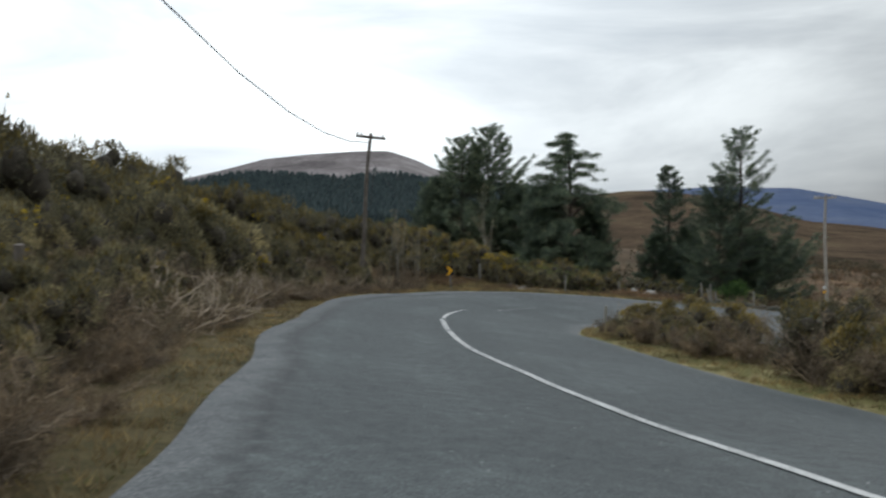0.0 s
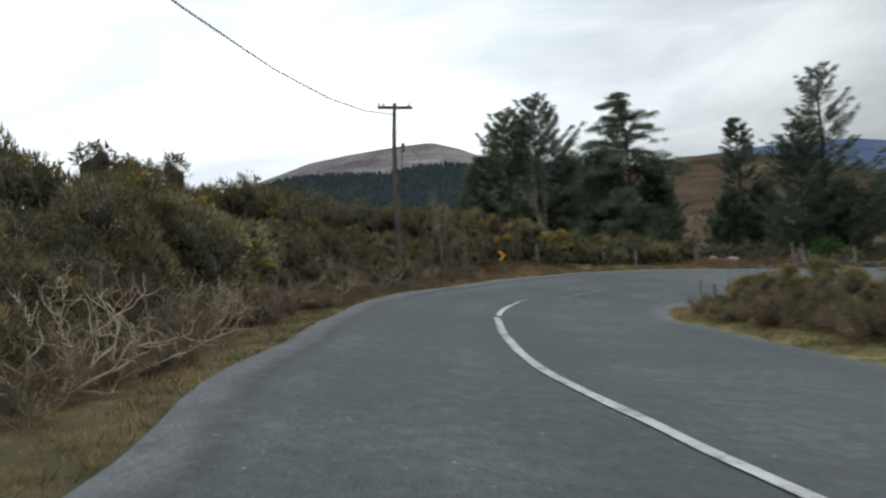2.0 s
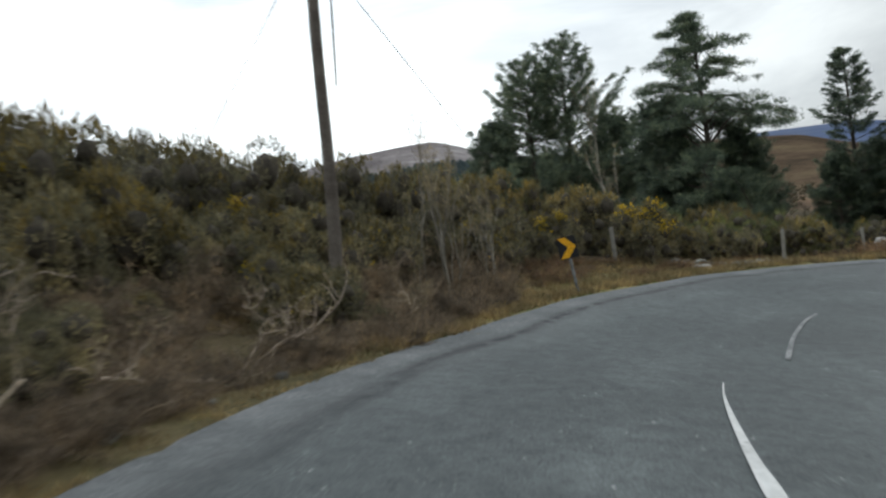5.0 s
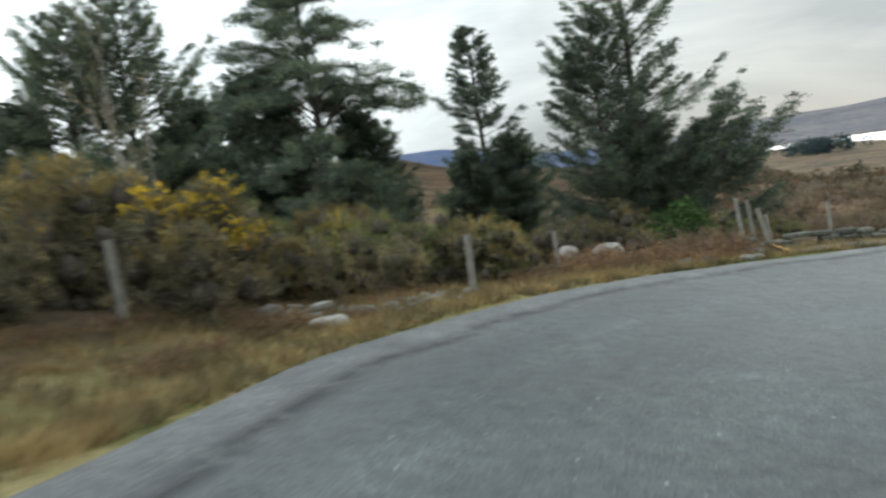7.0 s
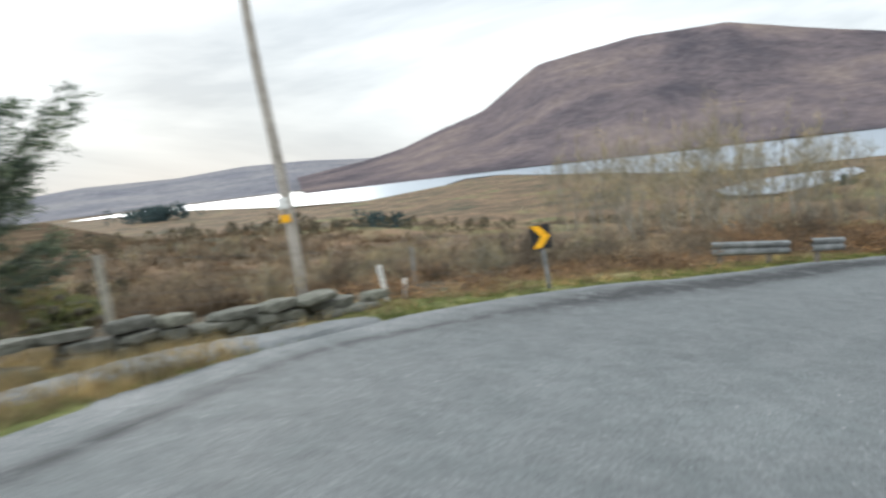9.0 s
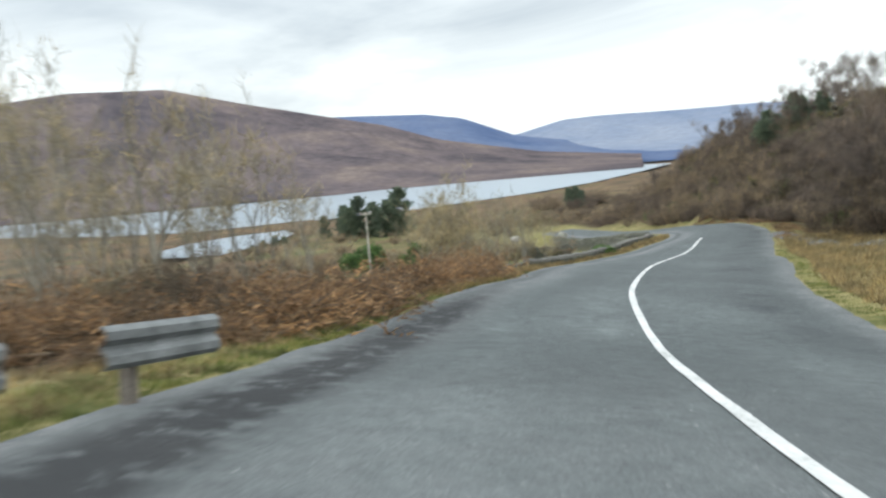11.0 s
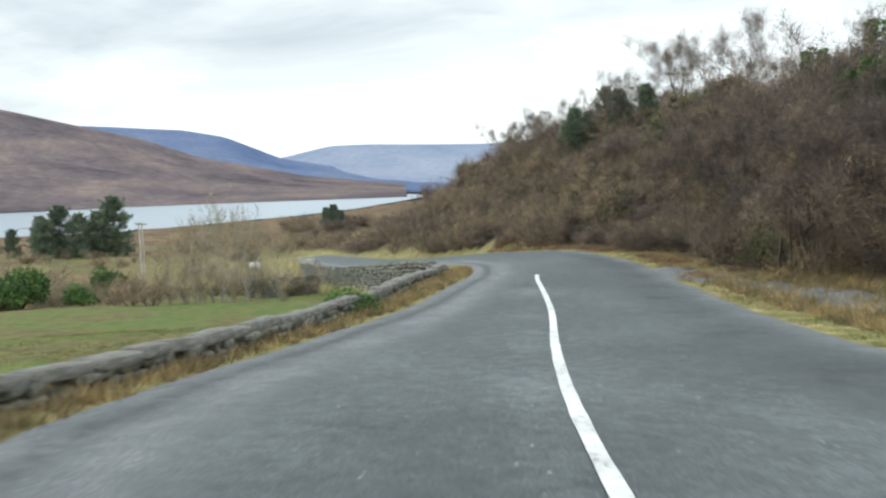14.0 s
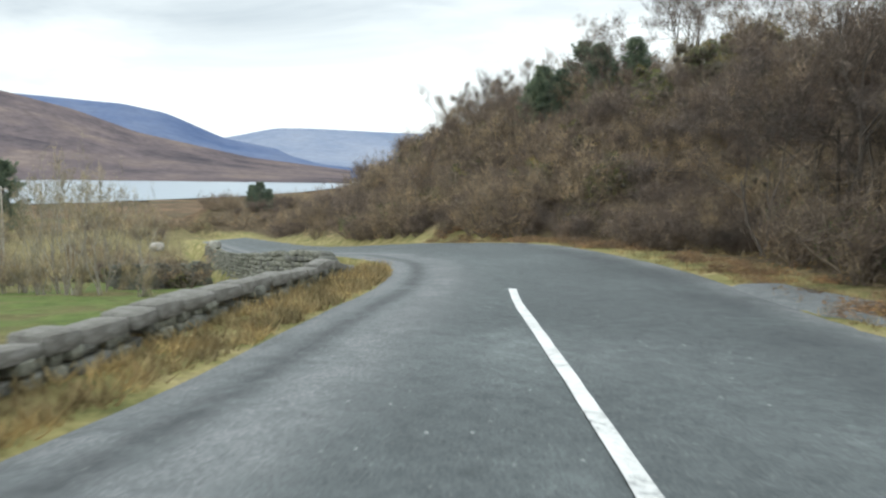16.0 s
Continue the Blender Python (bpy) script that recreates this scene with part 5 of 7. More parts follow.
# the tongue of rough ground between the two legs of the road
def tongue_plants():
    for s, e, size, kind in ((49, 1.2, 0.28, 0), (47, 1.5, 0.36, 4), (45, 2.2, 0.5, 4), (43, 2.0, 0.5, 0), (41, 1.1, 0.5, 2), (39, 1.4, 0.85, 4), (36.6, 1.3, 0.6, 0), (35, 1.7, 0.9, 4), (31, 1.7, 1.05, 0), (29, 1.6, 0.9, 4),
                              (27, 1.8, 1.0, 2), (25, 1.7, 0.9, 0), (23, 2.0, 1.1, 4), (44, 2.6, 0.7, 2), (40, 2.8, 0.8, 4), (30, 3.4, 1.2, 2), (27, 3.6, 1.2, 0), (24, 3.8, 1.2, 4), (21, 2.6, 1.1, 0), (18, 2.2, 1.1, 4)):
        x, y = spot(s, e)
        set_plant(gorse, kind, x, y, 1.25 * size, RNG.uniform(0.9, 1.2))
    for s, e, size, kind in ((46, 0.9, 0.45, 3), (44, 1.1, 0.55, 0), (42, 1.4, 0.7, 1), (40, 0.9, 0.6, 3), (38, 1.0, 0.8, 1), (37.4, 1.6, 0.75, 0), (34.5, 1.0, 0.85, 3), (33.2, 1.5, 0.9, 0), (30, 1.0, 1.0, 1), (28, 1.2, 1.0, 3), (26, 2.4, 1.1, 0), (24, 1.2, 0.9, 3), (22, 1.4, 0.9, 1), (36, 2.2, 0.9, 1), (44.5, 1.6, 0.5, 0)):
        x, y = spot(s, e)
        set_plant(dead, kind, x, y, 1.1 * size, 0.85)
    for s, e, size in ((38.6, 1.3, 0.75), (33.8, 1.4, 0.8)):
        x, y = spot(s, e)
        set_plant(skeleton, 1, x, y, size, 1.0)


tongue_plants()


def tongue_scrub():
    """Low brown scrub and gorse over the middle of the tongue."""
    for _ in range(170):
        x, y = RNG.uniform(9, 46), RNG.uniform(-20, 28)
        if not clear_of_road(x, y, 3.4):
            continue
        if RNG.rand() < 0.55:
            scrub_plant(x, y, RNG.uniform(0.5, 0.95), RNG.uniform(0.5, 0.8), RNG.choice([0, 1]))
        else:
            thicket_plant(x, y, RNG.uniform(0.5, 0.85), RNG.uniform(0.6, 0.9), 0.2)
    build_scrub("tongue_scrub", "low brown scrub between the two legs of road")
    build_thicket("gorse_thicket", "low gorse between the two legs of road")


tongue_scrub()


# behind the fence on the outside of the bend
def bend_plants():
    heights = (12.0, 10.5, 13.0, 7.0, 13.0)
    for x, y, kind, top in ((6.3, 68.6, 0, 10.0), (3.9, 68.4, 0, 9.0), (1.4, 70.0, 3, 5.2), (9.2, 68.5, 3, 4.6), (12.06, 58.6, 4, 8.5), (14.2, 59.6, 3, 2.2), (10.2, 60.4, 3, 4.4), (21.7, 63.06, 1, 6.4), (24.94, 55.2, 2, 8.7), (23.5, 56.0, 0, 5.0), (26.2, 57.0, 3, 0.8),
                             (23.6, 63.2, 3, 0.8), (27.0, 57.4, 3, 0.6), (20.4, 62.6, 3, 0.2), (13.2, 56.4, 3, 0.0)):
        set_plant(conifers, kind, x, y, (top - gz(x, y)) / heights[kind], 1.0, tilt=0.01)
    for _ in range(90):
        x, y = RNG.uniform(-8, 30), RNG.uniform(46, 62)
        if x > 8 and y < 48.5:
            continue
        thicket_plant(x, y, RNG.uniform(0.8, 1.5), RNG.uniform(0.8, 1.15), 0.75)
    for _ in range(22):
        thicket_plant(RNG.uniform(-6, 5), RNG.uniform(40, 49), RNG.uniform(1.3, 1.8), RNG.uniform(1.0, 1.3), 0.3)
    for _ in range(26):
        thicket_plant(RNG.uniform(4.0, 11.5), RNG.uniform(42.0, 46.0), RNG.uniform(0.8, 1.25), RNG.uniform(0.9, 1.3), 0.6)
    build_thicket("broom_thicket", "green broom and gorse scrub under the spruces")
    for x, y, size in ((17.5, 47.5, 0.9), (20.0, 47.5, 0.8), (22.6, 48.4, 0.9), (25.5, 51.0, 1.0), (26.8, 53.0, 1.1)):
        set_plant(bramble, 1, x, y, size, 0.9)
    set_plant(evergreens, 0, 22.9, 51.5, 1.5, 1.0)
    set_plant(windswept, 0, 25.8, 53.2, 1.25, 1.0, -14)
    set_plant(gorse, 3, 4.2, 38.9, 1.35, 1.1, 60)
    set_plant(gorse, 3, -0.1, 43.2, 1.7, 1.25)
    set_plant(gorse, 3, -5.4, 27.6, 1.4, 1.0)
    set_plant(birches, 5, 4.4, 42.4, 0.95, 1.15, 40)
    for s, e, size in ((51.0, 2.0, 0.5), (51.6, 2.5, 0.42), (52.4, 1.9, 0.36)):
        x, y = spot(s, -e)
        set_plant(birches, 0, x, y, size, 1.25)
    for s, e, size in ((50.6, 2.4, 0.52), (51.2, 2.0, 0.46), (52.6, 2.2, 0.42)):
        x, y = spot(s, -e)
        set_plant(birches, 5, x, y, size, 1.25)
    for _ in range(26):
        s, e = RNG.uniform(50, 61), RNG.uniform(1.2, 3.4)
        x, y = spot(s, -e)
        set_plant(bracken, RNG.randint(0, 3), x, y, RNG.uniform(0.3, 0.6), RNG.uniform(0.7, 1.2))
    for x, y, size in ((13.0, 42.4, 1.0), (14.0, 42.7, 0.95), (15.0, 42.6, 1.0), (15.9, 42.2, 1.1), (16.6, 42.4, 0.9), (12.2, 41.6, 0.8), (14.6, 41.8, 0.85), (16.9, 43.2, 0.8), (11.4, 42.2, 0.8), (13.6, 43.6, 0.9), (15.4, 41.5, 0.8), (13.4, 41.4, 0.8), (16.1, 41.6, 0.7), (12.6, 40.9, 0.6), (14.0, 40.9, 0.6), (10.6, 41.4, 0.7)):
        set_plant(bracken, RNG.randint(0, 3), x, y, size, RNG.uniform(0.8, 1.2))


bend_plants()


# the outside of the lower road
def lower_plants():
    for _ in range(64):
        s, e = RNG.uniform(74, 98), 1.3 + RNG.gamma(2.0, 2.2)
        x, y = spot(s, -e)
        kind = RNG.choice([0, 1, 2], p=[0.45, 0.3, 0.25])
        set_plant(bramble, kind, x, y, RNG.uniform(0.6, 1.15), RNG.uniform(0.6, 1.0))
    for _ in range(34):
        s, e = RNG.uniform(70, 104), RNG.uniform(0.9, 3.4)
        x, y = spot(s, -e)
        set_plant(bracken, RNG.randint(0, 3), x, y, RNG.uniform(0.5, 0.9), RNG.uniform(0.7, 1.2))
    for _ in range(92):
        s, e = RNG.uniform(88, 105), RNG.uniform(1.2, 6.6)
        x, y = spot(s, -e)
        set_plant(bracken, RNG.randint(0, 3), x, y, RNG.uniform(0.8, 1.3), RNG.uniform(1.1, 1.7))
    for _ in range(70):
        s, e = RNG.uniform(90, 104.5), RNG.uniform(0.8, 4.2)
        x, y = spot(s, -e)
        set_plant(bracken, RNG.randint(0, 3), x, y, RNG.uniform(0.9, 1.3), RNG.uniform(1.1, 1.6))
    for _ in range(16):
        s, e = RNG.uniform(88, 103), RNG.uniform(1.4, 5)
        x, y = spot(s, -e)
        set_plant(bramble, 0, x, y, RNG.uniform(0.6, 0.9), RNG.uniform(0.7, 1.0))
    for x, y, kind, size in ((42.4, 37.4, 0, 0.86), (44.6, 39.6, 0, 0.8), (42.6, 34.2, 0, 0.9), (46.4, 32.4, 1, 0.95), (47.2, 35.4, 0, 0.85), (41.0, 40.2, 1, 0.8), (50.0, 37.0, 1, 1.0), (40.4, 35.6, 1, 0.7), (44.4, 33.4, 1, 0.8),
                             (55.6, 24.0, 6, 0.95), (55.0, 24.9, 6, 0.85), (38.4, 37.8, 1, 0.6)):
        set_plant(birches, kind, x, y, size, 1.0)
    set_plant(willow, 0, 55.6, 24.0, 2.5, 1.25)
    for x, y, size in ((39.5, 38.8, 0.8), (41.6, 36.4, 0.9), (43.8, 36.0, 0.95), (45.6, 38.0, 0.9), (45.8, 34.6, 0.85), (48.6, 33.2, 0.9), (43.4, 41.6, 0.85), (47.5, 40.5, 0.9), (51.5, 34.5, 0.9), (52.5, 30.0, 0.8)):
        set_plant(birches, 3 if RNG.rand() < 0.2 else 1, x, y, size, 1.0)
    for _ in range(130):
        x, y = RNG.uniform(24, 84), RNG.uniform(43, 84)
        if y > 46 + 0.75 * (x - 24) + 18:
            continue
        scrub_plant(x, y, RNG.uniform(0.8, 1.5), RNG.uniform(0.6, 1.1), RNG.choice([0, 1, 2]))
    for _ in range(26):
        scrub_plant(RNG.uniform(64, 110), RNG.uniform(30, 50), RNG.uniform(0.9, 1.6), RNG.uniform(0.6, 1.0), RNG.choice([0, 1, 2]))
    # pale willows and the hedge across the foot of the field
    for x, y, size in ((100.4, 1.5, 1.3), (98.4, 0.4, 1.1), (102.6, 1.2, 1.25), (104.8, 1.8, 1.1), (96.6, -1.0, 0.9), (101.4, -0.8, 1.15), (106.6, 3.0, 0.9)):
        set_plant(birches, 1, x, y, size, 1.0)
    for x, y, size, tall in ((123.2, 10.3, 2.7, 1.0), (121.4, 12.2, 2.2, 0.9), (118.7, 6.5, 1.5, 0.95), (126.4, 2.3, 1.9, 1.35), (49.5, 26.2, 0.6, 0.6), (63.0, 12.9, 0.65, 0.6)):
        set_plant(evergreens, 0, x, y, size, tall)
    for x, y, size in ((107.2, 4.4, 2.3), (109.6, 5.0, 2.0), (113.0, 5.6, 1.9)):
        scrub_plant(x, y, size, 0.9, 1)
    for x, y, size, tall in ((99.0, 1.5, 1.7, 1.2), (102.4, 2.0, 1.6, 1.2), (95.6, -0.6, 1.4, 1.1), (105.2, 2.2, 1.7, 1.2), (103.4, -2.2, 1.8, 1.3)):
        scrub_plant(x, y, size, tall, 2)
    for _ in range(90):
        f = RNG.uniform(0, 1)
        x, y = 96 + 46 * f + RNG.normal() * 2.0, -4 + 22 * f + 3.5 * abs(RNG.normal())
        if x > 106:
            scrub_plant(x + 12, y - 1, RNG.uniform(1.3, 2.2), RNG.uniform(0.8, 1.2), RNG.choice([0, 1, 2, 2, 2]))
    for _ in range(150):
        x, y = RNG.uniform(118, 200), RNG.uniform(-18, 52)
        s, lat = nearest_road(np.array([x]), np.array([y]))
        if abs(lat[0]) > 6:
            scrub_plant(x, y, RNG.uniform(1.3, 2.4), RNG.uniform(0.6, 1.0), RNG.choice([0, 1, 2, 2]))
    for _ in range(130):
        x, y = spot(RNG.uniform(142, 206), 1.5 + 14 * RNG.uniform(0, 1) ** 1.3)
        scrub_plant(x, y, RNG.uniform(1.1, 2.2), RNG.uniform(0.8, 1.2), RNG.choice([0, 1, 3, 3]))
    for _ in range(120):
        x, y = spot(RNG.uniform(158, 212), 3 + 15 * RNG.uniform(0, 1))
        scrub_plant(x, y, RNG.uniform(1.6, 2.8), RNG.uniform(0.9, 1.2), RNG.choice([0, 1, 3, 3]))
    for _ in range(90):
        x, y = RNG.uniform(140, 190), RNG.uniform(-75, -24)
        s, lat = nearest_road(np.array([x]), np.array([y]))
        if abs(lat[0]) > 6:
            scrub_plant(x, y, RNG.uniform(1.6, 3.0), RNG.uniform(0.7, 1.0), RNG.choice([0, 1, 3]))
    build_scrub("moor_scrub", "brown leafless scrub and pale willows on the moor")
    for x, y, top in ((189.6, -14.3, -5.9), (192.6, -12.6, -8.4), (200.7, -7.6, -7.3), (196.4, -10.0, -8.8), (204.4, -5.6, -9.2), (198.0, -4.8, -9.6), (191.0, -10.6, -10.4), (208.5, -1.5, -11.5),
                      (236.1, 6.4, -16.4), (231, 10.5, -17.0), (241, 3.4, -17.2), (226, 13.5, -17.6), (173, -48, -9.0), (176, -51, -10.2), (178, -49, -9.6)):
        set_plant(conifers, 3, x, y, (top - gz(x, y)) / 7.4, 1.0)


lower_plants()


# the wooded slope above the lower road
def wood_plants():
    for _ in range(150):
        s = RNG.uniform(109, 136)
        e = 3.2 + max(0, 126 - s) * 0.42 + 24 * RNG.uniform(0, 1) ** 1.3
        x, y = spot(s, e)
        if not clear_of_road(x, y, 2.6):
            continue
        set_plant(birches, RNG.choice([2, 4, 3]), x, y, RNG.uniform(0.6, 1.0), RNG.uniform(0.8, 1.1))
    for _ in range(110):
        s = RNG.uniform(108, 154)
        e = RNG.uniform(2.2, 12) + max(0, 128 - s) * 0.42
        x, y = spot(s, e)
        if not clear_of_road(x, y, 1.6):
            continue
        scrub_plant(x, y, RNG.uniform(0.9, 1.7), RNG.uniform(0.7, 1.1), RNG.choice([1, 3, 3]))
    for _ in range(70):
        s = RNG.uniform(116, 150)
        e = RNG.uniform(3, 20) + max(0, 126 - s) * 0.4
        x, y = spot(s, e)
        if clear_of_road(x, y, 2.4):
            scrub_plant(x, y, RNG.uniform(0.9, 1.7), RNG.uniform(0.7, 1.2), RNG.choice([0, 1, 3]))
    for _ in range(45):
        s = RNG.uniform(112, 150)
        e = RNG.uniform(6, 26) + max(0, 126 - s) * 0.4
        x, y = spot(s, e)
        if clear_of_road(x, y, 4.0):
            thicket_plant(x, y, RNG.uniform(0.9, 1.6), RNG.uniform(0.9, 1.4))
    for _ in range(520):
        x, y = RNG.uniform(76, 126), RNG.uniform(-50, -5)
        if not clear_of_road(x, y, 3.0):
            continue
        if RNG.rand() < 0.62:
            thicket_plant(x, y, RNG.uniform(0.7, 1.5), RNG.uniform(0.75, 1.05), 0.5)
        else:
            scrub_plant(x, y, RNG.uniform(1.1, 2.0), RNG.uniform(0.7, 1.1), RNG.choice([1, 3, 3]))
    for _ in range(120):
        s = RNG.uniform(134, 160)
        x, y = spot(s, 1.6 + 9.0 * RNG.uniform(0, 1) ** 1.3)
        if clear_of_road(x, y, 1.5):
            scrub_plant(x, y, RNG.uniform(0.8, 1.3), RNG.uniform(0.7, 1.05), 3)
    build_scrub("hill_scrub", "brown winter scrub under the trees of the slope")
    build_thicket("gorse_thicket", "gorse and scrub on the wooded slope")
    for _ in range(90):
        x, y = RNG.uniform(72, 116), RNG.uniform(-62, -18)
        if math.degrees(math.atan2(x - 57, 11 - y)) > 51:
            continue
        set_plant(birches, RNG.choice([2, 3]), x, y, RNG.uniform(0.5, 0.85), 1.0)
    for s, e, size in ((128, 8, 1.0), (131, 9.5, 0.9), (124, 12, 1.05), (127, 14, 1.0), (133, 12, 0.8), (121, 15, 1.0), (117, 10, 0.9), (115, 12.5, 1.0), (112, 13, 1.0), (119, 12, 0.9), (113.5, 16, 1.2), (116, 8.0, 1.1), (119, 8.5, 1.15), (122, 7.5, 1.0), (113, 10, 1.2), (110, 12, 1.2), (125, 9.5, 1.1)):
        x, y = spot(s, e)
        set_plant(ivies, 0, x, y, size, 1.0)
    for s, e, size in ((132, 4.2, 0.9), (126, 6.6, 0.9), (136, 6.5, 0.8), (118, 9.0, 0.9), (129.5, 3.4, 0.8), (123, 9.0, 1.0)):
        x, y = spot(s, e)
        set_plant(evergreens, 0, x, y, size, 1.0)
    for x, y, size in ((90.3, -22.0, 0.5), (88.6, -22.6, 0.44), (91.4, -24.0, 0.52), (87.0, -24.4, 0.46), (89.6, -25.6, 0.55), (85.2, -25.0, 0.44)):
        set_plant(conifers, 3, x, y, size, 1.0)
    for x, y, size in ((96.0, -23.6, 0.60), (97.4, -25.4, 0.56), (94.8, -24.8, 0.54), (98.8, -24.0, 0.48), (95.6, -26.4, 0.58)):
        set_plant(birches, 4, x, y, size, 1.0)
    for x, y, size in ((97, -19.5, 0.9), (99, -21.5, 1.0), (95, -21.0, 0.9), (101.5, -20.0, 0.8), (93, -24.0, 1.0), (96, -25.5, 1.1), (91.5, -20.0, 0.8), (98.5, -17.5, 0.7), (104, -18.5, 0.8), (107, -20.5, 0.9), (94, -17.0, 0.7)):
        set_plant(evergreens, 0, x, y, size * 1.1, 0.8)
    for _ in range(54):
        s = RNG.uniform(125, 137)
        x, y = spot(s, RNG.uniform(9, 30))
        set_plant(birches, RNG.choice([2, 4, 4, 3]), x, y, RNG.uniform(0.55, 0.85), RNG.uniform(0.85, 1.1))
    for x, y, size in ((63.1, -8.3, 1.0), (61.2, -6.6, 1.05), (64.6, -9.0, 0.95), (60.0, -5.4, 0.9), (66.2, -13.0, 1.15), (63.5, -12.0, 1.2)):
        set_plant(ivies, 0, x, y, size, 1.0)
    for _ in range(60):
        s = RNG.uniform(126, 152)
        x, y = spot(s, RNG.uniform(0.4, 2.0))
        set_plant(bracken, RNG.randint(0, 3), x, y, RNG.uniform(0.35, 0.65), RNG.uniform(0.6, 1.0))
    for s, e, size in ((104, 4.6, 0.7), (109, 5.4, 0.6), (100, 6.2, 0.7), (113, 6.6, 0.7), (97, 4.4, 0.55)):
        x, y = spot(s, e)
        set_plant(gorse, 4, x, y, size, 0.8)


wood_plants()


# ---------------------------------------------------------------- grass
def grass_stuff(name, mat, label, rows, seed):
    """Tufts of blades over stretches: rows of (s0, s1, side, e0, e1, tufts, blade length)."""
    rng = np.random.RandomState(seed)
    bases, ways, lens = [], [], []
    for s0, s1, side, e0, e1, tufts, ln in rows:
        s, e = rng.uniform(s0, s1, tufts), e0 + (e1 - e0) * rng.uniform(0, 1, tufts) ** 1.4
        edge = -np.interp(s, LEFT_W[:, 0], LEFT_W[:, 1]) if side < 0 else np.interp(s, RIGHT_W[:, 0], RIGHT_W[:, 1])
        p = road_point(s, edge + side * e)
        k = 12
        xy = np.repeat(p[:, :2], k, 0) + rng.normal(size=(tufts * k, 2)) * 0.07
        bases.append(xy)
        ways.append(unit(np.concatenate([rng.normal(size=(tufts * k, 2)) * 0.55 + np.repeat(rng.normal(size=(tufts, 2)) * 0.3, k, 0), np.ones((tufts * k, 1))], 1)))
        lens.append(np.repeat(rng.uniform(0.5, 1.3, tufts), k) * rng.uniform(0.5, 1.2, tufts * k) * ln)
    xy, way, ln = np.concatenate(bases), np.concatenate(ways), np.concatenate(lens)
    s, lat = nearest_road(xy[:, 0], xy[:, 1])
    ok = (lat < -np.interp(s, LEFT_W[:, 0], LEFT_W[:, 1]) - 0.02) | (lat > np.interp(s, RIGHT_W[:, 0], RIGHT_W[:, 1]) + 0.02)
    xy, way, ln = xy[ok], way[ok], ln[ok]
    z = ground_z(xy[:, 0], xy[:, 1])
    v, f = blades(rng, np.concatenate([xy, z[:, None] - 0.02], 1), way, ln * 0.72, 0.010 + ln * 0.03)
    put(name, tri_mesh(name, v, f, mat), label=label, category="grass", kind="stuff")


def heath_stuff():
    """Low rusty tufts scattered over the moor below the road."""
    rng = np.random.RandomState(44)
    n = 13000
    r = 8 + 290 * rng.uniform(0, 1, n) ** 1.7
    a = rng.uniform(-1.0, 1.15, n)
    x, y = 22 + r * np.cos(a), 38 + r * np.sin(a)
    s, lat = nearest_road(x, y)
    ok = (lat < -np.interp(s, LEFT_W[:, 0], LEFT_W[:, 1]) - 2.5) & (s < 102) & (x < 300)
    x, y, r = x[ok], y[ok], r[ok]
    k = 9
    big = np.repeat(0.35 + r * 0.006, k)
    px, py = np.repeat(x, k) + rng.normal(size=len(x) * k) * big * 0.5, np.repeat(y, k) + rng.normal(size=len(x) * k) * big * 0.5
    w = unit(np.stack([rng.normal(size=len(px)) * 0.7, rng.normal(size=len(px)) * 0.7, np.ones(len(px))], -1))
    v, f = blades(rng, np.stack([px, py, ground_z(px, py) - 0.03], -1), w, big * rng.uniform(0.5, 1.3, len(px)), big * rng.uniform(0.10, 0.22, len(px)))
    put("heath_tufts", tri_mesh("heath_tufts", v, f, M_HEATH), label="rusty brown heath tufts over the moor", category="heath", kind="stuff")


M_HEATH = leafy("heath_tuft", (0.060, 0.046, 0.030), (0.115, 0.075, 0.048), (0.166, 0.121, 0.072), 0.0)
heath_stuff()
grass_stuff("dry_grass", M_GRASS_DRY, "straw-coloured dead grass along the verges",
            [(6, 50, -1, 0.05, 1.6, 1500, 0.16), (46, 70, -1, 0.1, 3.2, 4200, 0.27), (70, 104, -1, 0.3, 2.4, 1000, 0.24), (96, 134, -1, 0.1, 1.4, 2600, 0.28), (97, 133, -1, 1.2, 3.0, 2200, 0.4), (14, 50, 1, 0.1, 2.2, 1500, 0.2),
             (86, 126, 1, 0.6, 8, 7000, 0.34), (118, 150, 1, 0.2, 2.0, 700, 0.18), (122, 152, 1, 3, 26, 3000, 0.36), (60, 68, -1, 1.0, 4.5, 500, 0.26)], 5)
grass_stuff("green_grass", M_GRASS_GREEN, "short green grass on the verges and field edge",
            [(6, 50, -1, 0.0, 1.2, 260, 0.08), (46, 66, -1, 0.0, 1.2, 700, 0.10), (64, 78, -1, 0.0, 1.3, 2600, 0.08), (78, 106, -1, 0.0, 1.2, 2600, 0.13), (88, 118, 1, 0.0, 2.6, 2400, 0.10), (98, 132, -1, 2.2, 16, 7000, 0.14), (14, 50, 1, 0.0, 1.2, 500, 0.1)], 6)


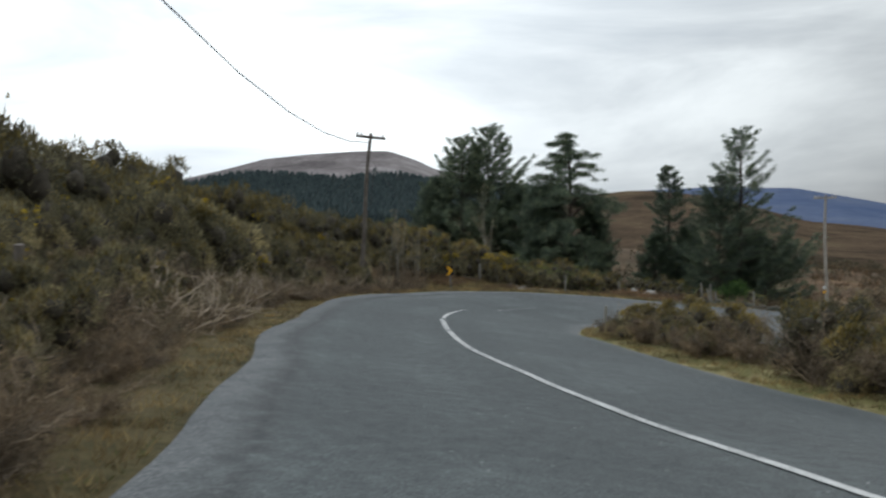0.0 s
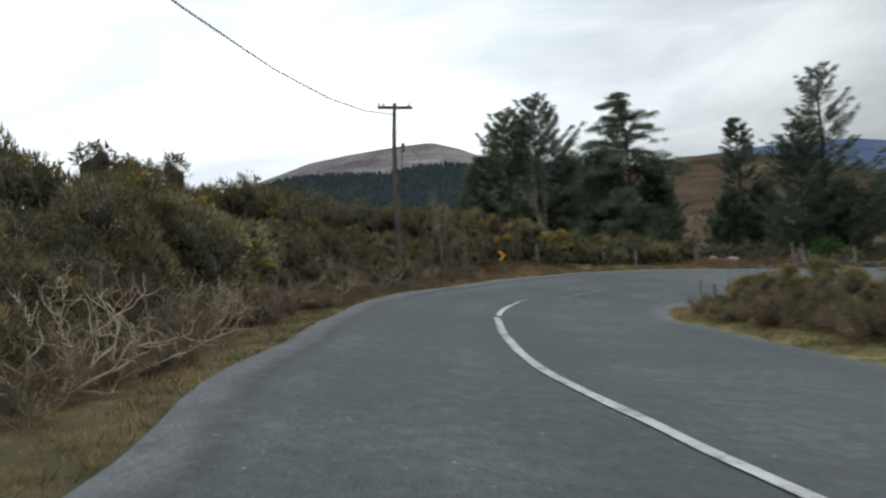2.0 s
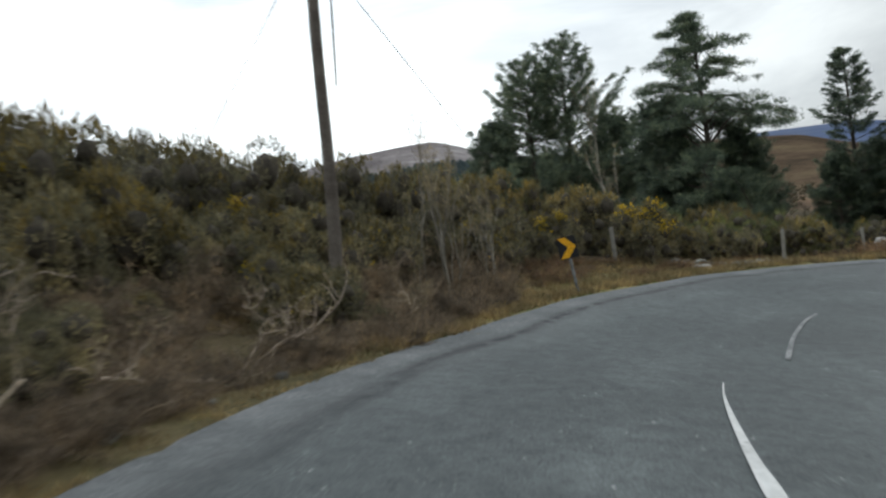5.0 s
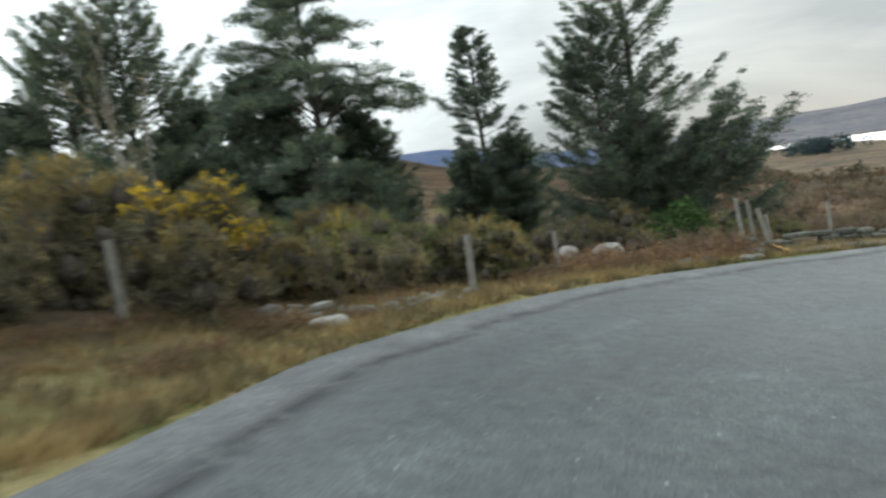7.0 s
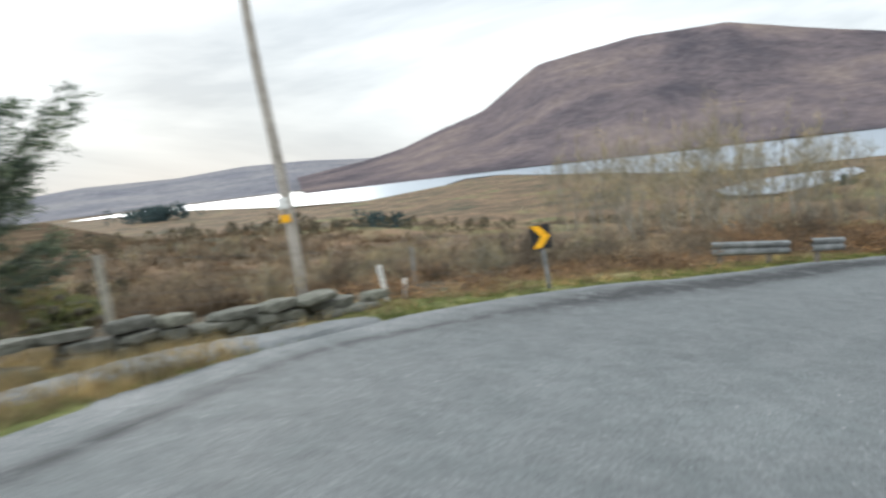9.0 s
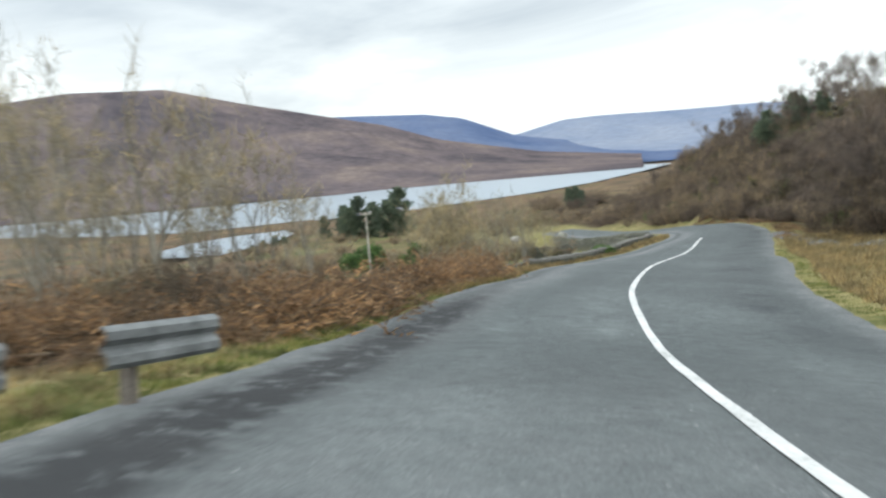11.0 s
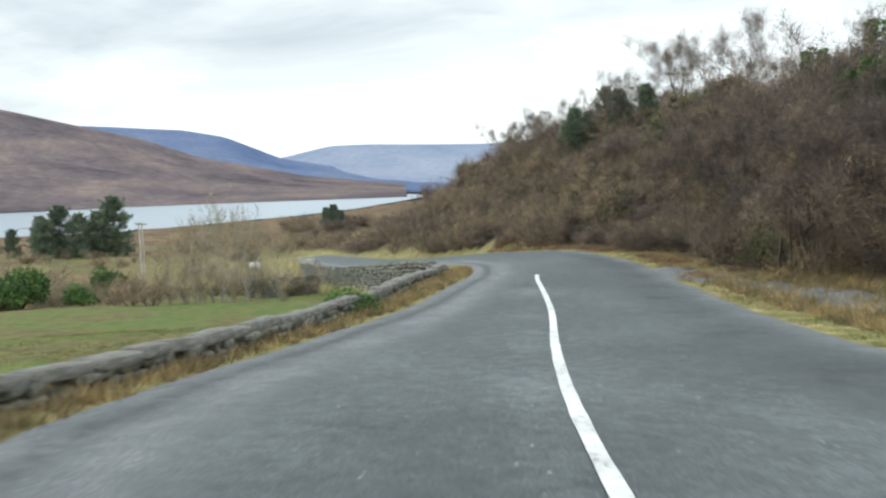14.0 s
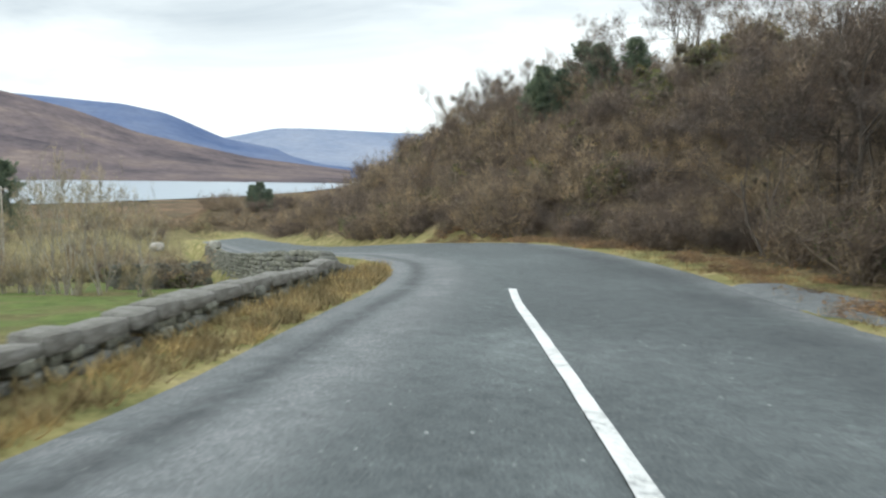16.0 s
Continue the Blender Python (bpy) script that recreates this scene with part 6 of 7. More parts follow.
# ---------------------------------------------------------------- stones and walls
def stone_mesh(seed, mat, sx=1.0, sy=0.8, sz=0.6, rough=0.18, box=0.72):
    rng = np.random.RandomState(seed)
    bm = bmesh.new()
    bmesh.ops.create_icosphere(bm, subdivisions=2, radius=0.5)
    k = rng.normal(size=(5, 3))
    for v in bm.verts:
        d = v.co.normalized()
        bulge = sum(math.sin(3 * d.dot(Vector(a)) + i) for i, a in enumerate(k)) / 5
        v.co *= 1 + 1.5 * rough * bulge + rng.normal() * 0.035
        v.co = Vector((math.copysign(abs(v.co.x * 2) ** box / 2, v.co.x) * sx, math.copysign(abs(v.co.y * 2) ** box / 2, v.co.y) * sy, math.copysign(abs(v.co.z * 2) ** box / 2, v.co.z) * sz))
    me = bpy.data.meshes.new("stone")
    bm.to_mesh(me)
    bm.free()
    me.materials.append(mat)
    return me


WALL_STONES = [stone_mesh(200 + k, M_STONE, 1.0, 0.75, 0.55, 0.16, 0.45) for k in range(7)]


def dry_wall(name, line, height, label, stone=0.42, seed=1):
    """A drystone wall of separate stones along a line of places on the ground."""
    rng = np.random.RandomState(seed)
    root = tagged(new(name), label, "stone wall", kind="structure")
    line = np.array(line, float)
    seg = np.linalg.norm(np.diff(line, axis=0), axis=1)
    cum = np.concatenate([[0], np.cumsum(seg)])
    courses = max(1, round(height / 0.12))
    for c in range(courses):
        d = rng.uniform(0, 0.2)
        while d < cum[-1]:
            ln = stone * rng.uniform(0.6, 1.35)
            x, y = np.interp(d, cum, line[:, 0]), np.interp(d, cum, line[:, 1])
            x2, y2 = np.interp(min(d + 0.3, cum[-1]), cum, line[:, 0]), np.interp(min(d + 0.3, cum[-1]), cum, line[:, 1])
            x0, y0 = np.interp(max(d - 0.3, 0), cum, line[:, 0]), np.interp(max(d - 0.3, 0), cum, line[:, 1])
            turn = math.atan2(y2 - y0, x2 - x0)
            if rng.rand() > 0.03 + 0.22 * (c == courses - 1):
                ob = put("stone", WALL_STONES[rng.randint(0, 7)], root)
                hgt = 0.15 * rng.uniform(0.8, 1.3) / 0.55
                ob.matrix_world = Matrix.LocRotScale((x + rng.normal() * 0.03, y + rng.normal() * 0.03, gz(x, y) + 0.04 + c * 0.12), Euler((rng.normal() * 0.06, rng.normal() * 0.06, turn + rng.normal() * 0.10)), (ln * 1.02, 0.42 * rng.uniform(0.85, 1.2), hgt * 0.82))
            d += ln
    return root


def wall_line(rows):
    return [tuple(road_point(s, l)[:2]) for s, l in rows]


def coping(root, line, height, width, seed):
    """Rough flat coping stones laid end to end along the top of a wall."""
    rng = np.random.RandomState(seed)
    slabs = [stone_mesh(400 + k, M_COPING, 1.0, 1.0, 1.0, 0.08, 0.34) for k in range(6)]
    line = np.array(line, float)
    cum = np.concatenate([[0], np.cumsum(np.linalg.norm(np.diff(line, axis=0), axis=1))])
    d = 0.0
    while d < cum[-1]:
        ln = rng.uniform(0.45, 0.95)
        ends = [(np.interp(u, cum, line[:, 0]), np.interp(u, cum, line[:, 1])) for u in (d, min(d + ln, cum[-1]))]
        (x0, y0), (x1, y1) = ends
        z0, z1 = gz(x0, y0), gz(x1, y1)
        ob = put("coping_stone", slabs[rng.randint(0, 6)], root)
        ob.matrix_world = Matrix.LocRotScale(((x0 + x1) / 2, (y0 + y1) / 2, (z0 + z1) / 2 + height + rng.normal() * 0.012), Euler((rng.normal() * 0.05, -math.atan2(z1 - z0, ln) + rng.normal() * 0.02, math.atan2(y1 - y0, x1 - x0) + rng.normal() * 0.03)), (ln * 1.06, width * rng.uniform(0.85, 1.15), 0.15 * rng.uniform(0.8, 1.25)))
        d += ln


M_COPING = surface("mortar_coping", (0.085, 0.080, 0.068), (0.165, 0.158, 0.142), 1.6, 24, 0.95, 0.7, 0.03, c2=(0.26, 0.255, 0.24))
dry_wall("wall_north", [(16.2, 43.0), (17.4, 42.7), (18.9, 42.1), (20.2, 41.7), (22.0, 41.1), (23.2, 40.7)], 0.40, "low mossy drystone wall beside the fence", 0.5, 3)
SOUTH = wall_line(((104, -4.4), (109, -4.25), (113, -3.9), (117, -3.5), (121, -3.25), (126, -3.05), (130, -2.8), (133.8, -2.45)))
coping(dry_wall("wall_south", SOUTH, 0.24, "low grey field wall with rough coping along the road", 0.28, 4), SOUTH[1:], 0.26, 0.34, 61)


def retaining_wall(name, s0, s1, lat, label, seed):
    """The wall that carries the far leg of the road above the field; its farther half is one mesh."""
    rng = np.random.RandomState(seed)
    root = tagged(new(name), label, "stone wall", kind="structure")
    vs, fs, at = [], [], 0
    for c in range(18):
        s = s0 + rng.uniform(0, 0.3)
        while s < s1:
            ln = rng.uniform(0.32, 0.72)
            p = road_point(s, lat)
            out = road_point(s, lat - 0.6)
            z = p[2] + 0.14 - 0.17 * c
            if z > field_level(out[0], out[1]) - 0.25 and rng.rand() > 0.3 * (c == 0):
                q = road_point(s + 0.3, lat)
                m = Matrix.LocRotScale((p[0] + rng.normal() * 0.03, p[1] + rng.normal() * 0.03 + 0.02 * c, z + rng.normal() * 0.015),
                                       Euler((rng.normal() * 0.06, rng.normal() * 0.07 + 0.1, math.atan2(q[1] - p[1], q[0] - p[0]) + rng.normal() * 0.08)), (ln * 1.04, 0.5, 0.30 * rng.uniform(0.8, 1.2)))
                me = WALL_STONES[rng.randint(0, 7)]
                if s < s0 + 17:
                    put("stone", me, root).matrix_world = m
                else:
                    v = np.empty(len(me.vertices) * 3)
                    me.vertices.foreach_get("co", v)
                    vs.append(v.reshape(-1, 3) @ np.array(m.to_3x3()).T + np.array(m.translation))
                    fs += [[i + at for i in f.vertices] for f in me.polygons]
                    at += len(me.vertices)
            s += ln
    put("far_stonework", mesh_data("far_stonework", np.concatenate(vs).tolist(), fs, [M_STONE]), root, kind="stuff")


retaining_wall("wall_west", 134.2, 194.0, -2.85, "dark drystone retaining wall below the road past the bend", 5)
dry_wall("wall_east", [(104.6, -8.0), (104.2, -5.0), (103.4, -1.8)], 1.55, "dark drystone wall across the foot of the field", 0.62, 6)


def boulder(name, x, y, size, seed, mat, label, shape=(1.0, 0.8, 0.6), turn=0.0, sink=0.15, group=""):
    ob = put(name, stone_mesh(seed, mat, *shape, 0.14), label=label, category="boulder", group=group)
    ob.matrix_world = Matrix.LocRotScale((x, y, gz(x, y) + size * shape[2] * (0.5 - sink)), Euler((0.05, 0.08, turn)), (size, size, size))


boulder("boulder", 14.85, 44.7, 0.95, 301, M_STONE_PALE, "long pale rounded boulder in dead bracken", (1.0, 0.6, 0.52), 0.2, 0.0)
boulder("boulder", 13.95, 45.1, 0.52, 302, M_STONE_PALE, "round pale boulder beside a fence post", (1.0, 0.95, 1.0), 0.0, 0.0)
boulder("boulder", 120.75, -15.9, 1.3, 304, M_RUBBLE, "pale grey boulder beside the lower road", (1.0, 0.7, 0.6), 0.3, 0.0)
boulder("boulder", 145.6, -20.5, 1.5, 305, M_STONE_PALE, "whitish boulder in front of dark scrub", (1.0, 0.8, 0.75), 0.8, 0.0)
boulder("flat_stone", 5.75, 38.1, 0.62, 303, M_STONE_PALE, "flat whitish stone on the grass verge", (1.0, 0.5, 0.26), 0.5, 0.1)
for k, (x, y, size) in enumerate(((6.6, 39.3, 0.34), (7.1, 39.5, 0.26), (7.5, 39.3, 0.22), (7.9, 39.6, 0.2), (6.1, 39.6, 0.4), (5.2, 39.0, 0.45), (7.0, 39.0, 0.17), (7.7, 39.0, 0.16), (7.3, 39.2, 0.18), (6.8, 39.25, 0.2), (8.1, 39.4, 0.15), (7.55, 39.65, 0.24), (6.3, 39.0, 0.18), (16.2, 41.6, 0.34), (16.7, 41.9, 0.28), (17.0, 42.5, 0.42),
                                  (15.1, 40.5, 0.3), (15.5, 40.6, 0.24), (13.8, 40.7, 0.2), (14.9, 41.5, 0.3), (15.5, 41.9, 0.28), (15.6, 41.5, 0.22), (17.5, 42.6, 0.5), (13.6, 43.4, 0.5), (16.0, 42.9, 0.5), (8.0, 8.7, 0.16), (8.6, 39.9, 0.3), (-2.75, 20.0, 0.13), (-2.6, 21.4, 0.1), (-2.35, 22.6, 0.12))):
    boulder("stone", x, y, size, 310 + k, M_RUBBLE, "loose grey stone on the verge", (1.0, 0.75, 0.45), k * 0.7, 0.12, "loose stones")


RUBBLE = [stone_mesh(360 + k, M_RUBBLE, 1.0, 0.8, 0.62, 0.26, 0.5) for k in range(6)]


def rubble(x0, y0, x1, y1, spread, count, big, seed):
    """Broken grey stones tipped along a line."""
    rng = np.random.RandomState(seed)
    for _ in range(count):
        u, size = rng.uniform(), big * rng.uniform(0.35, 1.0) ** 1.5
        x, y = x0 + (x1 - x0) * u + rng.normal() * spread, y0 + (y1 - y0) * u + rng.normal() * spread
        if clear_of_road(x, y, 0.5):
            ob = put("stone", RUBBLE[rng.randint(0, 6)], label="broken grey stone among rubble on the verge", category="stone", group="rubble stones")
            ob.matrix_world = Matrix.LocRotScale((x, y, gz(x, y) + size * 0.08), Euler((rng.normal() * 0.3, rng.normal() * 0.3, rng.uniform(0, 6.28))), (size, size, size))


rubble(5.0, 39.2, 8.2, 39.9, 0.28, 52, 0.27, 71)
rubble(13.0, 41.0, 17.2, 42.0, 0.35, 26, 0.34, 72)
rubble(-2.7, 21.5, -1.2, 26.5, 0.25, 22, 0.16, 73)


# ---------------------------------------------------------------- posts, fences, wires
def box_bm(sx, sy, sz, bevel=0.0, z0=0.0):
    bm = bmesh.new()
    bmesh.ops.create_cube(bm, size=1.0, matrix=Matrix.Translation((0, 0, z0 + sz / 2)) @ Matrix.Diagonal((sx, sy, sz, 1)))
    if bevel:
        bmesh.ops.bevel(bm, geom=bm.edges[:], offset=bevel, segments=2, affect="EDGES")
    return bm


def cyl_bm(r0, r1, h, z0=0.0, seg=12):
    bm = bmesh.new()
    bmesh.ops.create_cone(bm, cap_ends=True, segments=seg, radius1=r0, radius2=r1, depth=h, matrix=Matrix.Translation((0, 0, z0 + h / 2)))
    return bm


def post(x, y, h, lean=(0, 0), r=0.05, mat=None, label="", square=False, group="fence posts", name="fence_post"):
    """A rough wooden post, let into the ground; lean in degrees about x and y."""
    bm = box_bm(r * 2, r * 2, h + 0.25, 0.012) if square else cyl_bm(r * 1.06, r * 0.92, h + 0.25, 0, 9)
    for v in bm.verts:
        v.co.x += noise.noise(v.co * 2.1 + Vector((x, y, 0))) * 0.012
        if v.co.z > h:
            v.co.z += noise.noise(v.co * 9 + Vector((x, y, 0))) * 0.03
    me = bpy.data.meshes.new(name)
    bm.to_mesh(me)
    bm.free()
    me.materials.append(mat or M_POST)
    ob = put(name, me, label=label or "weathered grey wooden fence post", category="post", group=group)
    ob.matrix_world = Matrix.LocRotScale((x, y, gz(x, y) - 0.25), Euler((radians(lean[0]), radians(lean[1]), 0)), None)
    return Vector((x, y, gz(x, y) - 0.25)), ob.matrix_world @ Vector((0, 0, h + 0.25))


def wire(name, places, sag, radius, mat, label, category="wire"):
    places = [Vector(p) for p in places]
    cu = bpy.data.curves.new(name, "CURVE")
    cu.dimensions, cu.bevel_depth, cu.bevel_resolution = "3D", radius, 1
    sp = cu.splines.new("POLY")
    pts = []
    for a, b in zip(places[:-1], places[1:]):
        for k in range(12):
            u = k / 12
            p = a.lerp(b, u)
            p.z -= sag * 4 * u * (1 - u)
            pts.append(p)
    pts.append(places[-1])
    sp.points.add(len(pts) - 1)
    for q, p in zip(sp.points, pts):
        q.co = (*p, 1)
    cu.materials.append(mat)
    ob = new(name, cu)
    return tagged(ob, label, category)


def fence(posts, heights, label):
    tops = []
    for x, y, h, lx, ly, r in posts:
        a, b = post(x, y, h, (lx, ly), r)
        tops.append((a + Vector((0, 0, 0.25)), b))
    for k, f in enumerate(heights):
        wire("fence_wire", [a.lerp(b, f) for a, b in tops], 0.02, 0.0025, M_WIRE, label)


fence([(-1.9, 36.2, 1.0, 0, 2, 0.05), (0.9, 37.0, 1.0, 2, 0, 0.05), (3.5, 38.3, 1.0, 0, -2, 0.06), (12.6, 43.5, 1.0, 0, -1, 0.055), (17.8, 43.15, 1.35, 0, -6, 0.055)],
      (0.93, 0.62, 0.32), "rusty fence wire between the posts by the bend")
fence([(18.5, 43.45, 1.3, 0, -7, 0.05), (21.1, 43.35, 1.05, 0, -3, 0.05), (26.5, 41.6, 0.75, 0, 0, 0.04), (29.8, 40.0, 1.0, 0, 0, 0.045)], (0.95, 0.72, 0.5, 0.3, 0.14), "sheep-fence wire above the low wall")
post(18.2, 42.7, 1.1, (0, -16), 0.055, label="leaning grey gate post at the field corner")
post(18.7, 43.1, 0.9, (0, -10), 0.05, label="slanting spare fence post against the gate post")
post(8.5, 39.6, 0.95, (0, 1), 0.045, M_POST, "pale square marker post at the road edge", True, "marker posts", "marker_post")
post(23.6, 40.85, 0.56, (0, -14), 0.03, M_POST_WHITE, "white leaning marker post in the grass", True, "marker posts", "marker_post")
post(23.94, 40.74, 0.3, (0, 4), 0.028, M_POST_WHITE, "short white marker stump in the grass", True, "marker posts", "marker_post")
fence([(10.0, 3.6, 1.0, 0, 0, 0.06), (8.9, 9.4, 0.95, 0, 0, 0.075), (9.6, 12.6, 0.6, 0, 14, 0.045), (9.9, 16.6, 0.8, 0, 4, 0.045), (9.5, 20.6, 0.8, 0, -3, 0.045), (9.1, 24.4, 0.8, 0, -5, 0.045)], (0.85, 0.5), "slack fence wire across the rough tongue of land")
fence([(6.85, 22.3, 0.95, 0, 2, 0.05), (7.3, 22.6, 0.85, 0, 5, 0.045), (7.75, 22.2, 0.9, 0, -4, 0.045), (8.5, 22.0, 0.75, 0, 6, 0.04)], (0.85, 0.5), "slack wire between short posts by the bend")
post(-3.6, 2.6, 1.15, (0, 2), 0.055, M_POLE, "dark weathered post among the gorse")
post(-4.23, 18.75, 1.25, (0, -3), 0.045, label="thin pale post standing in the gorse")


def chevron_sign(name, x, y, z_mid, face, label, size=0.44, post_h=None, m=None):
    """A black board with an amber chevron on a steel post; face: degrees of the way it looks, from north to the left."""
    root = tagged(new(name), label, "road sign", "chevron signs")
    w, h = size * 0.9, size * 1.06
    bm = box_bm(w, 0.012, h, 0.004, -h / 2)
    board = part("board", bm, M_SIGN_BLACK, root)
    bm = bmesh.new()
    o, t = 0.46, 0.22
    outline = [(-o, o), (-o + 2 * t, o), (o, 0), (-o + 2 * t, -o), (-o, -o), (o - 2 * t, 0)]
    front = [bm.verts.new((a * w, -0.010, b * h * 1.02)) for a, b in outline]
    back = [bm.verts.new((a * w, -0.004, b * h * 1.02)) for a, b in outline]
    bm.faces.new(front)
    bm.faces.new(back[::-1])
    for k in range(6):
        bm.faces.new([front[k], back[k], back[(k + 1) % 6], front[(k + 1) % 6]])
    bmesh.ops.recalc_face_normals(bm, faces=bm.faces[:])
    part("chevron", bm, M_SIGN_YELLOW, board, "amber arrow-shaped chevron")
    down = post_h if post_h else z_mid - gz(x, y) + 0.3
    bm = cyl_bm(0.03, 0.03, down + h * 0.35, -down, 12)
    bmesh.ops.translate(bm, verts=bm.verts[:], vec=(0, 0.045, 0))
    stake = part("post", bm, M_STEEL, root, "grey galvanised post")
    for dz in (-h * 0.25, h * 0.25):
        part("clamp", (lambda b: (bmesh.ops.translate(b, verts=b.verts[:], vec=(0, 0.02, 0)), b)[1])(box_bm(0.09, 0.05, 0.03, 0.004, dz)), M_STEEL, stake)
    root.matrix_world = m if m is not None else Matrix.LocRotScale((x, y, z_mid), Euler((radians(2), radians(-3), radians(face))), None)
    return root


chevron_sign("chevron_sign", 1.6, 32.3, -1.16, -8, "black and amber chevron sign on a leaning grey post", 0.42).rotation_euler = Euler((radians(-3), radians(-7), radians(-8)))
chevron_sign("chevron_sign", 25.44, 39.03, -3.66, -88, "black and amber chevron sign in verge grass", 0.35)
chevron_sign("chevron_sign", 17.9, 42.0, 0, 0, "knocked-over chevron sign lying on the stones", 0.46, 1.0, Matrix.LocRotScale((16.75, 41.1, gz(16.75, 41.1) + 0.10), Euler((radians(-66), radians(12), radians(20))), None))


def utility_pole(x, y, top, lean, mat, label, arm=1.3, arm_turn=0.0, bands=False, can=False):
    root = tagged(new("utility_pole"), label, "utility pole", "utility poles")
    base = gz(x, y) - 0.4
    h = top - base
    bm = cyl_bm(0.105, 0.07, h, 0, 14)
    bmesh.ops.subdivide_edges(bm, edges=[e for e in bm.edges if abs(e.verts[0].co.z - e.verts[1].co.z) > 1], cuts=8)
    for v in bm.verts:
        v.co.x += 0.05 * math.sin(v.co.z * 0.9) + noise.noise(v.co * 3) * 0.01
    part("shaft", bm, mat, root)
    bm = box_bm(arm, 0.09, 0.11, 0.01, h - 0.22)
    bmesh.ops.rotate(bm, verts=bm.verts[:], matrix=Matrix.Rotation(radians(arm_turn), 3, "Z"))
    crossarm = part("crossarm", bm, mat, root)
    c, s = math.cos(radians(arm_turn)), math.sin(radians(arm_turn))
    for u in (-0.46, -0.3, 0.3, 0.46) if bands else (-0.46, -0.32, 0.4):
        bm = cyl_bm(0.03, 0.045, 0.10, h - 0.11, 10)
        bmesh.ops.translate(bm, verts=bm.verts[:], vec=(u * arm * c, u * arm * s, 0))
        part("insulator", bm, M_CERAMIC, crossarm)
    if can:
        bm = cyl_bm(0.07, 0.07, 0.32, h - 1.75, 12)
        bmesh.ops.translate(bm, verts=bm.verts[:], vec=(0.27, 0, 0))
        part("fuse_can", bm, M_STEEL, root)
        bm = box_bm(0.3, 0.04, 0.04, 0.0, h - 1.6)
        bmesh.ops.translate(bm, verts=bm.verts[:], vec=(0.12, 0, 0))
        part("bracket", bm, M_STEEL, root)
        bm = cyl_bm(0.014, 0.014, 1.3, h - 3.0, 8)
        bmesh.ops.translate(bm, verts=bm.verts[:], vec=(0.22, -0.02, 0))
        part("downlead", bm, M_CABLE, root)
    if bands:
        part("notice_plate", (lambda b: (bmesh.ops.translate(b, verts=b.verts[:], vec=(-0.02, -0.14, 0)), b)[1])(box_bm(0.17, 0.012, 0.2, 0.003, 2.1)), M_POST_WHITE, root, "white notice plate")
        part("warning_plate", (lambda b: (bmesh.ops.translate(b, verts=b.verts[:], vec=(-0.02, -0.14, 0)), b)[1])(box_bm(0.17, 0.012, 0.14, 0.003, 1.86)), M_SIGN_YELLOW, root, "yellow warning plate")
    root.matrix_world = Matrix.LocRotScale((x, y, base), Euler((radians(lean[0]), radians(lean[1]), 0)), None)
    return root


utility_pole(-2.35, 27.9, 4.9, (0, 4), M_POLE, "tall dark timber electricity pole among the gorse", 1.25, 12, False, True)
utility_pole(128.0, -1.1, -9.1, (0, 0), M_POLE_PALE, "pale timber pole beyond the field", 0.9, 40)
utility_pole(25.75, 43.45, 3.1, (0, -2.5), M_POLE_PALE, "bleached timber electricity pole with coloured plates", 1.3, 30, True).rotation_euler.z = radians(-62)
utility_pole(-6.8, -20, 15.0, (0, 0), M_POLE, "timber electricity pole up on the bank", 1.25, 10)
utility_pole(97.5, 16.5, -7.2, (0, 0), M_POLE_PALE, "timber pole with a crossarm in the low field", 1.3, 40)
utility_pole(128.4, -1.5, -9.2, (0, 0), M_POLE_PALE, "distant timber pole near the lake", 1.2, 40)
wire("power_line", [(-6.79, -20, 14.8), (-2.03, 27.9, 4.5)], 3.91, 0.016, M_CABLE, "black power cable from pole to pole", "cable")
wire("stay_wire", [(-2.1, 27.9, 3.9), (-5.2, 29.5, 0.4)], 0.0, 0.006, M_WIRE, "thin stay wire bracing the pole", "cable")
wire("stay_wire", [(-1.95, 27.9, 3.9), (0.6, 33.4, 0.2)], 0.0, 0.006, M_WIRE, "thin stay wire on the far side of the pole", "cable")


# ---------------------------------------------------------------- guard rail and field gate
def guard_rail(a, b, z, label, drop=0.12):
    root = tagged(new("guard_rail"), label, "guard rail", "guard rails")
    a, b = Vector((*a, 0)), Vector((*b, 0))
    ln = (b - a).length
    prof = [(0.0, 0.0), (0.05, 0.04), (0.05, 0.10), (0.0, 0.145), (0.0, 0.165), (0.05, 0.21), (0.05, 0.27), (0.0, 0.31)]
    bm = bmesh.new()
    n = 10
    rings = []
    for k in range(n + 1):
        x = ln * k / n
        wob = 0.03 * noise.noise(Vector((x * 1.1, a.x, 0)))
        rings.append([[bm.verts.new((x, -d - t + wob, h)) for d, h in prof] for t in (0, -0.006)])
    for r0, r1 in zip(rings[:-1], rings[1:]):
        for t in (0, 1):
            for k in range(len(prof) - 1):
                bm.faces.new([r0[t][k], r1[t][k], r1[t][k + 1], r0[t][k + 1]])
    bmesh.ops.recalc_face_normals(bm, faces=bm.faces[:])
    part("rail", bm, M_STEEL, root, "corrugated galvanised rail")
    for x in np.arange(0.3, ln, 1.4):
        bm = box_bm(0.1, 0.1, 0.75, 0.008, -0.45)
        bmesh.ops.translate(bm, verts=bm.verts[:], vec=(float(x), 0.075, 0))
        part("support_post", bm, M_POLE, root)
    root.matrix_world = Matrix.Translation((a.x, a.y, z)) @ Matrix.Rotation(math.atan2(b.y - a.y, b.x - a.x), 4, "Z") @ Matrix.Rotation(math.atan(drop), 4, "Y")


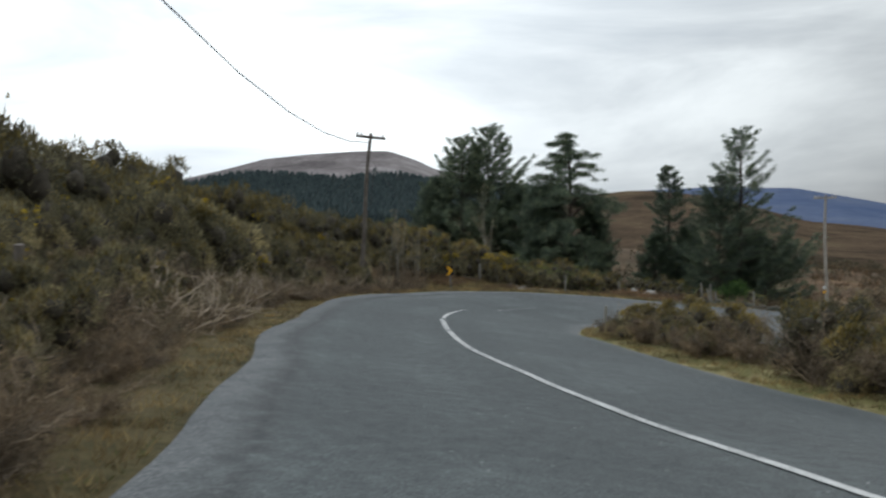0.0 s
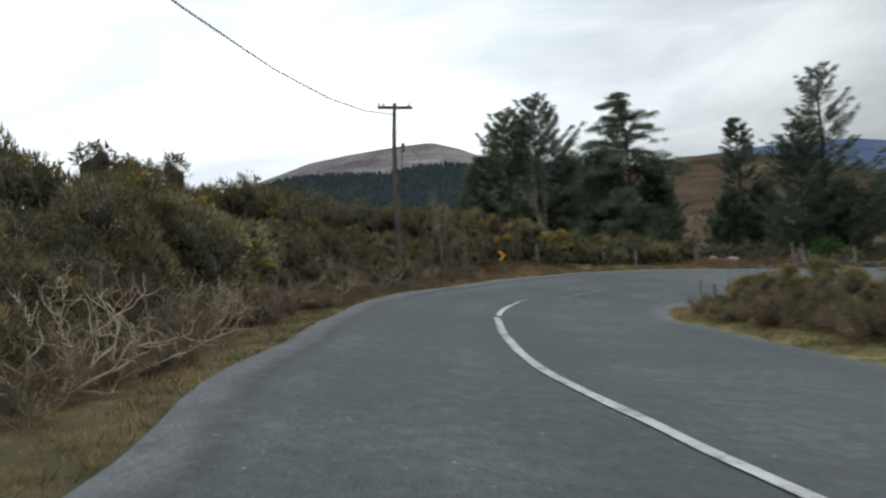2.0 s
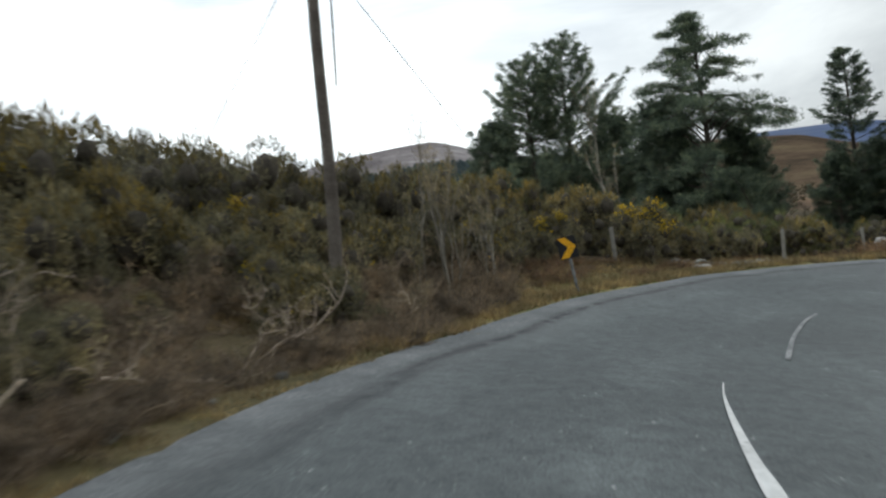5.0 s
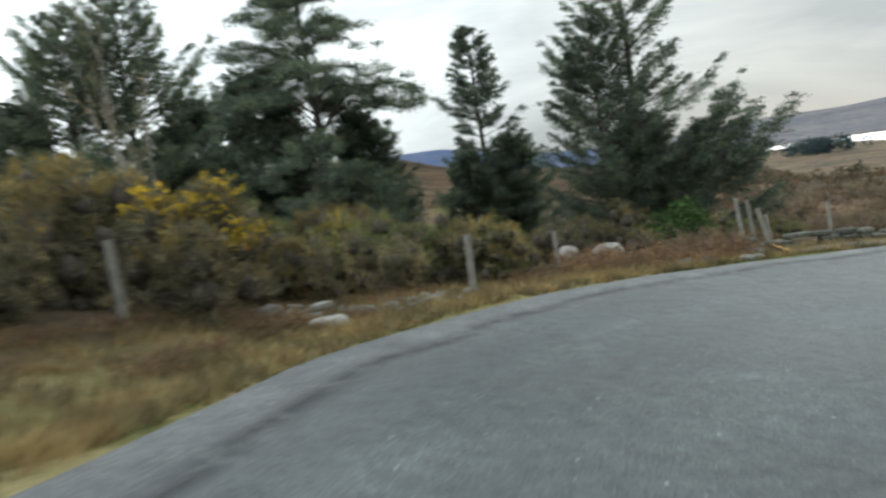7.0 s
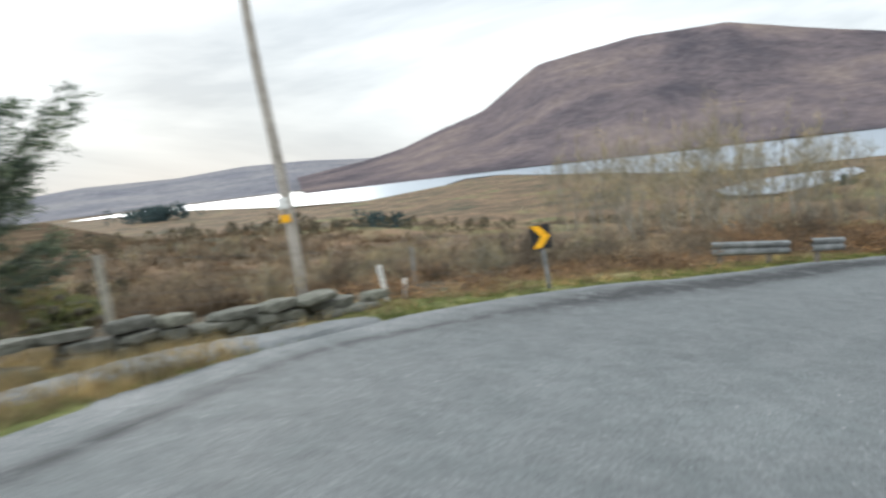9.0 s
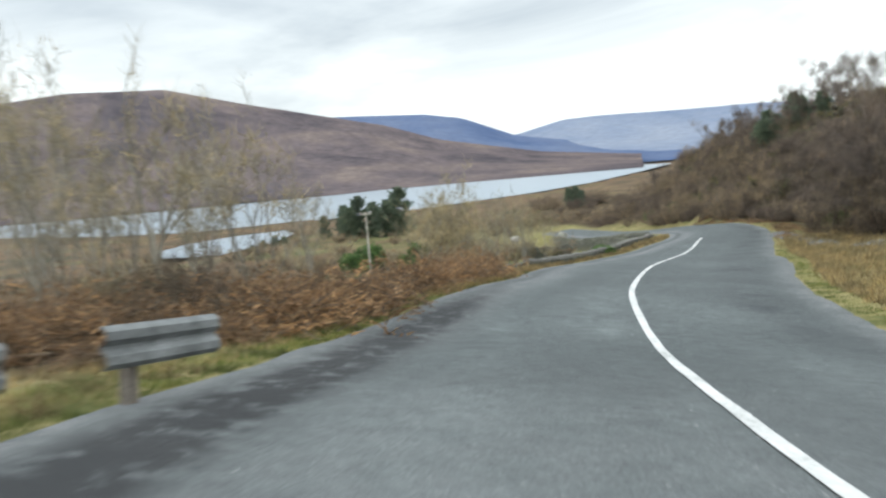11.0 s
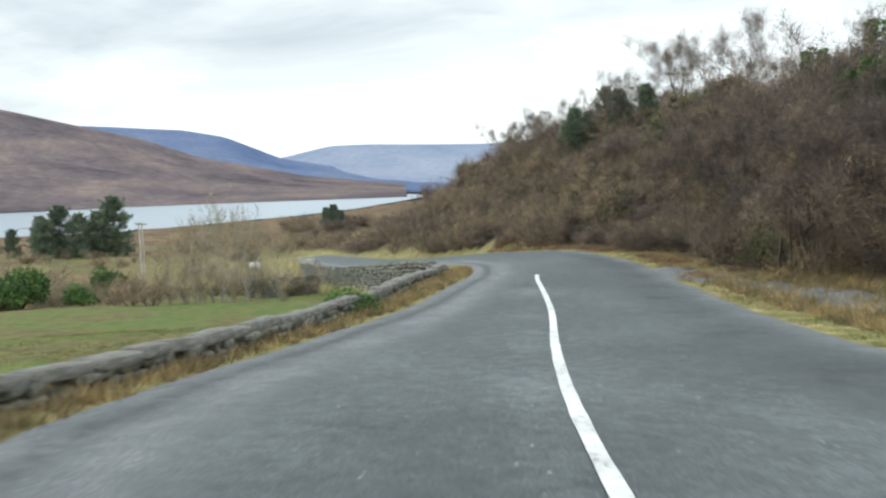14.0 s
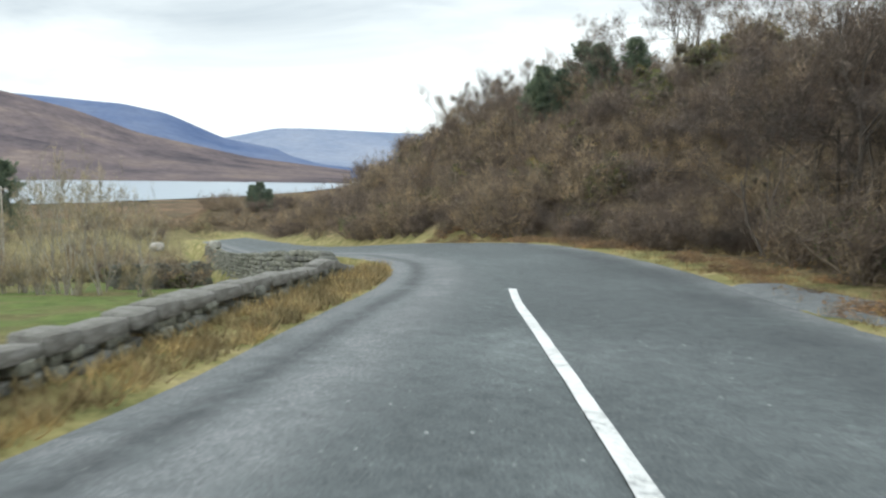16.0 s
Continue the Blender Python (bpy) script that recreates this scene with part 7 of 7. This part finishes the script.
guard_rail((31.9, 36.7), (33.3, 35.0), -5.10, "dented steel guard rail half lost in brambles")
guard_rail((33.8, 34.5), (34.6, 33.7), -5.42, "short broken steel guard rail end by the verge")


def field_gate(x, y, turn):
    root = tagged(new("field_gate"), "old timber field gate hung on a square post", "gate")
    part("gate_post", box_bm(0.16, 0.16, 1.2, 0.015, -0.2), M_POST, root)
    for dz, ln in ((0.25, 1.5), (0.55, 1.5), (0.85, 1.5)):
        bm = box_bm(ln, 0.04, 0.09, 0.006, dz)
        bmesh.ops.translate(bm, verts=bm.verts[:], vec=(-ln / 2 - 0.08, 0, 0))
        part("rail", bm, M_POST, root)
    bm = box_bm(1.6, 0.04, 0.08, 0.006, 0)
    bmesh.ops.rotate(bm, verts=bm.verts[:], matrix=Matrix.Rotation(radians(-22), 3, "Y"))
    bmesh.ops.translate(bm, verts=bm.verts[:], vec=(-0.85, -0.045, 0.5))
    part("brace", bm, M_POST, root)
    bm = box_bm(0.12, 0.12, 1.0, 0.01, -0.2)
    bmesh.ops.translate(bm, verts=bm.verts[:], vec=(-1.65, 0, 0))
    part("end_post", bm, M_POST, root)
    root.matrix_world = Matrix.LocRotScale((x, y, gz(x, y)), Euler((0, radians(-3), radians(turn))), None)


field_gate(47.6, 28.9, -20)


# ---------------------------------------------------------------- far woods
def far_woods():
    """Plantation on the hill foot to the north: many small conifers."""
    rng = np.random.RandomState(9)
    n = 9000
    az, r = np.radians(rng.uniform(-14, 26, n)), rng.uniform(430, 1150, n)
    x, y = HUB[0] - np.sin(az) * r, HUB[1] + np.cos(az) * r
    crest = np.array(sorted(PLANTATION))
    top = HUB[2] + 1150 * np.tan(np.radians(np.interp(np.degrees(az), crest[:, 0], crest[:, 1])))
    z = -6 + (top + 6) * ((r - 360) / 790) ** 1.25 - 2.0
    h = rng.uniform(7, 12, n)
    ang = np.arange(6) / 6 * 2 * math.pi
    vs, fs = [], []
    for k in range(3):
        w = h * (0.30 - 0.07 * k)
        z0, z1 = z + h * (0.05 + 0.28 * k), z + h * (0.5 + 0.25 * k)
        ring = np.stack([x[:, None] + np.cos(ang) * w[:, None], y[:, None] + np.sin(ang) * w[:, None], np.repeat(z0[:, None], 6, 1) + rng.normal(size=(n, 6)) * 0.5], -1)
        v = np.concatenate([ring, np.stack([x, y, z1], -1)[:, None]], 1)
        base = (np.arange(n) * 7)[:, None, None]
        f = np.array([[j, (j + 1) % 6, 6] for j in range(6)])[None] + base
        vs.append(v.reshape(-1, 3))
        fs.append(f.reshape(-1, 3) + k * n * 7)
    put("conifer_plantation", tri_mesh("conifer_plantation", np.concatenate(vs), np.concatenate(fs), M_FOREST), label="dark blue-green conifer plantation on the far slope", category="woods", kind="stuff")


M_SCRUB = leafy("moor_scrub_foliage", (0.055, 0.048, 0.036), (0.085, 0.076, 0.052), (0.13, 0.112, 0.075), 0.2)
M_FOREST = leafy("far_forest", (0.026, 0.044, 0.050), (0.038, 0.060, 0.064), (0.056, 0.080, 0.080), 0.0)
PLANTATION = [(26, 0.4), (18, 2.6), (15.6, 3.15), (12.2, 3.3), (8.2, 3.05), (5.7, 3.35), (3.2, 3.4), (0.7, 3.0), (-6, 2.6), (-14, 1.0)]
mountain("plantation_hill", PLANTATION, 1150, 360, -6, M_MOOR, "dark hill foot under the plantation", 38, 0.03)
far_woods()


def lake_wood(name, x, y, length, turn, h, count, label, seed, mat=None):
    rng = np.random.RandomState(seed)
    a, b = rng.uniform(-length / 2, length / 2, count), rng.normal(size=count) * length * 0.09
    c, s = math.cos(turn), math.sin(turn)
    px, py = x + a * c - b * s, y + a * s + b * c
    z = ground_z(px, py)
    hh = h * rng.uniform(0.55, 1.1, count)
    k = 40
    d = unit(rng.normal(size=(count * k, 3)))
    cen = np.repeat(np.stack([px, py, z + hh * 0.5], -1), k, 0)
    size = np.repeat(hh, k)
    base = cen + d * np.stack([size * 0.3, size * 0.3, size * 0.5], -1) * rng.uniform(0.5, 1.0, count * k)[:, None]
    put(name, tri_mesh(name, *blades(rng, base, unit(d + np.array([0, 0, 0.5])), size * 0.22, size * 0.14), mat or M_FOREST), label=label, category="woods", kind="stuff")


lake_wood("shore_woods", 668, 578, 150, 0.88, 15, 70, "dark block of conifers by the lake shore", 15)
lake_wood("hedge_thicket", 124, 94, 60, 0.1, 2.4, 70, "dark line of scrub across the moor", 16, M_SCRUB)
lake_wood("field_thicket", 116, 82, 22, 0.3, 2.4, 26, "clump of dark bushes on the green field", 17)
lake_wood("moor_thicket", 120, 110, 90, -0.3, 2.2, 110, "brown scrub hollow on the moor", 18, M_SCRUB)
lake_wood("moor_thicket", 150, 96, 70, 0.2, 1.8, 90, "brown scrub along a moor ditch", 19, M_SCRUB)
lake_wood("moor_thicket", 230, 150, 120, -0.15, 2.0, 110, "dark heathery scrub on the moor", 20, M_SCRUB)
lake_wood("moor_thicket", 95, 78, 60, -0.5, 1.5, 80, "low dark scrub on the moor below the road", 21, M_SCRUB)
lake_wood("moor_thicket", 170, 60, 80, 0.5, 1.8, 80, "low brown scrub toward the lake", 22, M_SCRUB)
for x, y, length, turn, h, count, seed in ((24, 84, 40, 0.2, 1.1, 80, 41), (40, 96, 60, 0.5, 1.3, 110, 42), (34, 70, 34, -0.2, 1.0, 70, 43), (60, 118, 80, 0.3, 1.5, 120, 44), (14, 110, 60, 0.0, 1.4, 100, 45), (52, 78, 40, 0.6, 1.0, 70, 46), (80, 100, 70, 0.4, 1.4, 90, 47)):
    lake_wood("moor_thicket", x, y, length, turn, h, count, "dark heather and gorse clumps on the moor slope", seed, M_SCRUB)
